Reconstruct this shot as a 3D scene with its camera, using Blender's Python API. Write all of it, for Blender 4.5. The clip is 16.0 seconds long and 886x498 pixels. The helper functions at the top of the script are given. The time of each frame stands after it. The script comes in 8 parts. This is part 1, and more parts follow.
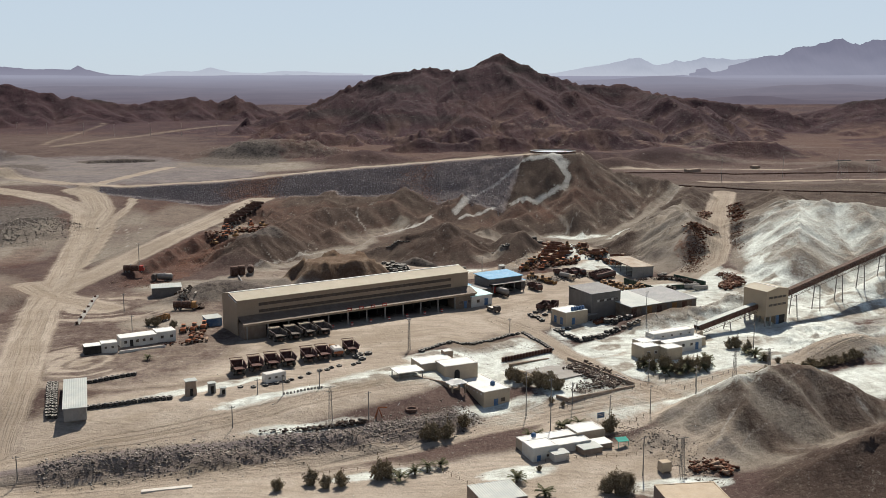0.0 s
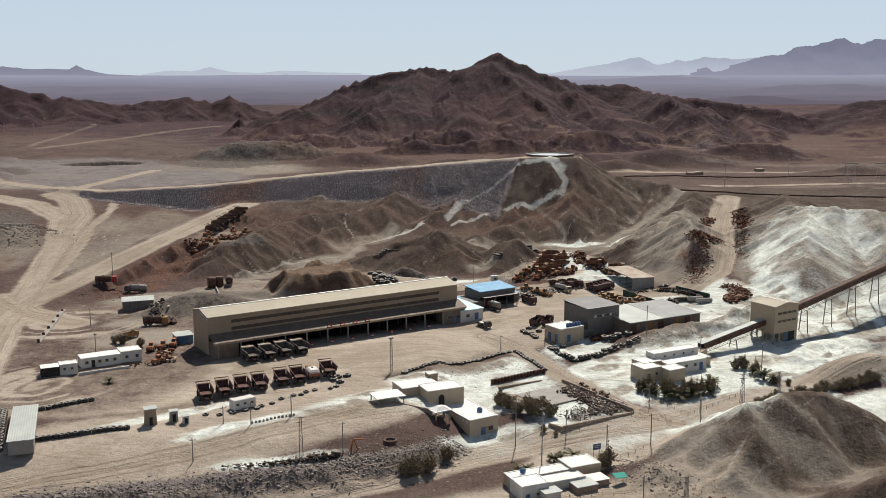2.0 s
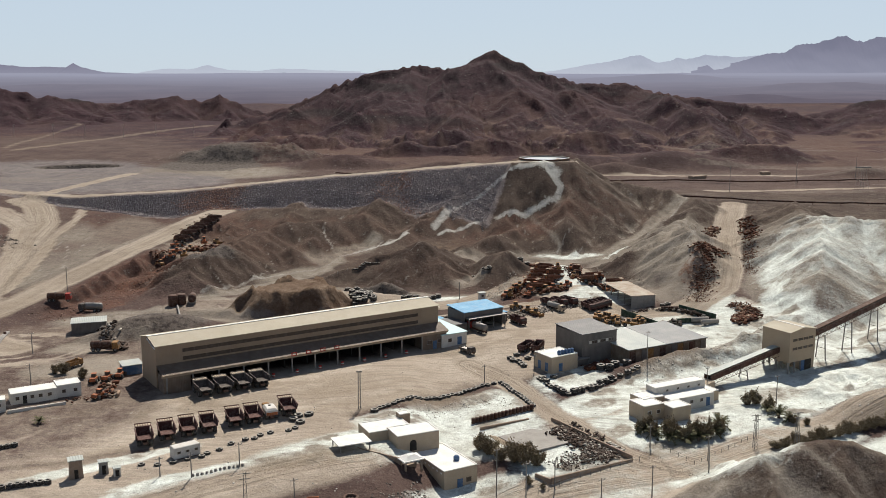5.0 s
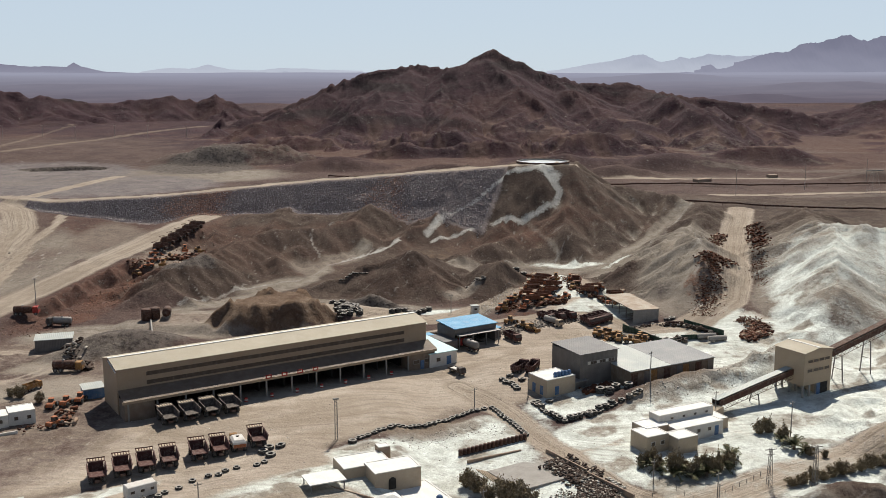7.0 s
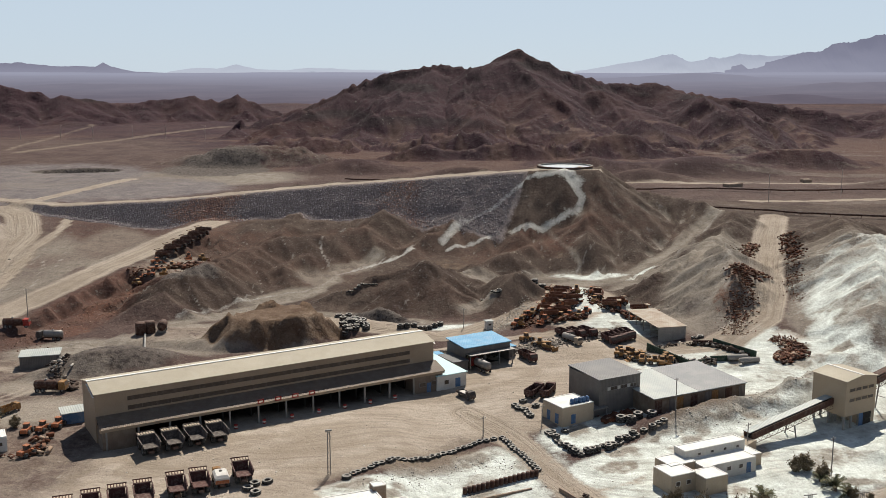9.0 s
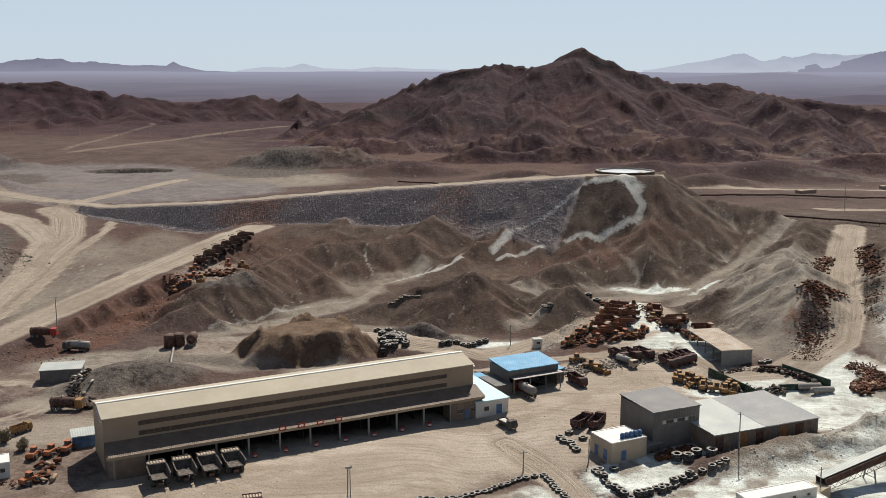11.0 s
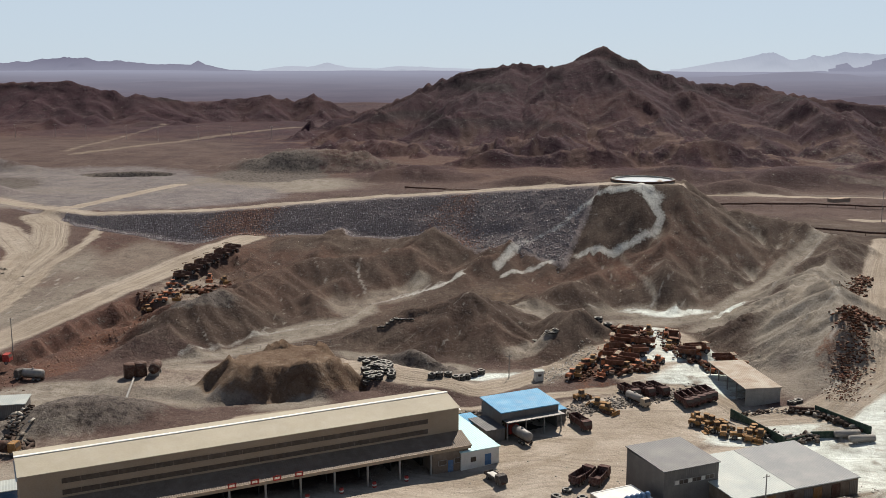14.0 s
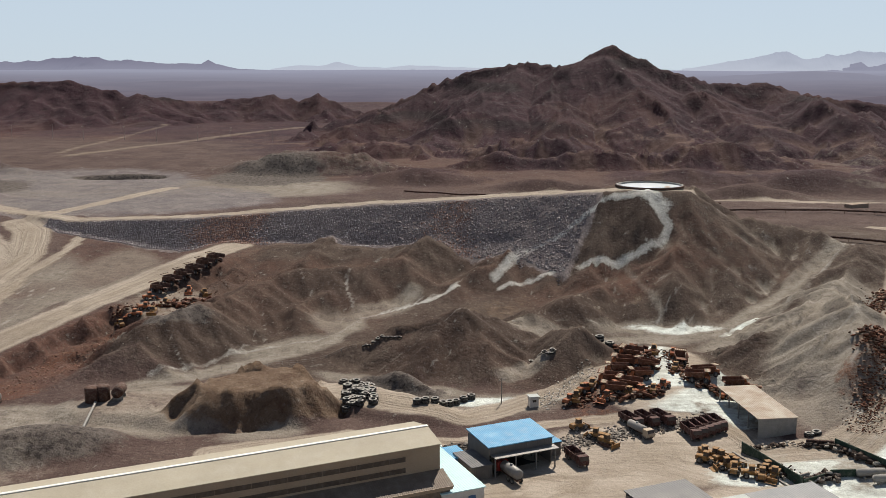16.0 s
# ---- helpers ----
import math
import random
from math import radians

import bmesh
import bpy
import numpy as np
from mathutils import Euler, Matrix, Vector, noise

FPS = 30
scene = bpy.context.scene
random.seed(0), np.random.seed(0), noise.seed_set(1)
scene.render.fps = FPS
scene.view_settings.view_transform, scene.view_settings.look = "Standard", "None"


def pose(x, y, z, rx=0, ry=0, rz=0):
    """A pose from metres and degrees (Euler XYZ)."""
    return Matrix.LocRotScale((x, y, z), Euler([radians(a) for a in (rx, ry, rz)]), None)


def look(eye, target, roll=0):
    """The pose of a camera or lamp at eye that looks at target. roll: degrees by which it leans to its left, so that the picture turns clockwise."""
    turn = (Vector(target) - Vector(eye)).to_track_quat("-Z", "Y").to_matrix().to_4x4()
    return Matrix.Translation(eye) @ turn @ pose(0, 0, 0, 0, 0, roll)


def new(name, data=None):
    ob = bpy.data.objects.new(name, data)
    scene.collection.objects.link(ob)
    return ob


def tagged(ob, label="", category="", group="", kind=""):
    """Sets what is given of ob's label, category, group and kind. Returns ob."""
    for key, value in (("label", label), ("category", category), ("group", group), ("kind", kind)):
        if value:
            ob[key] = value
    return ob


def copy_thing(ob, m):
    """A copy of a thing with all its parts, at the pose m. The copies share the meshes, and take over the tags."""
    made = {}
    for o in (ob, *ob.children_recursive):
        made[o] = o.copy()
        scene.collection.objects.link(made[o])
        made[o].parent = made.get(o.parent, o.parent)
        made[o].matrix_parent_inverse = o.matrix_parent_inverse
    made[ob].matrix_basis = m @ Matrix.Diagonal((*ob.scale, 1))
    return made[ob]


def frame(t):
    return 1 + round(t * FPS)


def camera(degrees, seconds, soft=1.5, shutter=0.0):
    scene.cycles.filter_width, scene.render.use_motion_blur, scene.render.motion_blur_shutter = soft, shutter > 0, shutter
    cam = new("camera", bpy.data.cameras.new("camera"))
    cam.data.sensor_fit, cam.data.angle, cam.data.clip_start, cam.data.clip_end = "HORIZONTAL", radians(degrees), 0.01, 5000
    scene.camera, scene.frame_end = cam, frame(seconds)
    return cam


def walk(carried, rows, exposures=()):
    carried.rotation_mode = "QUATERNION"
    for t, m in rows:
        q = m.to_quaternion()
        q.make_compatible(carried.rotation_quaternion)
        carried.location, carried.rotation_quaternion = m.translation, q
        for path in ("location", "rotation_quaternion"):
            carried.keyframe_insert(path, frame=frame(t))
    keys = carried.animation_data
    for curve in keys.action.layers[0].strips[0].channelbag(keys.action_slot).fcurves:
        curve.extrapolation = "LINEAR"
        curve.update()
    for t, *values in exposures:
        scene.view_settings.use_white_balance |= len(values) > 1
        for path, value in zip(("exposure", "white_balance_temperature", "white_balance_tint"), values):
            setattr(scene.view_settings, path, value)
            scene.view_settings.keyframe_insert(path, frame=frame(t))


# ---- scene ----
cam = camera(47.4, 16.0, soft=0.78)
METRES, EYE, TILT, LEAN, TURN = 160.0, 75.0, -2.7, 2.7, 0.0
ROWS = [
    (0.0, 0.0, 0.0, 0.0, 0.34, -7.26, -2.68),
    (0.5, 0.006, 0.029, 0.0019, 0.36, -7.26, -2.68),
    (1.0, 0.0124, 0.062, 0.0041, 0.37, -7.27, -2.68),
    (1.5, 0.0183, 0.0911, 0.0055, 0.39, -7.27, -2.66),
    (2.0, 0.0245, 0.1242, 0.0079, 0.39, -7.28, -2.67),
    (2.5, 0.0299, 0.1536, 0.0098, 0.39, -7.27, -2.68),
    (3.0, 0.0359, 0.1848, 0.0119, 0.4, -7.29, -2.69),
    (3.5, 0.0416, 0.2158, 0.0143, 0.4, -7.32, -2.69),
    (4.0, 0.0474, 0.2469, 0.0165, 0.41, -7.35, -2.69),
    (6.5, 0.0756, 0.3985, 0.0257, 0.41, -7.43, -2.64),
    (7.0, 0.0813, 0.4291, 0.0275, 0.56, -7.44, -2.66),
    (7.5, 0.0875, 0.4593, 0.0291, 0.85, -7.45, -2.7),
    (8.0, 0.0944, 0.4893, 0.0308, 1.17, -7.46, -2.7),
    (8.5, 0.1009, 0.5189, 0.0325, 1.54, -7.48, -2.72),
    (9.0, 0.1075, 0.5486, 0.0345, 2.15, -7.52, -2.75),
    (11.5, 0.1409, 0.7011, 0.0441, 6.79, -7.81, -3.02),
    (12.0, 0.1472, 0.7316, 0.0467, 7.33, -7.85, -3.06),
    (12.5, 0.1529, 0.7631, 0.0483, 7.32, -7.85, -3.05),
    (13.0, 0.1582, 0.7942, 0.0502, 7.31, -7.85, -3.06),
    (13.5, 0.1627, 0.825, 0.0522, 7.28, -7.87, -3.06),
    (14.0, 0.1682, 0.8561, 0.0541, 7.37, -7.88, -3.05),
    (14.5, 0.1729, 0.8867, 0.0563, 7.51, -7.91, -3.06),
    (15.0, 0.1775, 0.9177, 0.0583, 7.67, -7.92, -3.06),
    (15.5, 0.1822, 0.949, 0.0599, 7.85, -7.94, -3.07),
    (16.0, 0.1869, 0.9801, 0.0617, 8.03, -7.96, -3.06),
]
walk(cam, [(t, pose(0, 0, EYE, TILT, LEAN, TURN) @ pose(METRES * x, METRES * y, METRES * z, 90 + pitch, roll, yaw)) for t, x, y, z, yaw, pitch, roll in ROWS])

# ---- light: high hazy sun ahead of the camera, pale desert sky ----
SUN_EL, SUN_AZ = 50.0, 9.0
world = bpy.data.worlds.new("desert_sky")
scene.world = world
world.use_nodes = True
wn = world.node_tree
sky = wn.nodes.new("ShaderNodeTexSky")
sky.sky_type = "NISHITA"
sky.sun_disc = False
sky.sun_elevation, sky.sun_rotation = radians(SUN_EL), radians(SUN_AZ)
sky.altitude, sky.air_density, sky.dust_density, sky.ozone_density = 900, 0.75, 0.45, 4.0
veil = wn.nodes.new("ShaderNodeMix")  # dust in the air whitens the low sky
veil.data_type = "RGBA"
up = wn.nodes.new("ShaderNodeSeparateXYZ")
wn.links.new(wn.nodes.new("ShaderNodeTexCoord").outputs["Generated"], up.inputs[0])
thin = wn.nodes.new("ShaderNodeMapRange")  # thick near the skyline, thin overhead
thin.interpolation_type = "SMOOTHSTEP"
thin.inputs[1].default_value, thin.inputs[2].default_value, thin.inputs[3].default_value, thin.inputs[4].default_value = 0.06, 0.55, 0.85, 0.12
wn.links.new(up.outputs[2], thin.inputs[0])
wn.links.new(thin.outputs[0], veil.inputs[0])
veil.inputs[7].default_value = (8.6, 10.0, 11.4, 1)
wn.links.new(sky.outputs[0], veil.inputs[6])
wn.links.new(veil.outputs[2], wn.nodes["Background"].inputs[0])
wn.nodes["Background"].inputs[1].default_value = 0.0555
sun_data = bpy.data.lights.new("sun", "SUN")
sun_data.energy, sun_data.angle, sun_data.color = 5.0, radians(0.6), (1.0, 0.935, 0.825)
sun = new("sun", sun_data)
sun.matrix_basis = look((0, 0, 300), (-math.sin(radians(SUN_AZ)) * 300, -math.cos(radians(SUN_AZ)) * 300, 300 - 300 * math.tan(radians(SUN_EL))))
scene.view_settings.exposure = 0.32

# ---- materials ----
def nodes_of(name):
    m = bpy.data.materials.new(name)
    m.use_nodes = True
    t = m.node_tree
    return m, t, t.nodes["Principled BSDF"]


def noise_node(t, vec, size, detail=6, rough=0.6):
    n = t.nodes.new("ShaderNodeTexNoise")
    n.inputs["Scale"].default_value, n.inputs["Detail"].default_value, n.inputs["Roughness"].default_value = 1.0 / size, detail, rough
    t.links.new(vec, n.inputs["Vector"])
    return n.outputs["Fac"]


def remap(t, src, a, b, lo=0.0, hi=1.0):
    n = t.nodes.new("ShaderNodeMapRange")
    n.inputs[1].default_value, n.inputs[2].default_value, n.inputs[3].default_value, n.inputs[4].default_value = a, b, lo, hi
    t.links.new(src, n.inputs[0])
    return n.outputs[0]


def math_node(t, op, a, b):
    n = t.nodes.new("ShaderNodeMath")
    n.operation = op
    for k, v in enumerate((a, b)):
        if isinstance(v, (int, float)):
            n.inputs[k].default_value = v
        else:
            t.links.new(v, n.inputs[k])
    return n.outputs[0]


def mix(t, fac, a, b, mode="MIX"):
    n = t.nodes.new("ShaderNodeMix")
    n.data_type, n.blend_type = "RGBA", mode
    for k, v in ((0, fac), (6, a), (7, b)):
        if isinstance(v, (int, float)):
            n.inputs[k].default_value = v
        elif isinstance(v, tuple):
            n.inputs[k].default_value = (*v, 1)
        else:
            t.links.new(v, n.inputs[k])
    return n.outputs[2]


def bump_to(t, b, height, strength, distance):
    n = t.nodes.new("ShaderNodeBump")
    n.inputs["Strength"].default_value, n.inputs["Distance"].default_value = strength, distance
    t.links.new(height, n.inputs["Height"])
    t.links.new(n.outputs[0], b.inputs["Normal"])


def position(t):
    return t.nodes.new("ShaderNodeNewGeometry").outputs["Position"]


def surface(name, base, second, dust=(0.5, 0.46, 0.4), dusty=0.25, rough=0.85, metal=0.0, patch=2.5, grain=0.25, bump=0.02, jitter=0.0, ribs=0.0):
    """Paint, metal, render or rubber: patches of a second tone, pale dust in blotches, fine grain; ribs: spacing of profiled sheet."""
    m, t, b = nodes_of(name)
    g = t.nodes.new("ShaderNodeTexCoord").outputs["Object"]
    big, fine = noise_node(t, g, patch), noise_node(t, g, grain)
    col = mix(t, remap(t, big, 0.35, 0.68), base, second)
    col = mix(t, math_node(t, "MULTIPLY", remap(t, noise_node(t, g, patch * 0.45), 0.45, 0.8), dusty), col, dust)
    col = mix(t, remap(t, fine, 0.3, 0.75, 0.0, 0.35), col, mix(t, 0.5, col, (0.0, 0.0, 0.0)))
    if jitter:
        rnd = t.nodes.new("ShaderNodeObjectInfo").outputs["Random"]
        col = mix(t, remap(t, rnd, 0, 1, 0, jitter), col, second)
    t.links.new(col, b.inputs["Base Color"])
    b.inputs["Roughness"].default_value, b.inputs["Metallic"].default_value = rough, metal
    b.inputs["Specular IOR Level"].default_value = 0.3
    if ribs:
        w = t.nodes.new("ShaderNodeTexWave")
        w.inputs["Scale"].default_value = 0.314 / ribs
        t.links.new(g, w.inputs["Vector"])
        bump_to(t, b, w.outputs["Fac"], 0.6, 0.05)
    else:
        bump_to(t, b, fine, 0.5, bump)
    return m


def ground_material(name):
    m, t, b = nodes_of(name)
    g = position(t)

    def layer(key):
        at = t.nodes.new("ShaderNodeAttribute")
        at.attribute_name = key
        sp = t.nodes.new("ShaderNodeSeparateColor")
        t.links.new(at.outputs["Color"], sp.inputs[0])
        return sp.outputs["Red"], sp.outputs["Green"], sp.outputs["Blue"], at.outputs["Alpha"]

    white_, road_, rock_, rust_ = layer("cover")
    hill_, heap_, olive_, tracks_ = layer("soil")
    bare_, flats_, silt_, ruddy_ = layer("wear")
    trail_, grit_and_shade_, slate_, dirt_ = layer("marks")
    n0, n1, n2, n3, n4 = noise_node(t, g, 0.35, 4, 0.7), noise_node(t, g, 0.9, 6, 0.68), noise_node(t, g, 4, 7, 0.66), noise_node(t, g, 22, 7, 0.64), noise_node(t, g, 110, 5)
    n5, n6 = noise_node(t, g, 1.7, 5, 0.7), noise_node(t, g, 9, 6, 0.66)
    edge = math_node(t, "ADD", remap(t, n2, 0.2, 0.8, -0.4, 0.4), remap(t, n1, 0.2, 0.8, -0.26, 0.26))

    def times(a_, b_):
        return math_node(t, "MULTIPLY", a_, b_)

    def cover(src, lo=0.3, hi=0.7):
        return remap(t, math_node(t, "ADD", src, edge), lo, hi)

    def soft(src):
        return remap(t, math_node(t, "ADD", src, times(edge, 0.35)), 0.05, 0.95)

    col = mix(t, remap(t, n3, 0.35, 0.65), (0.066, 0.041, 0.036), (0.105, 0.071, 0.06))
    col = mix(t, times(remap(t, n6, 0.52, 0.68), 0.55), col, (0.06, 0.036, 0.031))
    heap = mix(t, remap(t, n3, 0.38, 0.62), (0.056, 0.0375, 0.0295), (0.096, 0.069, 0.054))
    heap = mix(t, times(remap(t, n6, 0.5, 0.68), 0.6), heap, (0.052, 0.033, 0.026))
    col = mix(t, cover(heap_), col, heap)
    # the hills' purple cast is distant haze put into their colour
    hill = mix(t, remap(t, n3, 0.38, 0.62), (0.028, 0.0122, 0.0172), (0.046, 0.021, 0.027))
    hill = mix(t, remap(t, n4, 0.48, 0.64, 0, 0.6), hill, (0.072, 0.034, 0.028))
    hill = mix(t, times(remap(t, n6, 0.54, 0.66), 0.5), hill, (0.016, 0.008, 0.011))
    col = mix(t, soft(hill_), col, hill)
    col = mix(t, times(soft(flats_), 0.45), col, (0.14, 0.088, 0.064))
    col = mix(t, times(soft(bare_), 0.85), col, (0.02, 0.0115, 0.014))
    pale = mix(t, remap(t, n2, 0.36, 0.66), (0.31, 0.275, 0.23), (0.17, 0.14, 0.112))
    col = mix(t, times(cover(silt_, 0.2, 0.85), 0.85), col, pale)
    col = mix(t, times(soft(ruddy_), 0.7), col, mix(t, remap(t, n2, 0.38, 0.64), (0.115, 0.055, 0.038), (0.065, 0.036, 0.028)))
    col = mix(t, cover(slate_, 0.2, 0.9), col, mix(t, remap(t, n6, 0.36, 0.64), (0.125, 0.108, 0.109), (0.19, 0.162, 0.154)))
    col = mix(t, cover(grit_and_shade_), col, mix(t, remap(t, n5, 0.38, 0.62), (0.045, 0.036, 0.033), (0.15, 0.125, 0.108)))
    col = mix(t, cover(olive_), col, mix(t, remap(t, n2, 0.35, 0.65), (0.095, 0.058, 0.038), (0.165, 0.115, 0.08)))
    rock = mix(t, remap(t, n1, 0.35, 0.65), (0.12, 0.098, 0.095), (0.21, 0.175, 0.168))
    col = mix(t, cover(rock_), col, rock)
    col = mix(t, cover(rust_), col, mix(t, remap(t, n1, 0.35, 0.65), (0.08, 0.034, 0.022), (0.17, 0.08, 0.05)))
    road = mix(t, remap(t, n3, 0.35, 0.65), (0.325, 0.27, 0.217), (0.43, 0.368, 0.303))
    road = mix(t, remap(t, n2, 0.5, 0.75, 0, 0.45), road, (0.23, 0.18, 0.135))
    col = mix(t, times(remap(t, math_node(t, "ADD", road_, times(edge, 0.55)), 0.22, 0.72), 0.95), col, road)
    white = mix(t, remap(t, n2, 0.38, 0.68), (0.7, 0.735, 0.685), (0.43, 0.44, 0.4))
    white = mix(t, times(remap(t, n6, 0.5, 0.66), 0.55), white, (0.345, 0.325, 0.28))
    col = mix(t, cover(white_, 0.2, 0.8), col, white)
    col = mix(t, times(cover(dirt_, 0.25, 0.8), 0.8), col, mix(t, remap(t, n2, 0.36, 0.64), (0.25, 0.2, 0.15), (0.17, 0.135, 0.105)))
    # wheel tracks: drawn out along the lanes, and along the yard's long side
    off_, run_, on_, _ = layer("lane")
    lv = t.nodes.new("ShaderNodeCombineXYZ")
    t.links.new(times(off_, 100.0), lv.inputs[0])
    t.links.new(times(run_, 1000.0 / 45.0), lv.inputs[1])
    rut = times(remap(t, noise_node(t, lv.outputs[0], 1.1, 4, 0.62), 0.46, 0.62), on_)
    mp = t.nodes.new("ShaderNodeMapping")
    mp.inputs["Rotation"].default_value = (0, 0, radians(-36))
    mp.inputs["Scale"].default_value = (1 / 22, 1.0, 1.0)
    bend = t.nodes.new("ShaderNodeVectorMath")
    wn_ = t.nodes.new("ShaderNodeTexNoise")
    wn_.inputs["Scale"].default_value, wn_.inputs["Detail"].default_value = 1 / 34, 1
    t.links.new(g, wn_.inputs["Vector"])
    bend.operation = "MULTIPLY_ADD"
    t.links.new(wn_.outputs["Color"], bend.inputs[0])
    bend.inputs[1].default_value = (26, 26, 0)
    t.links.new(g, bend.inputs[2])
    t.links.new(bend.outputs[0], mp.inputs["Vector"])
    yard = times(remap(t, noise_node(t, mp.outputs[0], 1.3, 5, 0.65), 0.47, 0.62), times(road_, math_node(t, "SUBTRACT", 1.0, on_)))
    col = mix(t, times(math_node(t, "MAXIMUM", rut, yard), 0.6), col, mix(t, 0.55, col, (0.1, 0.07, 0.045)))
    col = mix(t, times(tracks_, 0.5), col, (0.21, 0.165, 0.12))
    col = mix(t, times(remap(t, math_node(t, "ADD", trail_, times(edge, 0.5)), 0.25, 0.75), 0.75), col, (0.42, 0.395, 0.36))
    bare = math_node(t, "SUBTRACT", 1.0, times(road_, 0.6))
    col = mix(t, times(remap(t, n0, 0.5, 0.68, 0.0, 0.42), bare), col, mix(t, 0.72, col, (0.0, 0.0, 0.0)))
    col = mix(t, times(remap(t, n5, 0.5, 0.68, 0.0, 0.38), bare), col, mix(t, 0.66, col, (0.0, 0.0, 0.0)))
    col = mix(t, remap(t, n1, 0.46, 0.3, 0.0, 0.2), col, mix(t, 0.5, col, (0.6, 0.56, 0.5)))
    t.links.new(col, b.inputs["Base Color"])
    b.inputs["Roughness"].default_value = 0.95
    b.inputs["Specular IOR Level"].default_value = 0.1
    bump_to(t, b, math_node(t, "ADD", math_node(t, "ADD", n1, times(n2, 1.4)), math_node(t, "ADD", times(n6, times(hill_, 5.0)), times(rut, -0.5))), 0.75, 0.45)
    return m


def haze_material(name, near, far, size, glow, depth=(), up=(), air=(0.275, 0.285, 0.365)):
    """Distant land with the haze of dusty air put into its colour and glow, more with depth and near the ground."""
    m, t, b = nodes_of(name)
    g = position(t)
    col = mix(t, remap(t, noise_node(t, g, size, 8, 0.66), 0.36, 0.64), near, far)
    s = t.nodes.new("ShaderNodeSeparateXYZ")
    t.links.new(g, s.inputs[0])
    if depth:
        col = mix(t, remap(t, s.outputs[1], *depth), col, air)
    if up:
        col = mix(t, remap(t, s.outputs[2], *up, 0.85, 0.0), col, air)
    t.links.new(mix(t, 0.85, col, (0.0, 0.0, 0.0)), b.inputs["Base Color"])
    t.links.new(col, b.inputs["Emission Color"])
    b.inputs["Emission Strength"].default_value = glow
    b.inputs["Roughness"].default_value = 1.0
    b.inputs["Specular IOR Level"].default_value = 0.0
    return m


MAT_GROUND = ground_material("desert_ground")
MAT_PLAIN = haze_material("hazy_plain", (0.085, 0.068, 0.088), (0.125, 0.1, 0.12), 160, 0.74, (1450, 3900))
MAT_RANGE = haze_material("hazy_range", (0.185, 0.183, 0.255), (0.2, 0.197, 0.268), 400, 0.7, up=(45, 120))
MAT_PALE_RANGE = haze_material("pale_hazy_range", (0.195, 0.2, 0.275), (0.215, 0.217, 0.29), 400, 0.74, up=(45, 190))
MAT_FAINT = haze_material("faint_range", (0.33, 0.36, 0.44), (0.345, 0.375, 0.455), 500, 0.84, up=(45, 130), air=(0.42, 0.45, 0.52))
BEIGE = surface("beige_sheet_wall", (0.4, 0.305, 0.21), (0.345, 0.26, 0.178), dusty=0.12, rough=0.6, patch=6)
HALL_BEIGE = surface("brown_beige_hall_sheet", (0.31, 0.228, 0.155), (0.265, 0.193, 0.13), dusty=0.12, rough=0.6, patch=6)
BEIGE_ROOF = surface("beige_sheet_roof", (0.345, 0.3, 0.225), (0.4, 0.35, 0.265), dusty=0.25, rough=0.75, patch=7, bump=0.01)
RIDGE_WHITE = surface("white_flashing", (0.75, 0.74, 0.7), (0.65, 0.63, 0.58), dusty=0.1, rough=0.6)
GLASS_DARK = surface("dusty_dark_glazing", (0.05, 0.035, 0.028), (0.08, 0.055, 0.04), dusty=0.12, rough=0.35)
CANOPY = surface("weathered_canopy_sheet", (0.125, 0.09, 0.066), (0.17, 0.125, 0.092), dusty=0.15, rough=0.7, patch=3, ribs=0.4)
# near black: shade of interiors put into the colour, and dark door leaves
DARK = surface("shade_and_dark_doors", (0.02, 0.017, 0.015), (0.03, 0.025, 0.02), dusty=0.05)
STEEL = surface("grey_steel", (0.2, 0.19, 0.18), (0.26, 0.24, 0.22), dusty=0.2, rough=0.6, metal=0.3)
GREY_WALL = surface("grey_sheet_wall", (0.12, 0.106, 0.097), (0.15, 0.132, 0.118), dusty=0.12, rough=0.6, patch=4, ribs=0.4)
PATCH_ROOF = surface("newer_grey_roof", (0.145, 0.148, 0.155), (0.18, 0.18, 0.18), dusty=0.2, rough=0.55, patch=6, ribs=0.5)
GREY_ROOF = surface("grey_sheet_roof", (0.088, 0.084, 0.086), (0.115, 0.108, 0.105), dusty=0.12, rough=0.55, patch=6, ribs=0.5)
PALE_ROOF = surface("dusty_pale_roof", (0.32, 0.345, 0.33), (0.41, 0.425, 0.395), dusty=0.3, rough=0.6, patch=5, ribs=0.5)
BLUE_ROOF = surface("blue_sheet_roof", (0.06, 0.25, 0.44), (0.1, 0.33, 0.53), dusty=0.2, rough=0.5, patch=4, ribs=0.4)
BLUE = surface("blue_paint", (0.04, 0.1, 0.21), (0.06, 0.13, 0.25), dusty=0.25, rough=0.55)
WHITE_WALL = surface("whitewashed_wall", (0.6, 0.57, 0.52), (0.5, 0.46, 0.4), dusty=0.25)
CREAM_WALL = surface("cream_plaster", (0.45, 0.36, 0.26), (0.38, 0.3, 0.215), dusty=0.2)
WHITE_ROOF = surface("lime_washed_roof", (0.76, 0.75, 0.71), (0.66, 0.64, 0.6), dusty=0.2, patch=3)
MUD_WALL = surface("mud_brick_wall", (0.3, 0.22, 0.16), (0.24, 0.17, 0.12), dusty=0.3)
CONCRETE = surface("stained_concrete", (0.3, 0.28, 0.255), (0.22, 0.2, 0.18), dusty=0.3)
RUBBER = surface("dusty_rubber", (0.022, 0.02, 0.019), (0.035, 0.031, 0.028), dust=(0.42, 0.39, 0.35), dusty=0.55, patch=0.8, jitter=0.3)
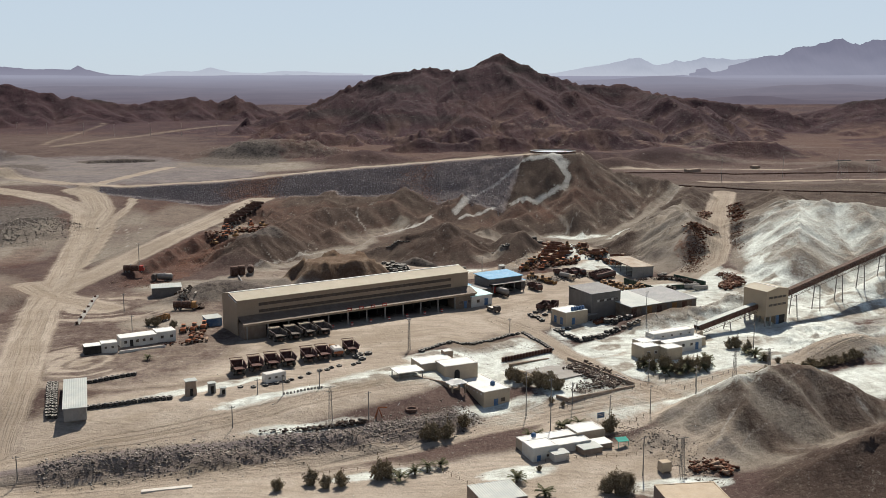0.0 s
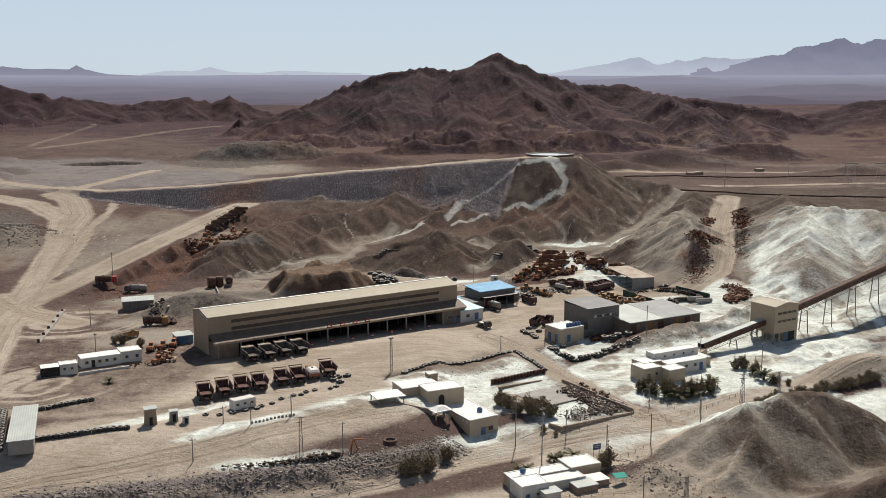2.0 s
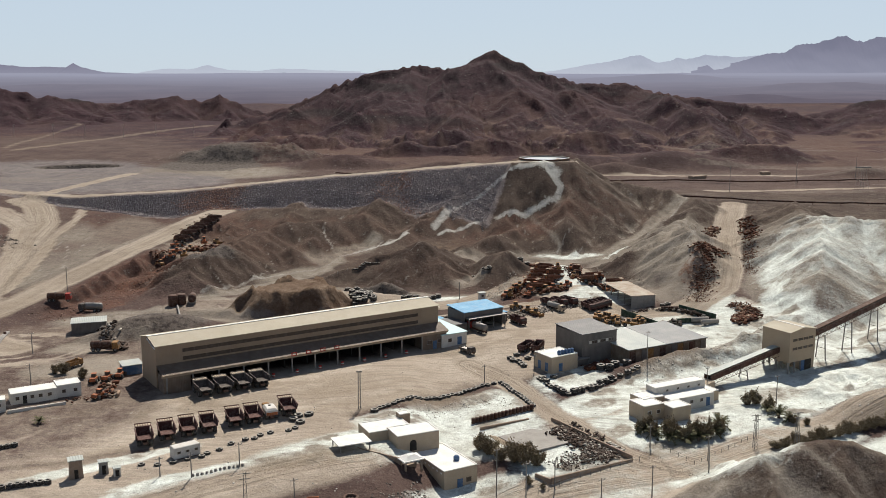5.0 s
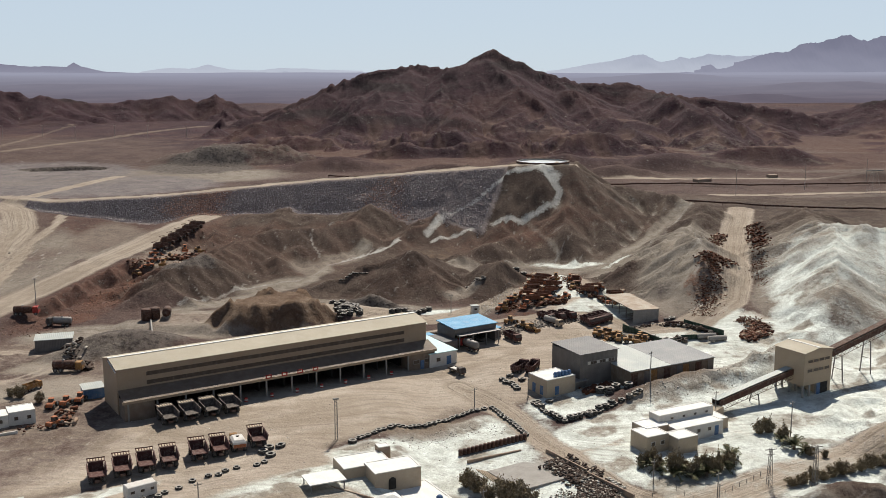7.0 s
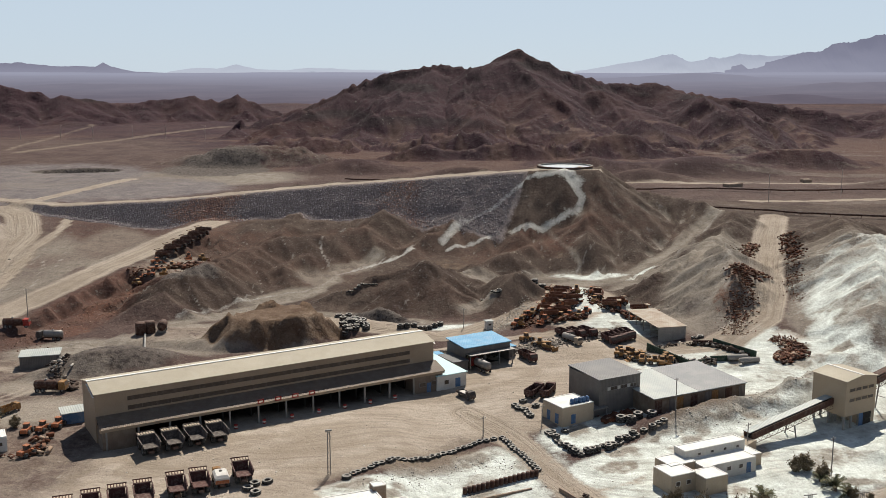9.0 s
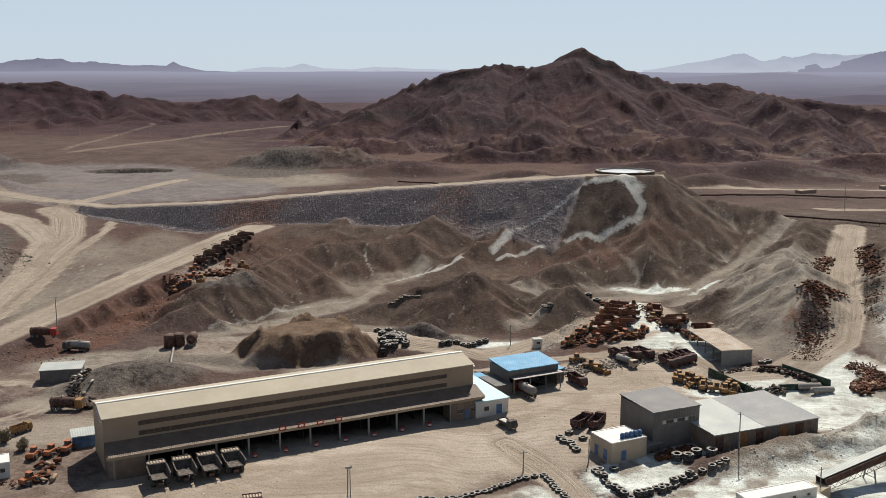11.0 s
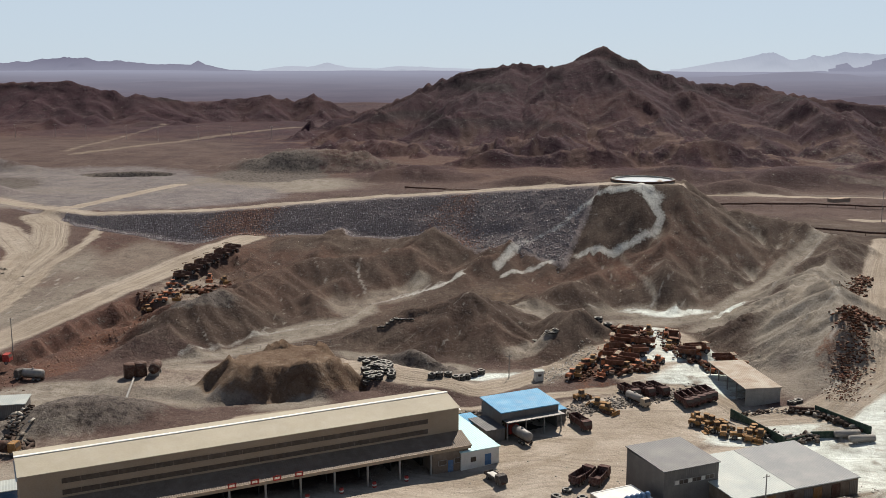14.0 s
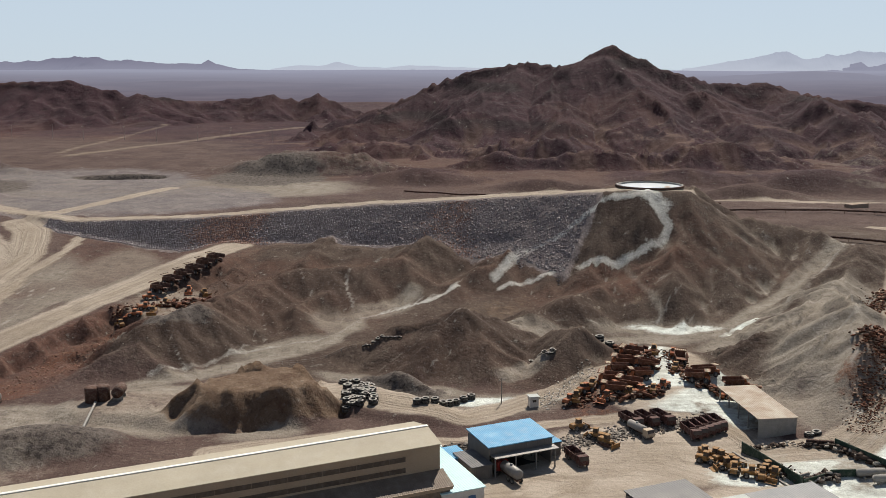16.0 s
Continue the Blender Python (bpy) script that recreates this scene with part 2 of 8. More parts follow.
RUST = surface("rusty_steel", (0.085, 0.032, 0.018), (0.155, 0.058, 0.028), dusty=0.25, rough=0.85, patch=1.5, jitter=0.5)
RUST_DARK = surface("dark_rusty_steel", (0.05, 0.025, 0.018), (0.095, 0.042, 0.026), dusty=0.3, rough=0.85, patch=1.5, jitter=0.5)
YELLOW = surface("faded_yellow_paint", (0.29, 0.155, 0.045), (0.22, 0.105, 0.035), dusty=0.45, patch=1.2, jitter=0.4)
ORANGE = surface("faded_orange_paint", (0.38, 0.115, 0.035), (0.27, 0.085, 0.035), dusty=0.35, patch=1.2, jitter=0.4)
RED = surface("red_paint", (0.36, 0.03, 0.02), (0.26, 0.03, 0.02), dusty=0.2, patch=1.0)
TEAL = surface("teal_cover", (0.03, 0.3, 0.24), (0.04, 0.24, 0.2), dusty=0.1)
GREEN_DARK = surface("dark_green_screen", (0.018, 0.04, 0.026), (0.03, 0.055, 0.035), dusty=0.2)
WOOD = surface("weathered_wood", (0.14, 0.1, 0.07), (0.2, 0.15, 0.11), dusty=0.2)
BARK = surface("grey_bark", (0.12, 0.09, 0.065), (0.17, 0.13, 0.1), dusty=0.2)
WATER = surface("pale_slurry", (0.72, 0.73, 0.72), (0.62, 0.64, 0.64), dusty=0.0, rough=0.25)


def island_mix(name, a, b, c, rough=0.9, metal=0.0):
    """Loose pieces in one mesh, each with a tone of its own."""
    m, t, bs = nodes_of(name)
    rnd = t.nodes.new("ShaderNodeNewGeometry").outputs["Random Per Island"]
    g = position(t)
    col = mix(t, remap(t, rnd, 0.0, 0.55), a, b)
    col = mix(t, remap(t, rnd, 0.72, 0.95), col, c)
    col = mix(t, remap(t, noise_node(t, g, 0.6), 0.35, 0.7, 0, 0.5), col, mix(t, 0.5, col, (0, 0, 0)))
    t.links.new(col, bs.inputs["Base Color"])
    bs.inputs["Roughness"].default_value, bs.inputs["Metallic"].default_value = rough, metal
    bs.inputs["Specular IOR Level"].default_value = 0.2
    return m


DARK_SCRAP = island_mix("dark_scrap", (0.03, 0.02, 0.016), (0.075, 0.05, 0.038), (0.4, 0.36, 0.31))
SCRAP = island_mix("mixed_scrap", (0.035, 0.018, 0.013), (0.13, 0.048, 0.025), (0.3, 0.22, 0.16))
DUMP_ROCK = island_mix("tipped_rock", (0.175, 0.145, 0.15), (0.27, 0.23, 0.228), (0.46, 0.42, 0.4))
FLANK_ROCK = island_mix("eroded_flank_stone", (0.1, 0.055, 0.04), (0.16, 0.095, 0.07), (0.26, 0.18, 0.14))
PALE_ROCK = island_mix("pale_spoil_stone", (0.24, 0.21, 0.18), (0.4, 0.365, 0.325), (0.55, 0.52, 0.48))
MID_ROCK = island_mix("mid_grey_stone", (0.15, 0.125, 0.105), (0.22, 0.186, 0.158), (0.3, 0.26, 0.22))
RED_ROCK = island_mix("reddish_tipped_rock", (0.24, 0.13, 0.095), (0.34, 0.2, 0.15), (0.5, 0.38, 0.32))
BANK_ROCK = island_mix("bank_rubble", (0.1, 0.083, 0.07), (0.19, 0.162, 0.137), (0.34, 0.3, 0.26))
LEAVES = island_mix("dusty_leaves", (0.14, 0.11, 0.064), (0.22, 0.172, 0.108), (0.32, 0.265, 0.19))
FROND = island_mix("palm_fronds", (0.05, 0.055, 0.026), (0.1, 0.098, 0.05), (0.19, 0.16, 0.095))
TANK_WHITE = surface("white_tank_paint", (0.6, 0.58, 0.54), (0.5, 0.45, 0.4), dusty=0.2, rough=0.5)
MAROON = surface("maroon_bed_paint", (0.05, 0.019, 0.016), (0.085, 0.031, 0.024), dusty=0.35, patch=1.5, jitter=0.4)
DARK_BED = surface("worn_dark_bed", (0.05, 0.04, 0.036), (0.085, 0.066, 0.056), dusty=0.4, patch=1.5, jitter=0.3)
PALE_DUST = surface("pale_dust_coat", (0.36, 0.335, 0.3), (0.2, 0.185, 0.165), dusty=0.3, patch=0.7, jitter=0.4)
CYAN_ROOF = surface("pale_cyan_roof", (0.5, 0.68, 0.68), (0.42, 0.6, 0.62), dusty=0.15, rough=0.6, patch=5, ribs=0.5)

# ---- the lie of the land ----
def sstep(a, b, v):
    u = np.clip((v - a) / (b - a), 0.0, 1.0)
    return u * u * (3 - 2 * u)


def lattice(ix, iy, seed):
    n = (ix * 374761393 + iy * 668265263 + seed * 974711) & 0x7FFFFFFF
    n = ((n ^ (n >> 13)) * 1274126177) & 0x7FFFFFFF
    return ((n ^ (n >> 16)) & 0xFFFF) / 65535.0


def vnoise(x, y, seed=0):
    fx, fy = np.floor(x), np.floor(y)
    ix, iy = fx.astype(np.int64), fy.astype(np.int64)
    u, v = x - fx, y - fy
    u, v = u * u * u * (u * (6 * u - 15) + 10), v * v * v * (v * (6 * v - 15) + 10)
    a, b = lattice(ix, iy, seed), lattice(ix + 1, iy, seed)
    c, d = lattice(ix, iy + 1, seed), lattice(ix + 1, iy + 1, seed)
    return (a + (b - a) * u) * (1 - v) + (c + (d - c) * u) * v


def fbm(x, y, size, octaves=4, seed=0, ridged=False):
    total, amp, norm = 0.0, 1.0, 0.0
    for k in range(octaves):
        n = vnoise(x / size * 2 ** k + 17.3 * k, y / size * 2 ** k + 5.1 * k, seed + k)
        total = total + amp * ((1 - np.abs(2 * n - 1)) if ridged else n)
        norm += amp
        amp *= 0.5
    return total / norm


def along(x, y, pts):
    """Distance to a polyline, and the values (past x, y) of its points carried along it."""
    best = np.full(np.shape(x), 1e9)
    vals = [np.zeros(np.shape(x)) for _ in pts[0][2:]]
    for p, q in zip(pts, pts[1:]):
        dx, dy = q[0] - p[0], q[1] - p[1]
        u = np.clip(((x - p[0]) * dx + (y - p[1]) * dy) / (dx * dx + dy * dy), 0, 1)
        d = np.hypot(x - p[0] - u * dx, y - p[1] - u * dy)
        near = d < best
        best = np.where(near, d, best)
        for k in range(len(vals)):
            vals[k] = np.where(near, p[2 + k] + u * (q[2 + k] - p[2 + k]), vals[k])
    return best, vals


def measured(pts):
    """The same line with its length so far added to each point."""
    out, run = [], 0.0
    for k, p in enumerate(pts):
        run += math.hypot(p[0] - pts[k - 1][0], p[1] - pts[k - 1][1]) if k else 0.0
        out.append((*p, run))
    return out


def ellipse(x, y, cx, cy, rx, ry, rot=0.0):
    c, s = math.cos(radians(rot)), math.sin(radians(rot))
    u, v = (x - cx) * c + (y - cy) * s, -(x - cx) * s + (y - cy) * c
    return np.hypot(u / rx, v / ry)


# spoil heaps: centre, half lengths, turn, height, how flat-topped
HEAPS = (
    (-40, 366, 26, 13, 25, 7.0, 2.3), (-92, 404, 32, 13, 25, 3.0, 1.1),
    (-80, 334, 22, 10, 30, 5.0, 1.2), (-13, 386, 16, 4, -28, 3.0, 1.3), (20, 352, 26, 4, 15, 2.2, 1.4),
    (112, 276, 20, 8, 20, 4.5, 1.2), (150, 300, 30, 12, 15, 5.0, 1.1), (96, 318, 24, 6, 32, 3.0, 1.2), (140, 330, 26, 12, 30, 5.0, 1.1),
    (-128, 724, 58, 22, 5, 11.0, 1.4), (-265, 600, 24, 12, 20, 5.0, 1.2),
    (-196, 452, 32, 22, 60, 5.0, 1.3), (-152, 330, 18, 20, 0, 4.0, 1.2), (44, 214, 10, 6, -30, 2.0, 1.1), (-330, 700, 50, 14, 0, 9.0, 1.2),
    (150, 690, 60, 26, 5, 10.0, 1.0), (80, 700, 40, 20, -5, 8.0, 1.0), (-24, 742, 34, 16, 0, 9.0, 1.0), (30, 752, 46, 18, 5, 11.0, 1.0), (-60, 690, 44, 18, 8, 7.0, 1.0), (10, 668, 40, 14, -6, 6.0, 1.0), (108, 655, 36, 14, 4, 7.0, 1.0), (210, 720, 60, 24, 0, 10.0, 1.0), (-10, 800, 60, 26, 0, 12.0, 1.0), (110, 770, 60, 24, 6, 13.0, 1.0), (-110, 800, 60, 24, -6, 9.0, 1.0), (250, 640, 36, 14, 0, 6.0, 1.0),
)
# sharp-backed hills: ways of their backs with heights, fall to the side
BACKS = (
    (((60, 498, 31), (90, 508, 24.5), (117, 490, 19.5)), 0.5), (((64, 495, 29), (57, 470, 20), (55, 452, 14), (58, 440, 6)), 0.55), (((88, 500, 22), (79, 474, 15), (76, 456, 8)), 0.55),
    (((75, 500, 28), (74, 482, 21), (70, 464, 13), (67, 450, 7)), 0.5), (((104, 498, 22), (98, 484, 16), (91, 470, 11)), 0.5),
    (((47, 500, 28), (38, 482, 20), (31, 468, 13)), 0.55), (((42, 464, 12.5), (29, 447, 11), (14, 432, 8), (6, 424, 6)), 0.5),
    (((-22, 485, 20), (-29, 470, 16), (-43, 461, 14), (-57, 455, 14.5), (-66, 443, 12.5), (-75, 414, 10.5), (-82, 394, 8.5), (-92, 384, 3)), 0.52), (((-60, 500, 17), (-60, 484, 14.5), (-68, 465, 9)), 0.5),
    (((-34, 490, 16), (-8, 492, 18.5), (10, 490, 21), (26, 488, 22)), 0.5), (((-45, 450, 9.5), (-53, 430, 7.5)), 0.5), (((10, 490, 21), (2, 474, 14), (-12, 462, 9)), 0.5), (((-84, 470, 11), (-84, 440, 8), (-90, 416, 5)), 0.45),
    (((-2, 414, 12.3), (7, 403, 7)), 0.5), (((-2, 414, 12.3), (-20, 409, 8), (-30, 404, 4)), 0.55), (((-2, 414, 12.3), (8, 420, 9)), 0.5), (((23, 415, 8), (29, 409, 12), (37, 410, 7)), 0.7),
    (((118, 490, 19), (106, 462, 16), (97, 444, 14.5), (85, 420, 14), (74, 412, 9), (64, 415, 5)), 0.5), (((98, 444, 15), (97, 412, 18), (92, 390, 15), (85, 377, 6)), 0.55), (((97, 412, 18), (84, 396, 11.5), (74, 388, 4)), 0.5),
    (((151, 462, 22), (143, 430, 21), (142, 408, 24), (158, 400, 24), (190, 395, 22), (240, 400, 18)), 0.45), (((142, 408, 24), (130, 372, 17), (122, 352, 12), (116, 342, 6)), 0.5), (((151, 462, 22), (138, 442, 16), (126, 420, 9)), 0.5),
    (((165, 398, 23), (160, 366, 16), (152, 344, 9)), 0.5),
    (((66, 225, 5.7), (74, 227, 7.2), (81, 229, 7.6), (91, 228, 4.5), (99, 227, 1.5)), 0.72), (((73, 226, 6.8), (66, 218, 2.5), (60, 210, -1.5), (54, 206, -5.5)), 0.6), (((82, 228, 7.2), (79, 217, 0.5), (77, 210, -5)), 0.65), (((66, 225, 5.5), (56, 222, -0.5)), 0.5),
    (((56, 299, 1.4), (70, 307, 2.0), (86, 315, 2.4), (100, 325, 2.2)), 0.5), (((76, 190, 0.5), (88, 192, 4.5), (112, 205, 6)), 0.5), (((84, 192, 3), (80, 182, -3)), 0.5), (((57, 229, -1.4), (62, 231, -0.8)), 0.6),
)
# levelled ground: centre, half lengths, turn, height, rise ahead
PADS = ((-91, 432, 14, 17, 0, 7.2, 0.09), (46, 395, 17, 30, -12, 3.0, 0.07), (-14, 372, 22, 9, -22, 1.8, 0.05), (60, 372, 12, 12, 0, 1.6, 0.03), (-72, 362, 18, 12, 10, 1.5, 0.03), (38, 358, 34, 14, 25, 0.4, 0.03), (76, 350, 16, 10, 20, 0.9, 0.03))
CREST = ((-235, 575, 13), (-178, 540, 14), (-120, 527, 18.5), (-60, 518, 25), (0, 508, 31), (44, 500, 35.2), (62, 500, 35.2))
TERRACE = ((-140, 343, 0), (-124, 395, 4), (-110, 440, 8.5), (-99, 478, 12.5), (-93, 497, 13))
RIDGE = ((-200, 1060, 26), (-150, 1040, 42), (-76, 1017, 72), (-21, 1010, 81), (12, 1006, 77), (36, 1002, 90), (47, 1000, 94), (62, 996, 86), (98, 990, 72), (130, 1000, 64),
         (173, 1010, 64), (195, 1004, 57), (222, 992, 52), (270, 985, 46), (310, 975, 39), (350, 965, 31), (430, 940, 20))
SPURS = (((47, 1000, 90), (66, 920, 62), (84, 830, 36), (96, 780, 20)), ((173, 1010, 63), (182, 920, 52), (186, 850, 38), (196, 780, 20)), ((-21, 1010, 80), (-34, 920, 54), (-60, 830, 30), (-70, 790, 18)),
         ((-76, 1017, 70), (-116, 940, 42), (-150, 880, 22)), ((98, 990, 70), (120, 900, 48), (132, 810, 24)), ((290, 980, 42), (268, 880, 30), (256, 810, 20)), ((12, 1006, 76), (8, 930, 56), (16, 850, 34), (20, 790, 20)),
         ((228, 990, 50), (222, 900, 40), (224, 820, 22)), ((-130, 1032, 48), (-185, 960, 26), (-210, 920, 18)))
LEFT_HILLS = ((-760, 1060, 85), (-600, 1110, 68), (-560, 1120, 60), (-500, 1130, 62), (-428, 1140, 49), (-385, 1190, 38), (-340, 1220, 42), (-306, 1226, 47), (-283, 1232, 38), (-260, 1237, 48), (-215, 1250, 22), (-180, 1260, 12))
RIGHT_HILLS = ((330, 1010, 30), (380, 980, 46), (430, 960, 54), (470, 945, 38), (520, 930, 50), (600, 900, 52))


def bank_line(x):
    return np.interp(x, (-300, -89, -48, -5, 12, 30), (110, 189, 200, 215, 232, 244))


def calm_yard(x, y):
    return sstep(255, 280, y + 0.35 * x) * (1 - sstep(330, 370, y - 0.4 * x)) * sstep(-150, -120, x) * (1 - sstep(60, 90, x))


def grain(x, y):
    """Small unevenness; the yards stay level."""
    return (fbm(x, y, 6, 3, 51) - 0.5) * (0.7 - 0.55 * calm_yard(x, y))


def land(x, y):
    """Height of the ground."""
    x, y = np.asarray(x, float), np.asarray(y, float)
    wob = fbm(x, y, 22, 3, 5) - 0.5
    h = 14 * sstep(385, 600, y) + 8 * sstep(55, 110, x) * sstep(325, 400, y) * (1 - sstep(470, 600, y))
    h = h + sstep(-125, -95, x) * (1 - sstep(60, 90, x)) * np.interp(y, (385, 417, 442, 470, 492, 530), (0, 1.0, 1.8, 4.0, 8.0, 0))
    over = y - bank_line(x)
    bank = -3.7 * (1 - sstep(-0.25, 0.75, (over + wob * 4) / 7)) - 3.1 * (1 - sstep(3, 27, over))
    slope = np.interp(y - 9 * (1 - sstep(16, 25, x)), (195, 225, 238, 270, 295, 315), (-6.8, -5.6, -3.6, -2.6, -1.5, 0))
    terrace = -5.0 * (1 - sstep(-98, -52, x)) * (1 - sstep(196, 232, y))
    bank = np.minimum(bank, terrace)
    h = h + bank + (slope - bank) * sstep(-3, 10, x)
    ease = np.exp(np.clip(h, -8, 60) / 0.9)
    for line, fall in BACKS:
        d, (z,) = along(x + wob * 3, y + wob * 2, line)
        ease = ease + np.exp(np.clip(z - fall * d, -40, 60) / 0.9)
    h = np.where(h < 45, 0.9 * np.log(ease), h)
    for cx, cy, rx, ry, rot, top, flat in HEAPS:
        r = ellipse(x, y, cx, cy, rx, ry, rot) + wob * 0.35 + (fbm(x, y, 7, 2, 9) - 0.5) * 0.12
        bump = np.clip((1 - r) * flat, 0, 1)
        h = h + top * (bump * bump * (3 - 2 * bump) * 0.55 + bump * 0.45)
    level_ground = np.zeros_like(h)
    for cx, cy, rx, ry, rot, level, tilt in PADS:
        e = 1 - sstep(0.7, 1.12, ellipse(x + wob * 4, y + wob * 4, cx, cy, rx, ry, rot))
        h = h + e * (level + tilt * (y - cy) - h)
        level_ground = np.maximum(level_ground, e)
    # ramp with the parked machines
    d, (z,) = along(x, y, TERRACE)
    h = np.where(d < 26, np.maximum(h, z - 0.62 * np.maximum(0, d - 9 + wob * 5)), h)
    cut = (1 - sstep(9, 15, d))
    h = h * (1 - cut) + z * cut
    # tipped rock bank below the crest road
    d, (z,) = along(x, y, CREST)
    front = y < np.interp(x, [p[0] for p in CREST], [p[1] for p in CREST])
    front = front | (x > 58)
    fall = np.where(front, 0.74, 0.5) * np.maximum(0, d - np.where(front, 3, 9)) + (fbm(x, y, 9, 3, 21) - 0.5) * 2.2 * sstep(4, 12, d)
    h = np.maximum(h, z - fall)
    h = np.maximum(h, 34.6 - 0.7 * np.maximum(0, np.hypot(x - 51.5, y - 512) - 15 + wob * 3))
    # the mountain, its spurs, and the ranges of hills beside it
    far = sstep(640, 800, y)
    wx = x + 30 * (fbm(x, y, 120, 3, 44) - 0.5)
    gully = 0.55 * fbm(wx + 0.18 * y, 0.38 * y, 62, 3, 31, True) + 0.45 * fbm(wx - 0.3 * y, 0.45 * y, 38, 2, 33, True)
    mount = np.zeros_like(h)
    for line, flat, rise, deep in ((RIDGE, 0.13, 44, 1.0), (LEFT_HILLS, 0.1, 34, 0.8), (RIGHT_HILLS, 0.16, 20, 0.7)):
        d, (z,) = along(x, y, line)
        mount = np.maximum(mount, z - 14 - flat * d - rise * (1 - np.exp(-d / 62)) + (gully - 0.62) * deep * (2 + 0.11 * np.minimum(d, 70)))
    for line in SPURS:
        d, (z,) = along(x + 14 * (gully - 0.6) + 60 * (fbm(x, y, 95, 3, 46) - 0.5), y + 70 * (fbm(x, y, 110, 2, 47) - 0.5), line)
        mount = np.maximum(mount, z - 17 - 0.42 * d + (gully - 0.6) * 7)
    h = h + far * (9 * np.log1p(np.exp(np.clip(mount / 9, -30, 30))) - 0.6)
    h = h - 7 * (1 - sstep(0.55, 1.0, ellipse(x + 8 * wob, y, -226, 688, 27, 9, 8)))
    h = h + sstep(1300, 4800, np.hypot(x, y)) * 46
    h = h + (fbm(x, y, 60, 2, 52) - 0.5) * (1.6 - 1.4 * calm_yard(x, y))
    return h


def gullies(x, y, sx, sy, size, octaves, seed, reach):
    """Rills and ribs that follow the fall of the slope (sx, sy) and branch into finer ones: height, and how far up a rib."""
    out, rib, amp = np.zeros_like(x), np.zeros_like(x), 1.0
    for k in range(octaves):
        px_, py_ = x / size * 1.9 ** k + 31.7 * k, y / size * 1.9 ** k + 11.9 * k
        steep = np.hypot(sx, sy) + 1e-6
        tx, ty = -sy / steep, sx / steep
        fx, fy = np.floor(px_), np.floor(py_)
        c, s, w = np.zeros_like(x), np.zeros_like(x), np.full(x.shape, 1e-9)
        for i in (-1, 0, 1):
            for j in (-1, 0, 1):
                ix, iy = (fx + i).astype(np.int64), (fy + j).astype(np.int64)
                dx = px_ - fx - i - 0.15 - 0.7 * lattice(ix, iy, seed + 2 * k)
                dy = py_ - fy - j - 0.15 - 0.7 * lattice(ix, iy, seed + 2 * k + 1)
                near = np.exp(-2.6 * (dx * dx + dy * dy))
                turn = (dx * tx + dy * ty) * 4.6
                c, s, w = c + near * np.cos(turn), s + near * np.sin(turn), w + near
        c, s = c / w, s / w
        up = 2 * (0.5 + 0.5 * c) ** 1.5 - 0.85
        out = out + amp * size * up
        rib = rib + amp * c
        grow = reach * amp * size * 4.6 / size * 1.9 ** k * s
        sx, sy = sx - grow * tx, sy - grow * ty
        amp *= 0.47
    return out, rib


# ---- ground sheet ----
def steps(parts):
    out = [parts[0][0]]
    for a, b, d in parts:
        n = max(1, int(round((b - a) / d)))
        out += [a + (b - a) * (k + 1) / n for k in range(n)]
    return np.array(out)


GX = steps(((-1700, -900, 40), (-900, -620, 10), (-620, -240, 3.6), (-240, -130, 1.8), (-130, 130, 0.9), (130, 240, 1.8), (240, 560, 3.4), (560, 900, 12), (900, 1700, 40)))
GY = steps(((-1700, -100, 80), (-100, 160, 12), (160, 176, 3), (176, 430, 1.0), (430, 560, 1.5), (560, 800, 2.8), (800, 1280, 3.4), (1280, 1700, 15)))
gx, gy = np.meshgrid(GX, GY)
# rills: worn into the mountain, the spoil hills and the cone by the road
smooth = land(gx, gy)
gz = smooth + grain(gx, gy)
fall_y, fall_x = np.gradient(smooth, GY, GX)
fall = np.hypot(fall_x, fall_y)
worn, rib = gullies(gx, gy, fall_x, fall_y, 40.0, 3, 131, 0.11)
on_mountain = sstep(690, 800, gy + 2.4 * (smooth - 14)) * sstep(0.1, 0.32, fall)
ridge_way, _ = along(gx, gy, RIDGE)
left_way, _ = along(gx, gy, LEFT_HILLS)
gz = gz + worn * on_mountain * (0.03 + np.where(gx < -190, 0.13, 0.05) * sstep(0, 60, np.minimum(ridge_way, left_way)))
gz = gz + (fbm(gx + 0.3 * gy, gy, 46, 5, 143, True) - 0.6) * 6.0 * on_mountain * sstep(8, 50, np.minimum(ridge_way, left_way)) + (fbm(gx, gy, 9, 3, 147, True) - 0.6) * 1.3 * on_mountain
gz = gz + (fbm(gx, gy, 15, 3, 141, True) - 0.62) * np.where(gx < -190, 8.0, 5.0) * on_mountain * (1 - sstep(6, 30, np.minimum(ridge_way, left_way)))
worn_low, rib_low = gullies(gx, gy, fall_x, fall_y, 14.0, 4, 151, 0.1)
mound = 1 - sstep(0.75, 1.08, ellipse(gx, gy, -40, 366, 26, 14, 25))
flank = 1 - sstep(0.75, 1.05, ellipse(gx, gy, -103, 398, 14, 52, -16))
crest_way, (crest_up,) = along(gx, gy, CREST)
ahead_of = np.interp(gx, [p[0] for p in CREST], [p[1] for p in CREST])
dump = (gx < 36 - 0.5 * (crest_up - smooth)) & (gy < ahead_of) & (np.abs(smooth - (crest_up - 0.74 * np.maximum(0, crest_way - 3))) < 2.0) & (crest_way < 42)
slopes = sstep(375, 392, gy) * (1 - sstep(560, 640, gy)) * sstep(-105, -96, gx) + 0.8 * (1 - sstep(0.8, 1.3, ellipse(gx, gy, 82, 218, 40, 34, 20))) + sstep(118, 126, gx) * sstep(330, 345, gy) * (1 - sstep(375, 392, gy)) + mound + flank
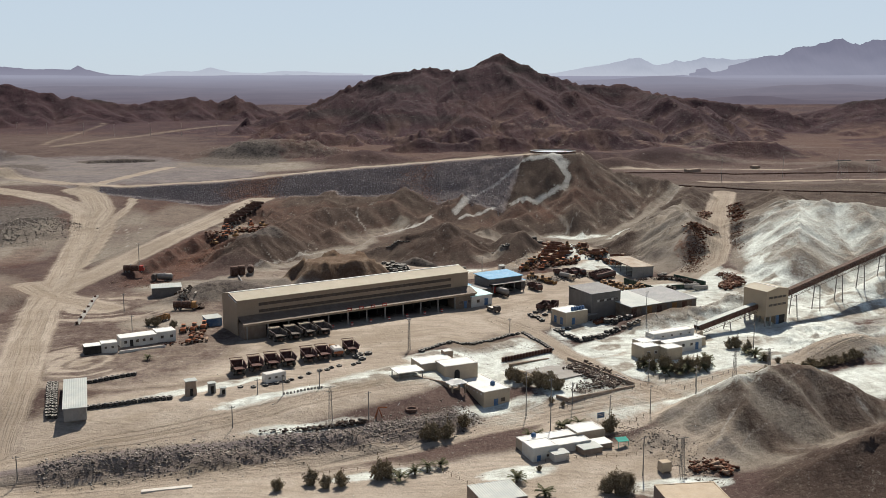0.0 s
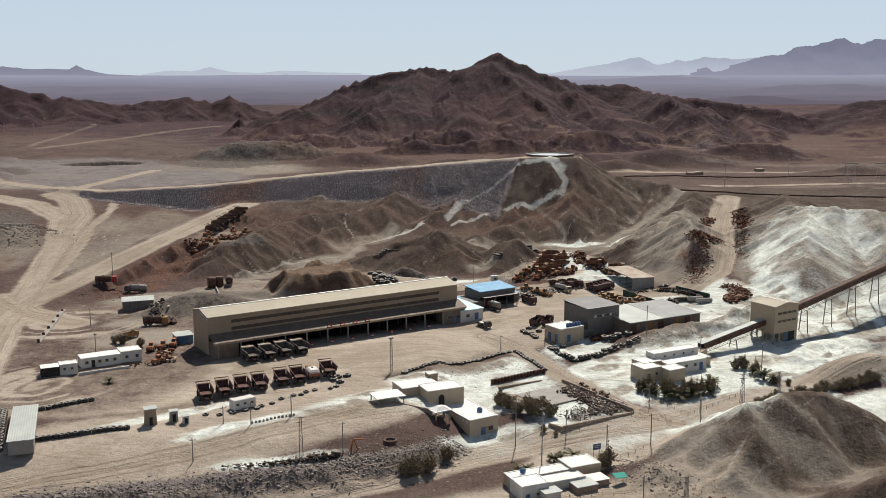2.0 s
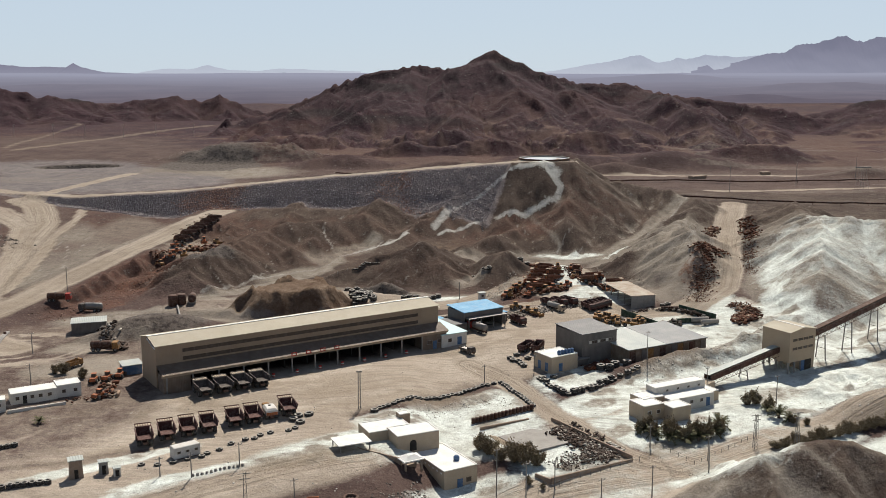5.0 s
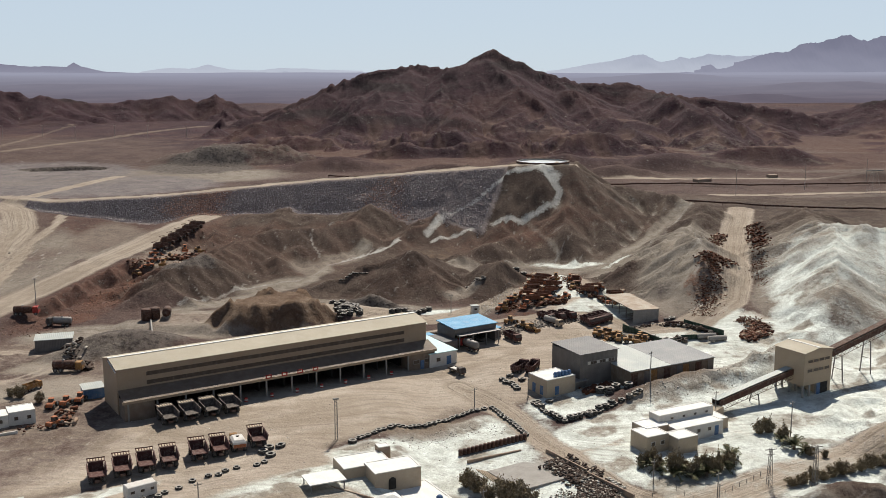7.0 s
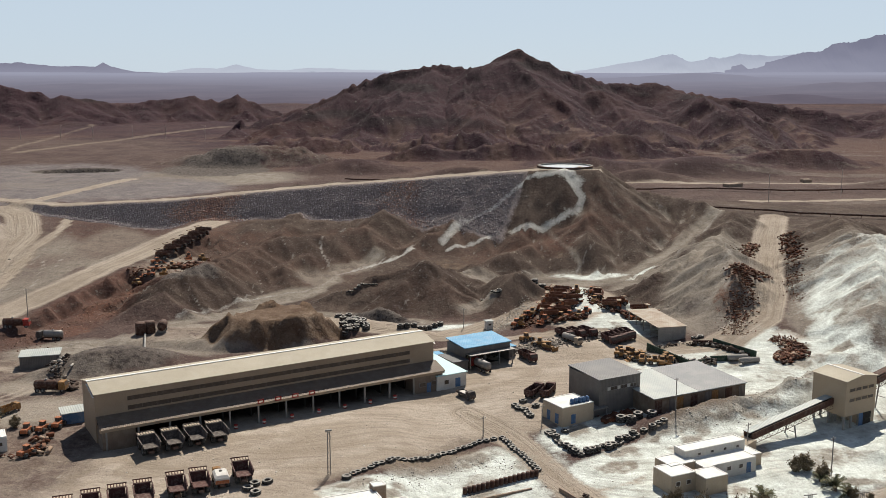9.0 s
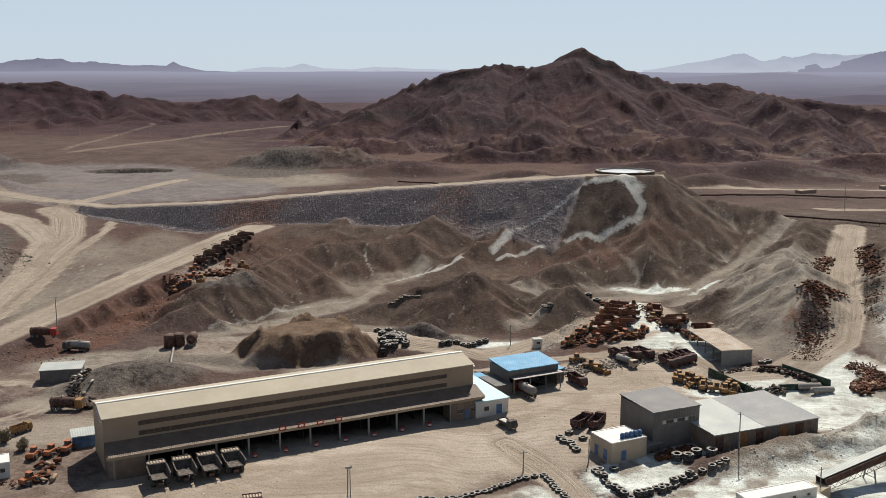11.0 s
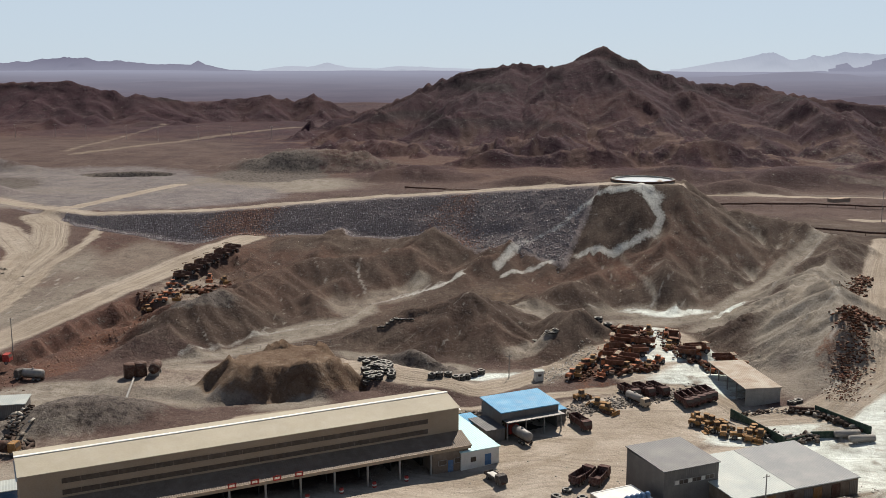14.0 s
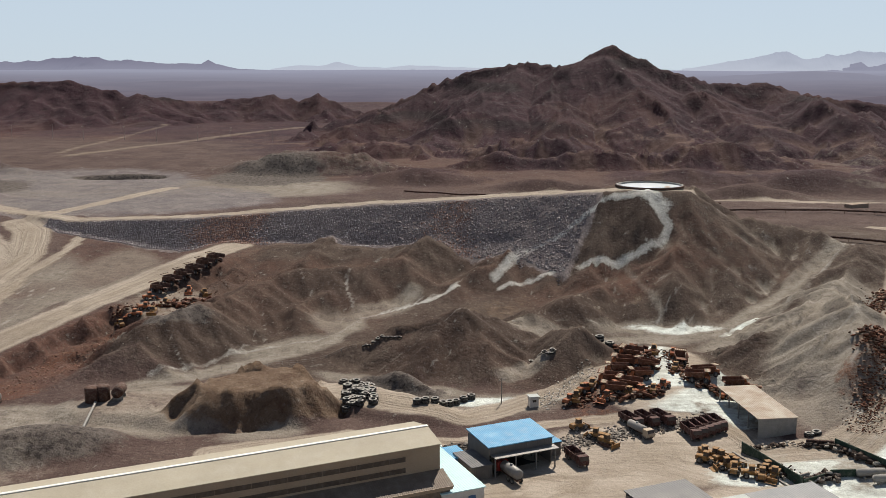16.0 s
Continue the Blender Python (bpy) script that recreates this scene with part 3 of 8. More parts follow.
slopes = np.clip(slopes, 0, 1) * sstep(0.16, 0.42, fall) * ~dump
gz = gz + (0.105 + 0.07 * mound + 0.05 * flank) * worn_low * slopes

# lumps of freshly tipped spoil
for cx, cy, rx, ry, rot, high in ((80, 311, 30, 5.5, 31, 2.2), (112, 290, 20, 12, 20, 3.0), (106, 344, 10, 14, -10, 1.8), (8, 279, 17, 4.5, 33, 1.1), (47, 212, 8, 10, 30, 1.6), (24, 384, 8, 9, 30, 1.8), (40, 424, 14, 3, 10, 1.2), (92, 196, 22, 12, 10, 1.4), (-30, 206, 40, 4.0, 19, 2.4), (-60, 198, 26, 3.5, 17, 2.2)):
    gz = gz + high * (1 - sstep(0.5, 1.1, ellipse(gx, gy, cx, cy, rx, ry, rot))) * (fbm(gx, gy, 6.5, 3, 161, True) ** 1.5 - 0.25)


def ground_at(x, y):
    """Height of the sheet at one place."""
    i = min(max(int(np.searchsorted(GX, x)) - 1, 0), len(GX) - 2)
    j = min(max(int(np.searchsorted(GY, y)) - 1, 0), len(GY) - 2)
    u, v = (x - GX[i]) / (GX[i + 1] - GX[i]), (y - GY[j]) / (GY[j + 1] - GY[j])
    return float((gz[j, i] * (1 - u) + gz[j, i + 1] * u) * (1 - v) + (gz[j + 1, i] * (1 - u) + gz[j + 1, i + 1] * u) * v)


def ground_many(x, y):
    """Heights of the sheet at many places."""
    i = np.clip(np.searchsorted(GX, x) - 1, 0, len(GX) - 2)
    j = np.clip(np.searchsorted(GY, y) - 1, 0, len(GY) - 2)
    u, v = (x - GX[i]) / (GX[i + 1] - GX[i]), (y - GY[j]) / (GY[j + 1] - GY[j])
    return (gz[j, i] * (1 - u) + gz[j, i + 1] * u) * (1 - v) + (gz[j + 1, i] * (1 - u) + gz[j + 1, i + 1] * u) * v


def blurred(a, times):
    for _ in range(times):
        a = (np.roll(a, 1, 0) + np.roll(a, -1, 0) + np.roll(a, 1, 1) + np.roll(a, -1, 1) + 2 * a) / 6
    return a


# roads: way, half width
ROADS = (
    (((-130, 168), (-88, 186), (-58, 195), (-29, 204), (-12, 212), (7, 224), (28, 234), (52, 241), (66, 249), (80, 259), (101, 270), (160, 300), (320, 350)), 5.0),
    (((14, 307), (24, 291), (32, 273), (44, 250), (54, 240)), 3.6),
    (((-130, 182), (-93, 197.4), (-72, 204), (-61, 209.2), (-50, 215.3), (-41, 221.5), (-32, 228.6), (-22, 234), (-8, 240)), 4.6),
    (((-100, 170), (-98, 200), (-107, 236), (-118, 270), (-130, 310), (-139, 347), (-155, 407), (-168, 457), (-180, 492), (-205, 520), (-250, 545), (-330, 570)), 6.2), (((-168, 457), (-176, 500), (-190, 530), (-205, 545)), 7.0),
    (((-141, 372), (-150, 412), (-161, 467), (-164, 514), (-172, 545)), 2.2),
    (((-138, 343), (-127, 386), (-114, 428), (-103, 470), (-95, 500)), 6.5),
    (((-340, 640), (-235, 577), (-178, 542), (-120, 530), (-60, 521), (0, 511), (44, 503), (62, 506)), 4.6),
    (((62, 352), (82, 357), (98, 374), (104, 392), (112, 425), (124, 465), (138, 508)), 5.5),
    (((-20, 352), (6, 352), (24, 366), (46, 372), (58, 372), (66, 356)), 2.6),
    (((-14, 372), (4, 366), (22, 384), (40, 400)), 4.0), (((-42, 340), (-18, 352)), 4.0),
    (((-302, 770), (-286, 830), (-271, 944), (-255, 1021), (-239, 1085)), 5.0), (((-317, 786), (-330, 854), (-348, 960), (-371, 1082)), 2.5), (((-160, 470), (-152, 430), (-142, 372)), 2.0), (((-205, 540), (-196, 575), (-190, 610), (-182, 650)), 4.0),
    (((140, 560), (230, 580), (420, 600)), 3.0), (((60, 640), (200, 645), (500, 660)), 2.0), (((-112, 318), (-132, 330), (-150, 352)), 7.0),
)
# level yards: centre, half lengths, turn
YARDS = ((-32, 250, 26, 12, 33), (40, 229, 24, 8, 25), (-14, 254, 14, 8, 33), (-91, 432, 13, 16, 0), (62, 282, 40, 14, 33), (70, 330, 30, 16, 33), (-30, 278, 60, 22, 33), (20, 318, 34, 26, 33), (44, 352, 30, 18, 20), (-75, 255, 40, 22, 20), (-60, 220, 44, 20, 20), (-22, 236, 26, 12, 30),
         (-60, 178, 70, 14, 20), (10, 192, 60, 16, 20), (60, 378, 12, 10, 0), (47, 394, 13, 26, -12), (-12, 373, 22, 7, -22), (-68, 362, 18, 8, 10), (92, 352, 16, 14, 0))
# white mineral dust: centre, half lengths, turn
DUST = ((50, 284, 26, 6, 33), (66, 296, 24, 7, 33), (42, 276, 14, 6, 33), (36, 294, 10, 6, 33), (88, 312, 20, 8, 33), (84, 256, 20, 10, 30), (22, 276, 14, 12, 33), (96, 292, 34, 20, 30), (68, 262, 26, 16, 30), (70, 284, 30, 9, 33), (14, 262, 20, 17, 33), (36, 243, 16, 18, 33), (12, 230, 14, 8, 33), (-44, 226, 14, 2.6, 32), (-16, 243, 18, 3.5, 25),
        (-31, 215.6, 15, 2.8, 17), (150, 372, 40, 60, 10), (128, 326, 36, 22, 20), (165, 290, 60, 30, 20), (200, 390, 60, 50, 15), (62, 240, 14, 18, 40)  , (-28, 236, 30, 3.5, 27), (-14, 246, 20, 6, 27), (-8, 244, 15, 9, 27), (-58, 236, 20, 2.5, 33),
        (40, 298, 9, 4, 32), (24, 212, 10, 4, 20), (66, 348, 14, 8, 33), (86, 352, 20, 12, 20), (58, 374, 16, 9, 0), (45, 402, 9, 18, -12), (50, 394, 16, 7, 10), (46, 192, 12, 4, 10), (100, 345, 18, 10, 40), (48, 262, 16, 10, 33), (76, 330, 24, 12, 33), (-5, 260, 10, 7, 33), (-14, 197, 14, 2.5, 18), (14, 198, 10, 4, 20), (112, 252, 30, 12, 25), (112, 350, 9, 22, -14), (122, 380, 10, 26, -14), (74, 352, 14, 8, 20), (90, 328, 20, 8, 33), (46, 400, 6, 20, -12), (60, 380, 12, 8, 0), (50, 305, 20, 4, 31), (40, 292, 12, 6, 33), (54, 437, 15, 3, 0), (74, 437, 12, 1.8, 40), (12, 379, 18, 3.5, 15), (92, 366, 8, 8, 0))
STREAMS = ((((40, 497), (48, 496), (54, 490), (57, 486), (54, 479), (49, 476), (39, 473), (29, 472)), 1.5), (((44, 498), (34, 494), (26, 489), (20, 484), (14, 482), (9, 480)), 0.8), (((9, 480), (5, 474), (2, 468)), 2.2),
           (((20, 470), (14, 467), (8, 464), (4, 462)), 1.2), (((48, 500), (54, 493)), 3.6), (((-18, 451), (-14, 456), (-9, 461)), 1.1), (((-30, 441), (-18, 451)), 0.6),
           (((-76, 384), (-68, 392), (-60, 404), (-52, 411)), 1.1))
# footpaths and runnels: way, half width
TRAILS = ((((-46, 470), (-42, 455), (-41, 448), (-37, 444), (-40, 439), (-39, 430)), 0.8), (((-70, 408), (-62, 406), (-59, 404)), 0.6), (((-80, 402), (-74, 396), (-70, 392)), 0.5), (((-52, 411), (-43, 417), (-37, 425), (-34, 437), (-26, 446), (-18, 451)), 1.0),
          (((-64, 396), (-58, 410), (-60, 420)), 0.5), (((85, 448), (98, 469), (109, 487), (122, 520)), 1.2), (((45, 437), (33, 436), (20, 434), (10, 428)), 0.8), (((17, 433), (20, 444), (28, 455)), 0.6), (((36, 470), (40, 455), (45, 440)), 0.6),
          (((14, 462), (18, 448), (20, 436)), 0.5), (((-8, 392), (-3, 402), (-2, 414), (6, 424)), 0.6), (((-2, 414), (-12, 404), (-20, 396)), 0.5), (((58, 452), (52, 444), (47, 434)), 0.6), (((74, 470), (66, 452), (58, 440)), 0.6),
          (((97, 412), (92, 400), (90, 384)), 0.6), (((104, 440), (98, 424), (97, 412)), 0.5), (((84, 396), (92, 404), (97, 412)), 0.5), (((56, 206), (64, 217), (72, 226)), 0.7), (((60, 205), (70, 214), (81, 228)), 0.6), (((92, 227), (100, 214), (106, 200)), 1.2),
          (((-26, 446), (-10, 462), (-2, 474)), 0.5), (((-57, 455), (-48, 440), (-44, 428)), 0.5), (((-66, 443), (-60, 428), (-56, 414)), 0.5), (((28, 472), (20, 470)), 0.7), (((-150, 460), (-140, 430), (-133, 400)), 0.9), (((-158, 500), (-146, 470), (-140, 440)), 0.9), (((-165, 515), (-158, 480), (-150, 440), (-143, 405)), 0.8))
warp = (fbm(gx, gy, 11, 3, 61) - 0.5) * 5
white = np.zeros_like(gx)
for cx, cy, rx, ry, rot in DUST:
    white = np.maximum(white, 1.15 * (1 - sstep(0.55, 1.15, ellipse(gx + warp, gy + warp, cx, cy, rx, ry, rot))))
runnel = np.zeros_like(gx)
for way, half in STREAMS:
    d, _ = along(gx + warp * 0.22, gy + warp * 0.15, [(*p, 0) for p in way])
    white = np.maximum(white, (0.62 if way[0][0] > 38 else 0.2 if way[0][0] < -50 else 0.5) * (1 - sstep(half * 0.15, half * 1.6, d)))
    runnel = np.maximum(runnel, (0.45 if way[0][0] < -50 else 0.75) * (1 - sstep(half * 0.3, half * 1.5, d)))
trail = runnel
for way, half in TRAILS:
    d, _ = along(gx + warp * 0.45 + (fbm(gx, gy, 4, 2, 67) - 0.5) * 2.5, gy + warp * 0.3, [(*p, 0) for p in way])
    trail = np.maximum(trail, 0.5 * (0.35 + fbm(gx, gy, 14, 3, 87)) * (1 - sstep(half * 0.2, half * 1.15, d)))
road = np.zeros_like(gx)
for cx, cy, rx, ry, rot in YARDS:
    road = np.maximum(road, (0.88 if cx > -50 and cy > 215 else 0.75 if cy < 335 else 0.42) * (1 - sstep(0.7, 1.15, ellipse(gx + warp, gy + warp, cx, cy, rx, ry, rot))))
lane = np.zeros_like(gx)
ruts = np.zeros_like(gx)
lane_off, lane_run, lane_on, lane_best = np.zeros_like(gx), np.zeros_like(gx), np.zeros_like(gx), np.full(gx.shape, 1e9)
for way, half in ROADS:
    d, (run,) = along(gx + warp * 0.25, gy, measured(way))
    on = 1 - sstep(half * 0.75, half * 1.3, d)
    near = d / half < lane_best
    lane_best = np.where(near, d / half, lane_best)
    lane_off, lane_run = np.where(near, d, lane_off), np.where(near, run + 137.0 * half, lane_run)
    lane_on = np.maximum(lane_on, on)
    lane = np.maximum(lane, (0.3 if way[0][1] > 750 else 0.8 if way[0][0] < -95 else 1.1) * on)
    ruts = np.maximum(ruts, on * (0.25 + 0.75 * sstep(0.35, 0.75, vnoise(d / np.where(gx < -128, 3.4, 1.9) + 0.12 * warp, run / 260, 72))))
far_yard = 1 - sstep(0.75, 1.12, ellipse(gx + 1.5 * warp, gy + 1.5 * warp, -98, 288, 44, 64, 14))
road = np.where(far_yard > 0.02, np.minimum(road, 1 - 0.64 * far_yard), road)
road = np.maximum(road, far_yard * (0.16 + 0.34 * fbm(gx, gy, 18, 4, 91)))
road = np.maximum(road, lane)
white = white * (1 - 0.85 * np.clip(lane, 0, 1)) * (0.5 + 0.95 * fbm(gx, gy, 13, 4, 63))
white_hill = sstep(108, 120, gx) * sstep(330, 350, gy) * (1 - sstep(470, 520, gy))
white = white * (1 - white_hill * (0.2 + 0.3 * sstep(-0.4, 0.5, rib_low) + 0.25 * sstep(0.45, 0.6, fbm(gx, gy, 24, 4, 64))))
rock = blurred(dump.astype(float), 2) * (1 - np.clip(lane, 0, 1))
off = gy - bank_line(gx)
bank_face = sstep(-2.5, 0, off) * (1 - sstep(5, 8, off)) * (1 - sstep(2, 14, gx)) * sstep(-94, -80, gx)
road = road * (1 - 0.85 * bank_face)
rock = np.maximum(rock, 0.8 * (sstep(-3, 0, off) * (1 - sstep(5, 9, off)) * (1 - sstep(0, 20, gx))))
for cx, cy, rx, ry, rot in ((-265, 600, 24, 12, 20),):
    rock = np.maximum(rock, 1 - sstep(0.7, 1.1, ellipse(gx, gy, cx, cy, rx, ry, rot)))
rust = np.zeros_like(gx)
for cx, cy, rx, ry, rot in ((38, 380, 16, 16, 30), (62, 392, 10, 8, 0), (92, 386, 5, 14, -30), (-100, 398, 9, 24, -20), (-95, 520, 10, 14, 0), (-12, 497, 4, 12, 0), (-105, 372, 10, 8, 0), (60, 345, 8, 5, -40), (36, 234, 8, 6, 0)):
    rust = np.maximum(rust, 0.45 * (1 - sstep(0.6, 1.1, ellipse(gx + warp, gy + warp, cx, cy, rx, ry, rot))))
hill = sstep(620, 770, gy + 2.6 * (gz - 14)) * np.maximum(sstep(-180, -90, gx + 0.5 * (gy - 700)), sstep(860, 980, gy + 2.0 * (gz - 14)))
gzy, gzx = np.gradient(gz)
steep = np.hypot(gzx / np.gradient(GX)[None, :], gzy / np.gradient(GY)[:, None])
band = np.abs(np.sin((gz + 16 * (fbm(gx, gy, 150, 3, 84) - 0.5) + 0.03 * gx) / 7.5))
bare = hill * np.maximum(sstep(0.82, 0.97, band) * sstep(0.42, 0.54, fbm(gx, gy, 55, 4, 75)) * sstep(26, 40, gz), sstep(0.75, 1.15, steep + 0.5 * (fbm(gx, gy, 18, 3, 76) - 0.5)) * sstep(45, 70, gz) * 0.8)
for cx, cy, rx, ry, rot in ((-196, 452, 34, 24, 60), (-330, 700, 50, 14, 0), (-152, 330, 20, 22, 0)):
    bare = np.maximum(bare, 0.4 * (1 - sstep(0.6, 1.1, ellipse(gx + warp, gy + warp, cx, cy, rx, ry, rot))))
flats = hill * (1 - sstep(0.14, 0.34, steep)) * sstep(0.4, 0.56, fbm(gx, gy, 70, 4, 77)) + 0.8 * hill * sstep(0.25, -0.55, rib) * (1 - sstep(26, 50, gz))
flats = flats * (1 - 0.75 * sstep(850, 1000, gy))
hollow = blurred(gz, 14) - gz
cone = 1 - sstep(0.7, 1.0, ellipse(gx, gy, 78, 220, 32, 26, 20))
spoil = 0.7 * cone + sstep(380, 398, gy) * (1 - sstep(500, 540, gy)) * sstep(-104, -92, gx) * (1 - sstep(250, 300, gx))
silt = spoil * ~dump * np.clip((0.4 + 0.35 * sstep(40, 80, gx)) * sstep(0.3, 1.2, hollow + 0.5 * (fbm(gx, gy, 16, 3, 78) - 0.5)) * (0.55 + 0.45 * sstep(-30, 60, gx)) + 0.5 * cone * sstep(0.0, -0.6, rib_low) + 0.22 * sstep(30, 86, gx) * (1 - cone) * sstep(0.42, 0.6, fbm(gx, gy, 22, 4, 85) + 0.15 * rib_low), 0, 1)
for half, way in ((4.2, ((-76, 379), (-59, 394), (-38, 417), (-34, 442), (-22, 455))), (4.0, ((66, 434), (89, 462), (113, 498))), (6.5, ((36, 424), (52, 430), (68, 436))), (3.5, ((-8, 434), (12, 426), (36, 424))), (1.0, ((44, 470), (50, 452), (54, 432)))):
    d, _ = along(gx + warp * 0.8, gy, [(*p, 0) for p in way])
    silt = np.maximum(silt, 0.95 * (1 - sstep(0.25, 1.3, d / half)))
for cx, cy, rx, ry, rot in ((54, 222, 8, 14, 10), (60, 205, 9, 8, 0), (62, 236, 12, 5, 30), (-94, 352, 24, 13, 10), (-66, 374, 18, 8, 10), (-10, 385, 20, 4, -15), (16, 398, 9, 4, 40), (-84, 300, 20, 12, 20), (-92, 318, 14, 8, 20)):
    silt = np.maximum(silt, 1.0 * (1 - sstep(0.5, 1.1, ellipse(gx + warp, gy + warp, cx, cy, rx, ry, rot))))
for cx, cy, rx, ry, rot in ((-148, 440, 22, 70, 14), (-128, 470, 20, 48, 14), (-205, 430, 44, 56, 20), (-168, 330, 28, 44, 15), (-225, 610, 100, 50, 20), (-160, 650, 90, 40, 10), (-300, 660, 90, 40, 10)):
    silt = np.maximum(silt, (1 - sstep(0.7, 1.1, ellipse(gx + warp, gy + warp, cx, cy, rx, ry, rot))) * (0.45 + 0.6 * fbm(gx, gy, 40, 4, 80)))
silt = np.maximum(silt, white_hill * (0.75 + 0.3 * fbm(gx, gy, 18, 4, 65)) * (1 - sstep(410, 470, gy)))
silt = np.maximum(silt, 1.0 * bank_face)
for cx, cy, rx, ry, rot in ((-92, 430, 14, 18, 0), (-26, 392, 12, 5, -20), (-14, 381, 22, 7, -20), (12, 378, 20, 9, 15), (10, 200, 24, 12, 20), (32, 198, 22, 10, 15), (30, 221, 14, 5, 25), (-6, 188, 34, 10, 12), (52, 214, 10, 12, 20), (-60, 182, 30, 6, 18), (-62, 352, 26, 9, 10), (-36, 352, 12, 5, 25), (50, 436, 22, 7, 5), (70, 424, 13, 11, 30), (84, 446, 22, 5, 42), (20, 430, 16, 5, 0), (72, 388, 10, 14, 20), (96, 395, 10, 22, -15), (80, 375, 12, 12, 0), (-50, 410, 18, 7, 45), (-40, 430, 9, 14, 10), (-28, 445, 10, 6, 40)):
    silt = np.maximum(silt, 0.8 * (1 - sstep(0.45, 1.15, ellipse(gx + 1.4 * warp, gy + 1.4 * warp, cx, cy, rx, ry, rot))))
for cx, cy, rx, ry, rot in ((90, 398, 20, 30, 0), (104, 440, 18, 34, -16), (84, 425, 18, 12, 30), (112, 372, 10, 26, -14)):
    silt = np.maximum(silt, (1 - sstep(0.5, 1.1, ellipse(gx + 1.5 * warp, gy + 1.5 * warp, cx, cy, rx, ry, rot))) * (0.6 + 0.5 * fbm(gx, gy, 15, 4, 90)))
silt = np.maximum(silt, cone * (0.3 + 0.5 * sstep(0.42, 0.62, fbm(gx + gy, (gx - gy) / 4, 9, 4, 88))))
silt = np.maximum(silt, 0.35 * (1 - sstep(0.7, 1.1, ellipse(gx, gy, -128, 724, 62, 24, 5))))
ruddy = 0.45 * sstep(0.52, 0.66, fbm(gx, gy, 48, 4, 79)) * sstep(-150, -60, -gx) * sstep(360, 420, gy) * (1 - sstep(560, 640, gy))
heap = sstep(375, 400, gy) * (1 - sstep(520, 600, gy)) * sstep(-120, -90, gx) * 0.9
for cx, cy, rx, ry, rot in ((78, 222, 30, 26, 20), (92, 194, 34, 18, 10), (-84, 330, 20, 8, 30), (20, 352, 26, 5, 15), (-13, 386, 16, 4, -28), (112, 276, 18, 7, 20)):
    heap = np.maximum(heap, 1 - sstep(0.7, 1.05, ellipse(gx, gy, cx, cy, rx, ry, rot)))
trail = np.maximum(trail, 0.3 * slopes * sstep(0.7, 0.97, fbm(gx, gy, 17, 3, 68, True)) * sstep(-0.9, 0.2, -rib_low) * (1 - dump))
grit_and_shade = 0.3 * bank_face * sstep(0.4, 0.6, fbm(gx, gy, 6, 3, 89))
for cx, cy, rx, ry, rot in ((-212, 475, 30, 42, 20), (-285, 640, 34, 40, 30), (-146, 695, 40, 34, 10), (-85, 404, 22, 6, 33), (-80, 334, 22, 11, 30), (100, 374, 4, 10, -20), (110, 292, 16, 12, 20), (36, 246, 10, 9, 33), (20, 353, 28, 4, 15), (-13, 386, 15, 4, -28)):
    grit_and_shade = np.maximum(grit_and_shade, (0.85 if cx < 0 else 0.6) * (1 - sstep(0.6, 1.1, ellipse(gx + warp, gy + warp, cx, cy, rx, ry, rot))))
# the pit is darkened as well, its shade put into the colour
grit_and_shade = np.maximum(grit_and_shade, (1 - sstep(0.75, 1.0, ellipse(gx + 8 * (fbm(gx, gy, 30, 3, 5) - 0.5), gy, -230, 690, 32, 12, 8))))
slate = np.zeros_like(gx)
for cx, cy, rx, ry, rot in ((-250, 650, 80, 75, 20), (-170, 610, 60, 50, 20), (-230, 560, 60, 40, 20), (-340, 650, 90, 60, 0)):
    slate = np.maximum(slate, (1 - sstep(0.75, 1.1, ellipse(gx + 3 * warp, gy + 3 * warp, cx, cy, rx, ry, rot))) * (0.45 + 0.7 * fbm(gx / 2.5, gy, 26, 4, 69)))
slate = slate * (gy > np.interp(gx, [p[0] for p in CREST], [p[1] for p in CREST]))
plain_band = sstep(90, 130, gx) * sstep(515, 560, gy) * (1 - sstep(760, 860, gy)) * sstep(0.5, 0.62, fbm(gx / 5, gy, 17, 4, 70))
silt = np.maximum(silt, 0.4 * plain_band)
dirt = np.clip(white, 0, 1) * sstep(0.52, 0.66, fbm(gx, gy, 9, 4, 73)) * 0.8
for cx, cy, rx, ry, rot in ((8, 278, 18, 6, 33), (68, 303, 26, 4, 31), (84, 315, 16, 5, 33), (88, 285, 10, 5, 20), (56, 252, 14, 3, 35), (104, 330, 12, 8, 30), (-22, 238, 16, 5, 27)):
    dirt = np.maximum(dirt, 0.75 * (1 - sstep(0.5, 1.15, ellipse(gx + warp, gy + warp, cx, cy, rx, ry, rot))))
ruddy = np.maximum(ruddy, 0.95 * flank)
for cx, cy, rx, ry, rot in ((-160, 335, 20, 34, 10), (-176, 405, 10, 30, 10), (-88, 470, 14, 30, 0), (40, 462, 40, 14, 15), (-60, 470, 40, 14, 0)):
    ruddy = np.maximum(ruddy, 0.8 * (1 - sstep(0.5, 1.1, ellipse(gx + 2 * warp, gy + 2 * warp, cx, cy, rx, ry, rot))) * fbm(gx, gy, 20, 3, 82) * 1.5)
olive = 1 - sstep(0.75, 1.05, ellipse(gx, gy, -40, 366, 25, 13, 25))
olive = np.maximum(olive, 0.5 * (1 - sstep(0.5, 1.0, ellipse(gx, gy, 30, 455, 50, 20, 20))) * fbm(gx, gy, 25, 3, 66))
yu, yv = gx * 0.839 + gy * 0.545 + warp * 2, gy * 0.839 - gx * 0.545 + warp
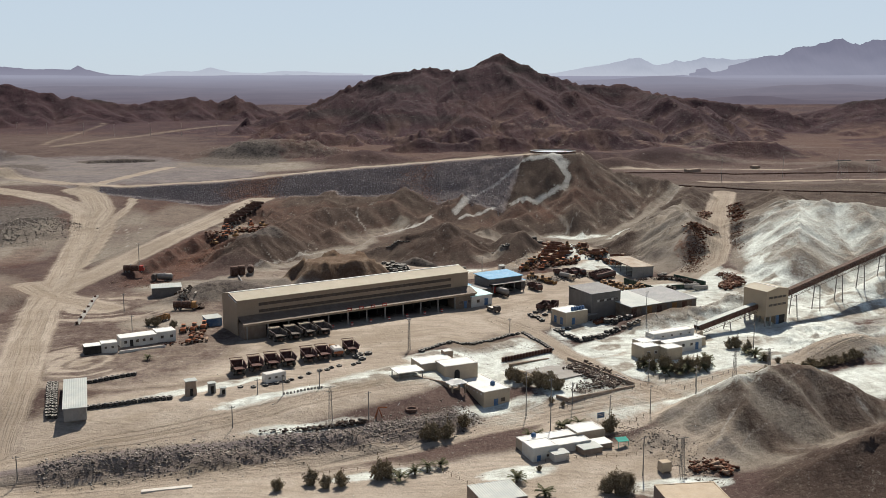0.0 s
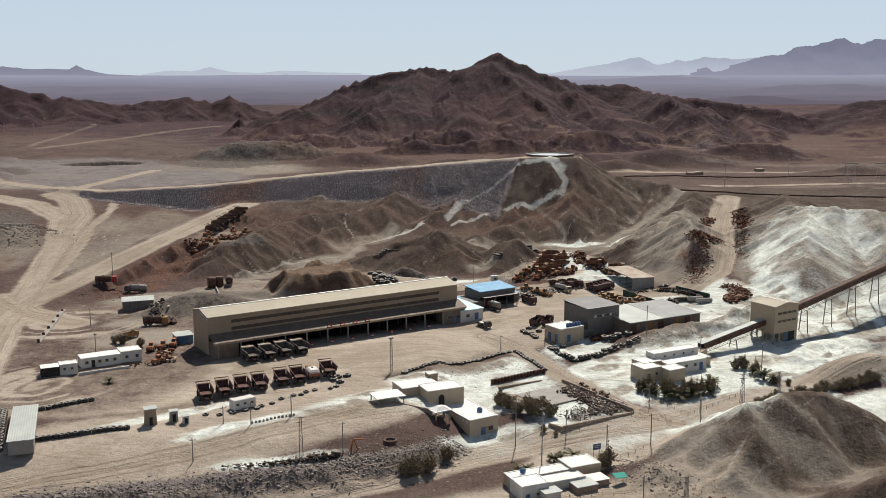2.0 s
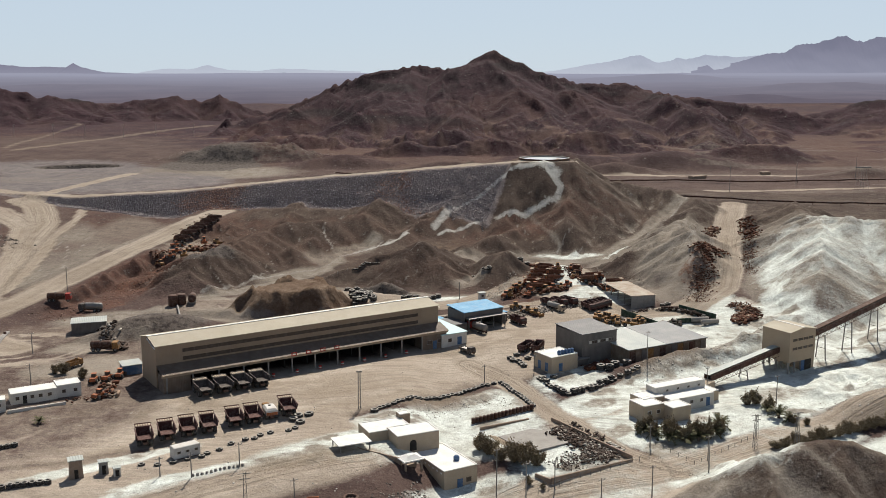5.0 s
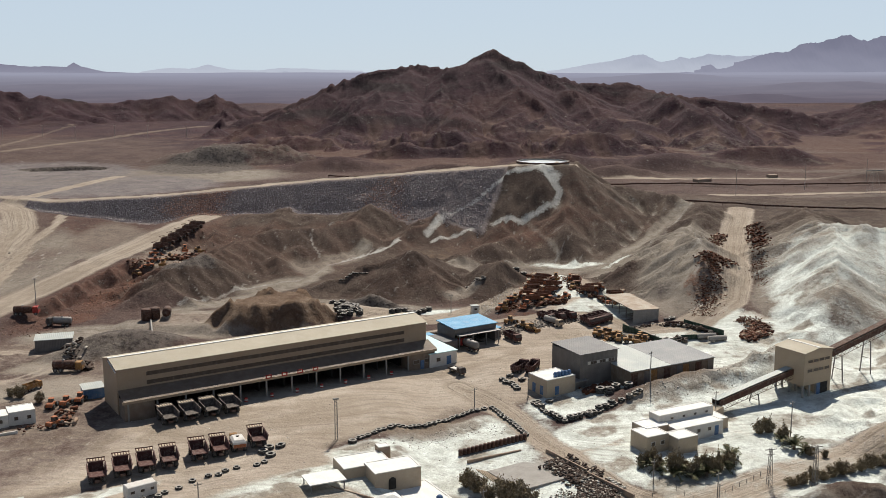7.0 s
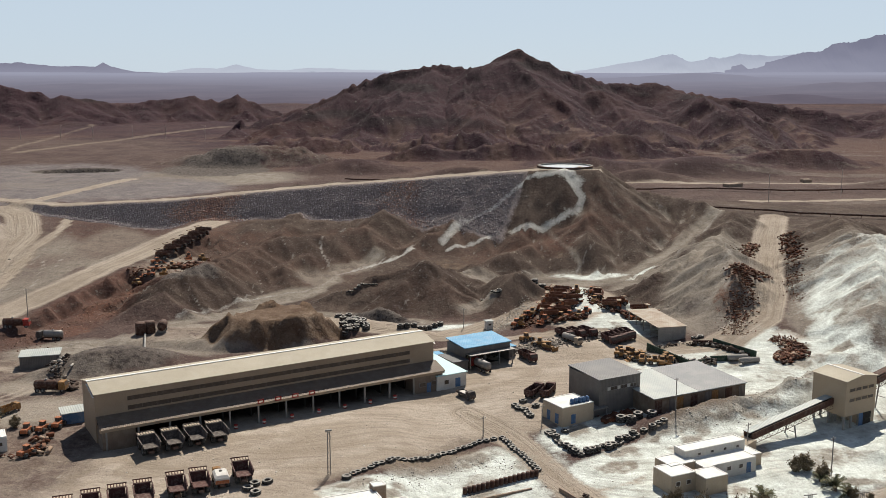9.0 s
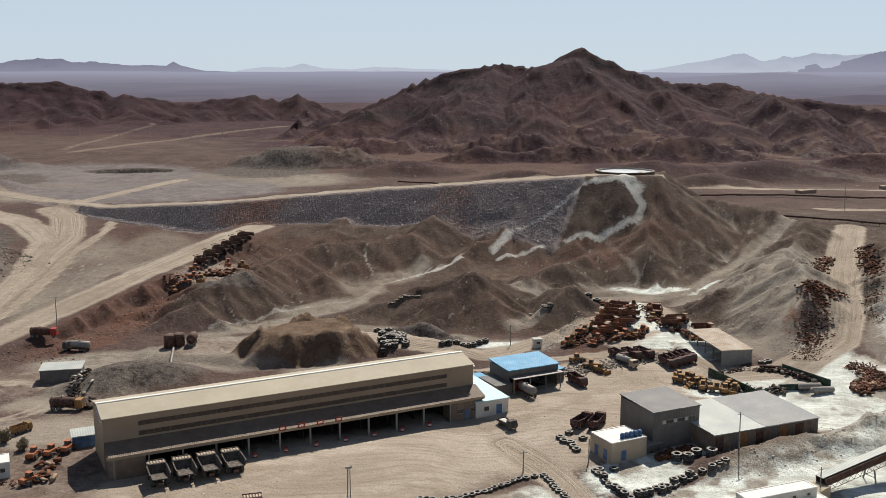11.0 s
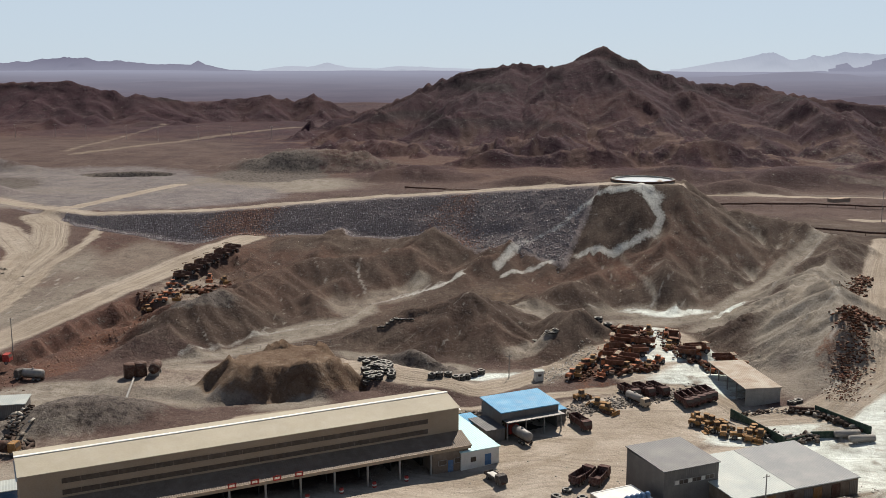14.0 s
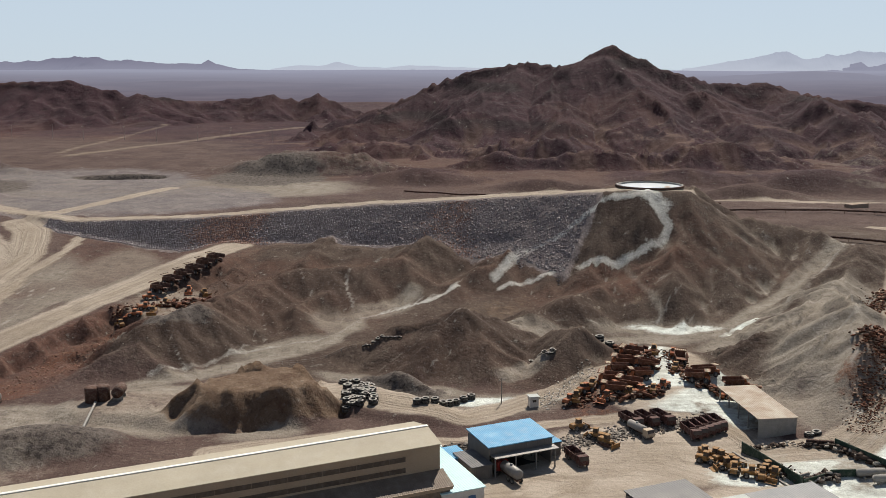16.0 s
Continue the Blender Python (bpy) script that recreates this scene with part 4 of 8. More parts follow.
drive = sstep(0.5, 0.68, 0.6 * fbm(yu / 9, yv, 5, 3, 71) + 0.4 * fbm(gx, gy, 16, 3, 74))
swirl = np.zeros_like(gx)
for cx, cy, rx, ry, rot in ((-113, 316, 24, 20, 20), (-12, 243, 20, 9, 20), (-78, 214, 26, 12, 25), (-96, 256, 24, 18, 60), (-30, 280, 40, 12, 33), (20, 330, 30, 10, 33)):
    e = ellipse(gx + warp * 0.6, gy + warp * 0.6, cx, cy, rx, ry, rot)
    turn = np.arctan2(gy - cy, gx - cx)
    swirl = np.maximum(swirl, (1 - sstep(0.8, 1.25, e)) * sstep(0.5, 0.68, vnoise(e * ry / 1.5, 3 + 2.2 * np.cos(turn) + 0.6 * np.sin(2 * turn), 86)))
tracks = np.maximum(swirl * (gx > -62), ruts)
road = np.maximum(road, 0.7 * swirl * (gx <= -62))
tracks = np.maximum(tracks, np.clip(road, 0, 1) * drive * (1 - np.clip(lane, 0, 1))) * (1 - 0.7 * np.clip(white, 0, 1))


def sheet(name, xs, ys, zs, material, **layers):
    ny, nx = zs.shape
    me = bpy.data.meshes.new(name)
    co = np.stack((xs, ys, zs), -1).reshape(-1, 3)
    i = (np.arange(ny - 1)[:, None] * nx + np.arange(nx - 1)[None, :]).reshape(-1)
    quads = np.stack((i, i + 1, i + nx + 1, i + nx), -1).astype(np.int32)
    me.vertices.add(len(co))
    me.vertices.foreach_set("co", co.astype(np.float32).reshape(-1))
    me.loops.add(quads.size)
    me.loops.foreach_set("vertex_index", quads.reshape(-1))
    me.polygons.add(len(quads))
    me.polygons.foreach_set("loop_start", np.arange(0, quads.size, 4, dtype=np.int32))
    me.polygons.foreach_set("use_smooth", np.ones(len(quads), bool))
    for key, four in layers.items():
        at = me.color_attributes.new(key, "FLOAT_COLOR", "POINT")
        at.data.foreach_set("color", np.stack([v if key == "lane" else np.clip(v, 0, 1) for v in four], -1).astype(np.float32).reshape(-1))
    me.update(calc_edges=True)
    me.materials.append(material)
    return new(name, me)


tagged(sheet("ground", gx, gy, gz, MAT_GROUND, cover=(white, road, rock, rust), soil=(hill, heap, olive, tracks), wear=(bare, flats, silt, ruddy), marks=(trail, grit_and_shade, slate, dirt), lane=(lane_off * 0.01, lane_run * 0.001, lane_on, lane_on)),
       "brown desert ground with pale haul roads, white mineral dust and spoil heaps", "ground", kind="structure")

# distance: the plain beyond the hills and the ranges on the skyline
px, py = np.meshgrid(steps(((-4600, 4600, 46),)), steps(((1690, 4620, 32),)))
pz = 14 + sstep(1200, 4900, np.hypot(px, py)) * 47 + (fbm(px, py, 300, 4, 81) - 0.5) * 8
for cx, cy, rx, ry, top in ((560, 1900, 200, 70, 20), (900, 2500, 300, 90, 26), (700, 3300, 360, 100, 26), (1700, 2600, 420, 140, 44), (-900, 2600, 500, 120, 14), (-1500, 2300, 420, 160, 40)):
    e = ellipse(px, py, cx, cy, rx, ry)
    pz = pz + top * np.clip(1 - e, 0, 1) * fbm(px, py, 180, 4, 83, True)
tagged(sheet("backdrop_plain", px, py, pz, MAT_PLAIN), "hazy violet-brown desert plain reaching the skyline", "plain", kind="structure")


def skyline(name, pts, depth, material, label, seed, jag=0.4):
    xs = np.linspace(pts[0][0], pts[-1][0], 640)
    top = np.interp(xs, [p[0] for p in pts], [p[1] for p in pts])
    top = top + (fbm(xs, xs * 0, 120, 5, seed, True) - 0.6) * jag * np.maximum(top - 60, 4)
    rows = np.linspace(0, 1, 14)
    sx = np.repeat(xs[None, :], 14, 0)
    sy = depth + (rows[:, None] - 1) * 260 + (fbm(sx, rows[:, None] * 300 + 0 * sx, 120, 3, seed + 3) - 0.5) * 60
    sz = 40 + (top[None, :] - 40) * rows[:, None] ** 1.3
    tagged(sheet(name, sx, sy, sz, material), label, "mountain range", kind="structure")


def bearings(pts, depth):
    """Skyline as steps across and up, in thousandths of the distance from the take-off point."""
    return [(a * depth / 1000, 75 + b * depth / 1000) for a, b in pts]


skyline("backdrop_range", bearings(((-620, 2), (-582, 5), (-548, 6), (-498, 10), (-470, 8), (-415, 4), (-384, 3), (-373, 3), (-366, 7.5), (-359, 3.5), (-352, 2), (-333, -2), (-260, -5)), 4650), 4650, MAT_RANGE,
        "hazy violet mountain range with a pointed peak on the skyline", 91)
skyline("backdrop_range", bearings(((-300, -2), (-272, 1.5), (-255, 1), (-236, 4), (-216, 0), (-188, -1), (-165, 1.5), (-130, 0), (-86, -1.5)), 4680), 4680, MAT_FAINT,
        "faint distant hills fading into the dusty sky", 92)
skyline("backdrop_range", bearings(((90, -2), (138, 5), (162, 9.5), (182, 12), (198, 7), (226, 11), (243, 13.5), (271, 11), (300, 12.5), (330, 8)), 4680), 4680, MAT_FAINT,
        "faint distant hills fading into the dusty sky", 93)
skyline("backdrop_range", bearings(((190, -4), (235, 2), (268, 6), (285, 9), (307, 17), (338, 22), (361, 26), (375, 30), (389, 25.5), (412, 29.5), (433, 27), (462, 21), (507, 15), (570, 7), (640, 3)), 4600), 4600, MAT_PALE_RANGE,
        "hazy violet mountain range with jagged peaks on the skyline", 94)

# ---- building blocks ----
class Solid:
    """Collects boxes, prisms, tubes and so on for one mesh."""

    def __init__(self):
        self.v, self.f, self.s = [], [], []

    def add(self, verts, faces, m=None, smooth=False):
        n = len(self.v)
        self.v += [tuple(m @ Vector(p)) if m else tuple(p) for p in verts]
        self.f += [tuple(n + i for i in f) for f in faces]
        self.s += [smooth] * len(faces)
        return self

    def box(self, x, y, z, sx, sy, sz, yaw=0.0, m=None, taper=1.0, edge=0.0):
        """A block whose base centre is (x, y, z); edge: a chamfer round the top."""
        q = Matrix.Translation((x, y, z)) @ Matrix.Rotation(radians(yaw), 4, "Z")
        q = m @ q if m else q
        a, b = sx / 2, sy / 2
        if edge:
            lv = ((0, 1.0, 0), (sz - edge, 1.0, 0), (sz, 1.0, edge))
            vs = [(i * (a - e), j * (b - e), h) for h, k, e in lv for i, j in ((-1, -1), (1, -1), (1, 1), (-1, 1))]
            fs = [(3, 2, 1, 0), (8, 9, 10, 11)] + [(r * 4 + k, r * 4 + (k + 1) % 4, r * 4 + 4 + (k + 1) % 4, r * 4 + 4 + k) for r in (0, 1) for k in range(4)]
        else:
            vs = [(i * a * k, j * b * k, h) for h, k in ((0, 1), (sz, taper)) for i, j in ((-1, -1), (1, -1), (1, 1), (-1, 1))]
            fs = [(3, 2, 1, 0), (4, 5, 6, 7), (0, 1, 5, 4), (1, 2, 6, 5), (2, 3, 7, 6), (3, 0, 4, 7)]
        return self.add(vs, fs, q)

    def prism(self, outline, y0, y1, m=None):
        """An x-z outline (counter-clockwise seen from -y) drawn out from y0 to y1."""
        n = len(outline)
        vs = [(x, y0, z) for x, z in outline] + [(x, y1, z) for x, z in outline]
        fs = [tuple(range(n)), tuple(range(2 * n - 1, n - 1, -1))] + [(k, n + k, n + (k + 1) % n, (k + 1) % n) for k in range(n)]
        return self.add(vs, fs, m)

    def tube(self, a, b, r, n=8, r2=None, smooth=True):
        a, b = Vector(a), Vector(b)
        q = (b - a).to_track_quat("Z", "Y").to_matrix()
        r2 = r if r2 is None else r2
        ring = [Vector((math.cos(2 * math.pi * k / n), math.sin(2 * math.pi * k / n), 0)) for k in range(n)]
        vs = [a + q @ (p * r) for p in ring] + [b + q @ (p * r2) for p in ring]
        self.add(vs, [(k, (k + 1) % n, n + (k + 1) % n, n + k) for k in range(n)], None, smooth)
        return self.add(vs, [tuple(range(n - 1, -1, -1)), tuple(range(n, 2 * n))])

    def lathe(self, profile, n=14, m=None, smooth=True):
        """A closed or open r-z profile turned round z."""
        k = len(profile)
        vs = [(r * math.cos(2 * math.pi * i / n), r * math.sin(2 * math.pi * i / n), z) for i in range(n) for r, z in profile]
        fs = [(i * k + j, (i + 1) % n * k + j, (i + 1) % n * k + j + 1, i * k + j + 1) for i in range(n) for j in range(k - 1)]
        return self.add(vs, fs, m, smooth)

    def mesh(self, name, material):
        me = bpy.data.meshes.new(name)
        me.from_pydata(self.v, [], self.f)
        me.polygons.foreach_set("use_smooth", self.s)
        me.materials.append(material)
        me.update()
        return me


def thing(name, x, y, yaw=0.0, label="", category="", group="", z=None, kind="", sink=0.0):
    ob = new(name)
    ob.empty_display_size = 0.5
    ob.matrix_basis = pose(x, y, (ground_at(x, y) if z is None else z) - sink, 0, 0, yaw)
    return tagged(ob, label, category, group, kind)


def part(name, solid, material, parent, label=""):
    ob = new(name, solid.mesh(name, material))
    ob.parent = parent
    return tagged(ob, label)


def solo(name, solid, material, x, y, yaw, label, category, group="", z=None, sink=0.0, kind=""):
    ob = new(name, solid.mesh(name, material))
    ob.matrix_basis = pose(x, y, (ground_at(x, y) if z is None else z) - sink, 0, 0, yaw)
    return tagged(ob, label, category, group, kind)


def gable(w, d, eave, rise, thick=0.25, over=0.3):
    """Roof slab over x from 0 to w and y from 0 to d, its ridge along x."""
    s = Solid()
    h = d / 2
    k = rise / h
    out = [(-over, eave - k * over), (h, eave + rise), (d + over, eave - k * over)]
    ring = out + [(y, z + thick) for y, z in reversed(out)]
    m = Matrix(((0, 1, 0, 0), (1, 0, 0, 0), (0, 0, 1, 0), (0, 0, 0, 1)))
    s.prism(ring, -over, w + over, m)
    return s


def window(parent, x, y, z, w, h, side="front", frame=None, pane=None, name="window"):
    """A framed pane, proud of a wall that faces -y ('front') or an x end ('left', 'right')."""
    turn = {"front": 0, "right": 90, "left": -90, "back": 180}[side]
    m = pose(x, y, z, 0, 0, turn)
    f = Solid()
    for dx, dz, sx, sz in ((-w / 2, 0, 0.1, h), (w / 2, 0, 0.1, h), (0, 0, w, 0.1), (0, h - 0.1, w, 0.1)):
        f.box(dx, -0.04, dz, sx, 0.1, sz, m=m)
    ob = part(name, f, frame or WHITE_WALL, parent)
    part("pane", Solid().box(0, -0.012, 0.05, w - 0.05, 0.03, h - 0.1, m=m), pane or GLASS_DARK, ob)
    return ob


def door(parent, x, y, z, w, h, side="front", leaf=None):
    turn = {"front": 0, "right": 90, "left": -90, "back": 180}[side]
    m = pose(x, y, z, 0, 0, turn)
    ob = part("door", Solid().box(0, -0.02, 0, w, 0.08, h, m=m), leaf or BLUE, parent)
    part("handle", Solid().box(w * 0.36, -0.09, h * 0.48, 0.05, 0.08, 0.16, m=m), STEEL, ob)
    return ob

# ---- the repair hall ----
YAW = 33.0


def repair_hall():
    w, d, eave = 79.5, 12.0, 10.6
    t = thing("repair_hall", -61.2, 281.0, YAW, "long beige sheet-metal repair hall with two window bands and open bays", "building", z=0.0)
    part("wall", Solid().box(w / 2, d - 0.15, -1, w, 0.3, eave + 1).box(0.15, d / 2, -1, 0.3, d - 0.6, eave + 1).box(w - 0.15, d / 2, -1, 0.3, d - 0.6, eave + 1)
         .box(w / 2, 0.15, 5.4, w, 0.3, eave - 5.4), HALL_BEIGE, t)
    part("gable_end", Solid().add(
        [(x, y, z) for x in (0, 0.3) for y, z in ((0, eave), (d, eave), (d / 2, eave + 1.25))], [(0, 2, 1), (3, 4, 5), (0, 1, 4, 3), (1, 2, 5, 4), (2, 0, 3, 5)]), HALL_BEIGE, t)
    part("gable_end", Solid().add([(x, y, z) for x in (w - 0.3, w) for y, z in ((0, eave), (d, eave), (d / 2, eave + 1.25))], [(0, 2, 1), (3, 4, 5), (0, 1, 4, 3), (1, 2, 5, 4), (2, 0, 3, 5)]), HALL_BEIGE, t)
    roof = part("roof", gable(w, d, eave, 1.25, 0.12, 0.25), BEIGE_ROOF, t)
    part("ridge_cap", Solid().box(w / 2, d / 2, eave + 1.33, w + 0.6, 0.7, 0.12), RIDGE_WHITE, roof, "white ridge flashing")
    for x in (-0.28, w + 0.28):
        m = Matrix.Translation((x, d / 4 - 0.1, eave - 0.02)) @ Matrix.Rotation(math.atan2(1.25, d / 2), 4, "X")
        part("verge_cap", Solid().box(0, 0, 0.1, 0.3, d / 2 + 0.3, 0.1, m=m), RIDGE_WHITE, roof)
    for z in (6.35, 8.35):
        band = part("window_band", Solid().box(w * 0.5, -0.03, z - 0.08, 66.6, 0.1, 0.1).box(w * 0.5, -0.03, z + 0.93, 66.6, 0.1, 0.1), HALL_BEIGE, t)
        for k in range(22):
            part("pane", Solid().box(w * 0.5 - 31.75 + k * 3.02, -0.01, z, 2.99, 0.06, 0.95), GLASS_DARK, band)
    # lean-to canopy over the bays
    can = part("canopy", Solid().add([(0, -4.6, 4.3), (w + 0.6, -4.6, 4.3), (w + 0.6, 0, 5.75), (0, 0, 5.75), (0, -4.6, 4.5), (w + 0.6, -4.6, 4.5), (w + 0.6, 0, 5.95), (0, 0, 5.95)],
               [(3, 2, 1, 0), (4, 5, 6, 7), (0, 1, 5, 4), (1, 2, 6, 5), (2, 3, 7, 6), (3, 0, 4, 7)]), CANOPY, t, "dusty brown canopy roof")
    part("fascia", Solid().box(w / 2, -4.72, 3.95, w + 0.6, 0.14, 0.6), HALL_BEIGE, can)
    for k in range(12):
        x = 1.0 + k * (w - 9) / 11
        part("column", Solid().box(x, -4.4, -0.6, 0.35, 0.35, 5.0).box(x, -4.4, 4.2, 0.8, 0.3, 0.25), STEEL, t)
        if 3 < k < 11:
            bol = part("striped_bollard", Solid().lathe([(0.01, 0.0), (0.4, 0.0), (0.4, 0.95), (0.01, 1.0)], 10, Matrix.Translation((x + 0.9, -5.4, 0))), RED, t, "red and white striped drum")
            part("white_band", Solid().lathe([(0.415, 0.3), (0.415, 0.6)], 10, Matrix.Translation((x + 0.9, -5.4, 0))), WHITE_WALL, bol)
        # bay linings in near black, the shade inside put into their colour
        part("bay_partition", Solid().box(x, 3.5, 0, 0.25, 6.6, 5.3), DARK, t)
    part("bay_back", Solid().box(w / 2 - 4, 7.0, -0.3, w - 9, 0.2, 5.8), DARK, t, "near-black back of the bays with their shade in its colour")
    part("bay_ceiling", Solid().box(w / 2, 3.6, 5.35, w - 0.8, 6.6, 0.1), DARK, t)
    part("end_room", Solid().box(w - 3.9, -2.3, -0.6, 7.6, 4.4, 4.95), CANOPY, t, "stained enclosed end bay")
    part("end_room", Solid().box(3.5, -2.3, -0.6, 6.6, 4.2, 4.9), CANOPY, t, "stained enclosed end bay")
    for x in (w - 5.6, w - 2.3):
        window(t, x, -4.52, 1.3, 1.7, 1.1, frame=STEEL)
    door(t, w - 3.9, -4.52, -0.2, 1.1, 2.3)
    # red lettering over the bays, unreadable at this distance
    for k in range(4):
        x = 33.5 + k * 4.0
        part("sign_mark", Solid().box(x, -4.84, 4.35, 1.5, 0.08, 0.25).box(x, -4.84, 5.05, 1.5, 0.08, 0.25).box(x - 0.6, -4.84, 4.35, 0.25, 0.08, 0.95).box(x + 0.6, -4.84, 4.35, 0.25, 0.08, 0.95), RED, t, "red sign bar")
    return t


def sheet_block(name, x, y, w, d, h, walls, roof, label, lean=0.4, yaw=YAW, z=None, category="building", over=0.25):
    """A sheet-clad building under a single-pitch roof that falls towards its front."""
    t = thing(name, x, y, yaw, label, category, z=z)
    part("wall", Solid().box(w / 2, 0.12, -1.2, w, 0.24, h + 1.2).box(w / 2, d - 0.12, -1.2, w, 0.24, h + lean + 1.2).box(0.12, d / 2, -1.2, 0.24, d - 0.48, h + 1.2).box(w - 0.12, d / 2, -1.2, 0.24, d - 0.48, h + 1.2), walls, t)
    o = over
    part("roof", Solid().add([(a, b, c) for dz in (0, 0.16) for a, b, c in ((-o, -o, h + dz), (w + o, -o, h + dz), (w + o, d + o, h + lean + dz), (-o, d + o, h + lean + dz))],
         [(3, 2, 1, 0), (4, 5, 6, 7), (0, 1, 5, 4), (1, 2, 6, 5), (2, 3, 7, 6), (3, 0, 4, 7)]), roof, t)
    return t


def flat_house(name, x, y, w, d, h, walls, label, yaw=YAW, z=None, parapet=0.16, roof=None, category="house"):
    """Masonry with a parapet round a lime-washed flat roof."""
    t = thing(name, x, y, yaw, label, category, z=z)
    part("wall", Solid().box(w / 2, d / 2, -1.2, w, d, h + 1.2, edge=0.05), walls, t)
    part("roof", Solid().box(w / 2, d / 2, h + 0.004, w - 0.5, d - 0.5, 0.06), roof or WHITE_ROOF, t)
    part("parapet", Solid().box(w / 2, 0.13, h, w, 0.26, parapet).box(w / 2, d - 0.13, h, w, 0.26, parapet).box(0.13, d / 2, h, 0.26, d - 0.52, parapet).box(w - 0.13, d / 2, h, 0.26, d - 0.52, parapet), roof or WHITE_ROOF, t)
    return t


def annex(parent, x, y, w, d, h, walls, name="wing", roof=None):
    ob = part(name, Solid().box(x + w / 2, y + d / 2, -1.2, w, d, h + 1.2, edge=0.05), walls, parent)
    part("roof", Solid().box(x + w / 2, y + d / 2, h + 0.004, w - 0.5, d - 0.5, 0.06), roof or WHITE_ROOF, ob)
    part("parapet", Solid().box(x + w / 2, y + 0.12, h, w, 0.24, 0.15).box(x + w / 2, y + d - 0.12, h, w, 0.24, 0.15).box(x + 0.12, y + d / 2, h, 0.24, d - 0.48, 0.15).box(x + w - 0.12, y + d / 2, h, 0.24, d - 0.48, 0.15), roof or WHITE_ROOF, ob)
    return ob


repair_hall()
# white-roofed annex at the hall's end
an = sheet_block("annex_building", 6.6, 319.2, 8.2, 19, 3.3, TANK_WHITE, CYAN_ROOF, "pale sheet annex with a light cyan roof beside the repair hall", 0.5, z=0)
window(an, 2.6, 0, 1.0, 1.3, 1.2)
door(an, 5.8, 0, 0, 1.4, 2.2)

# blue-roofed workshop: raised middle with lower side wings
bl = thing("blue_roofed_workshop", 13.0, 337.0, YAW, "open-fronted workshop with a bright blue roof and grey walls", "building", z=0)
part("wall", Solid().box(6.9, 8.9, -1, 13.8, 0.2, 6.3).box(0.1, 4.5, -1, 0.2, 8.7, 6.3).box(13.7, 4.5, -1, 0.2, 8.7, 6.3).box(6.9, 0.1, 3.9, 13.8, 0.2, 1.5), GREY_WALL, bl)
part("roof", Solid().add([(a, b, c) for dz in (0, 0.2) for a, b, c in ((-0.3, -0.3, 5.3 + dz), (14.1, -0.3, 5.3 + dz), (14.1, 9.3, 5.9 + dz), (-0.3, 9.3, 5.9 + dz))],
     [(3, 2, 1, 0), (4, 5, 6, 7), (0, 1, 5, 4), (1, 2, 6, 5), (2, 3, 7, 6), (3, 0, 4, 7)]), BLUE_ROOF, bl, "bright blue sheet roof")
part("awning", Solid().box(7.2, -1.0, 3.7, 13.8, 2.4, 0.12), STEEL, bl)
# floor and back sheet near black, standing in for the shade inside
part("interior", Solid().box(6.9, 5.0, -0.2, 13.2, 7.0, 0.25).box(6.9, 8.6, 0.2, 13.2, 0.1, 4.5), DARK, bl)
for x in (0.4, 4.8, 9.2, 13.4):
    part("column", Solid().box(x, -1.8, -0.6, 0.22, 0.22, 4.4), STEEL, bl)
wing = part("side_wing", Solid().box(-2.2, 2.4, -1, 4.2, 8.0, 3.6), GREY_WALL, bl)
part("roof", Solid().box(-2.2, 2.4, 2.62, 4.6, 8.4, 0.15), GREY_ROOF, wing)
wing = part("side_wing", Solid().box(-4.4, 7.5, -1, 5.0, 6.0, 3.3), BLUE, bl)
part("roof", Solid().box(-4.4, 7.5, 2.32, 5.2, 6.2, 0.14), BLUE_ROOF, wing)
wing = part("side_wing", Solid().box(15.6, 4.5, -1, 3.4, 4.0, 3.9), GREY_WALL, bl)
part("roof", Solid().box(15.6, 4.5, 2.92, 3.8, 4.4, 0.14), BLUE_ROOF, wing)

# tall grey block and the long low shed beside it
gb = sheet_block("grey_block", 43.4, 305.0, 11.6, 11.4, 8.0, GREY_WALL, GREY_ROOF, "tall dark-grey sheet-metal block with a narrow window strip", 0.5, z=-0.7, yaw=31)
strip = part("window_strip", Solid().box(6.4, -0.02, 5.2, 8.6, 0.1, 0.9), STEEL, gb)
for k in range(9):
    part("pane", Solid().box(2.7 + k * 0.93, -0.06, 5.3, 0.78, 0.06, 0.7), GLASS_DARK if k % 3 else WHITE_WALL, strip)
gs = sheet_block("low_grey_shed", 55.4, 303.4, 26.5, 17.0, 4.2, WOOD, PALE_ROOF, "long low shed with a patchy grey and white sheet roof", 0.7, z=-0.6, yaw=29)
part("roof_patch", Solid().add([(a, b, c) for dz in (0.165, 0.2) for a, b, c in ((12.4, -0.24, 4.2 + dz), (26.74, -0.24, 4.2 + dz), (26.74, 17.24, 4.9 + dz), (12.4, 17.24, 4.9 + dz))],
     [(3, 2, 1, 0), (4, 5, 6, 7), (0, 1, 5, 4), (1, 2, 6, 5), (2, 3, 7, 6), (3, 0, 4, 7)]), PATCH_ROOF, gs, "newer grey half of the roof")
for k in range(13):
    part("panel", Solid().box(1.1 + k * 2.03, -0.05, -0.3, 1.9, 0.08, 4.1), (RUST_DARK, WOOD, GREY_WALL, YELLOW, WOOD)[k % 5], gs)

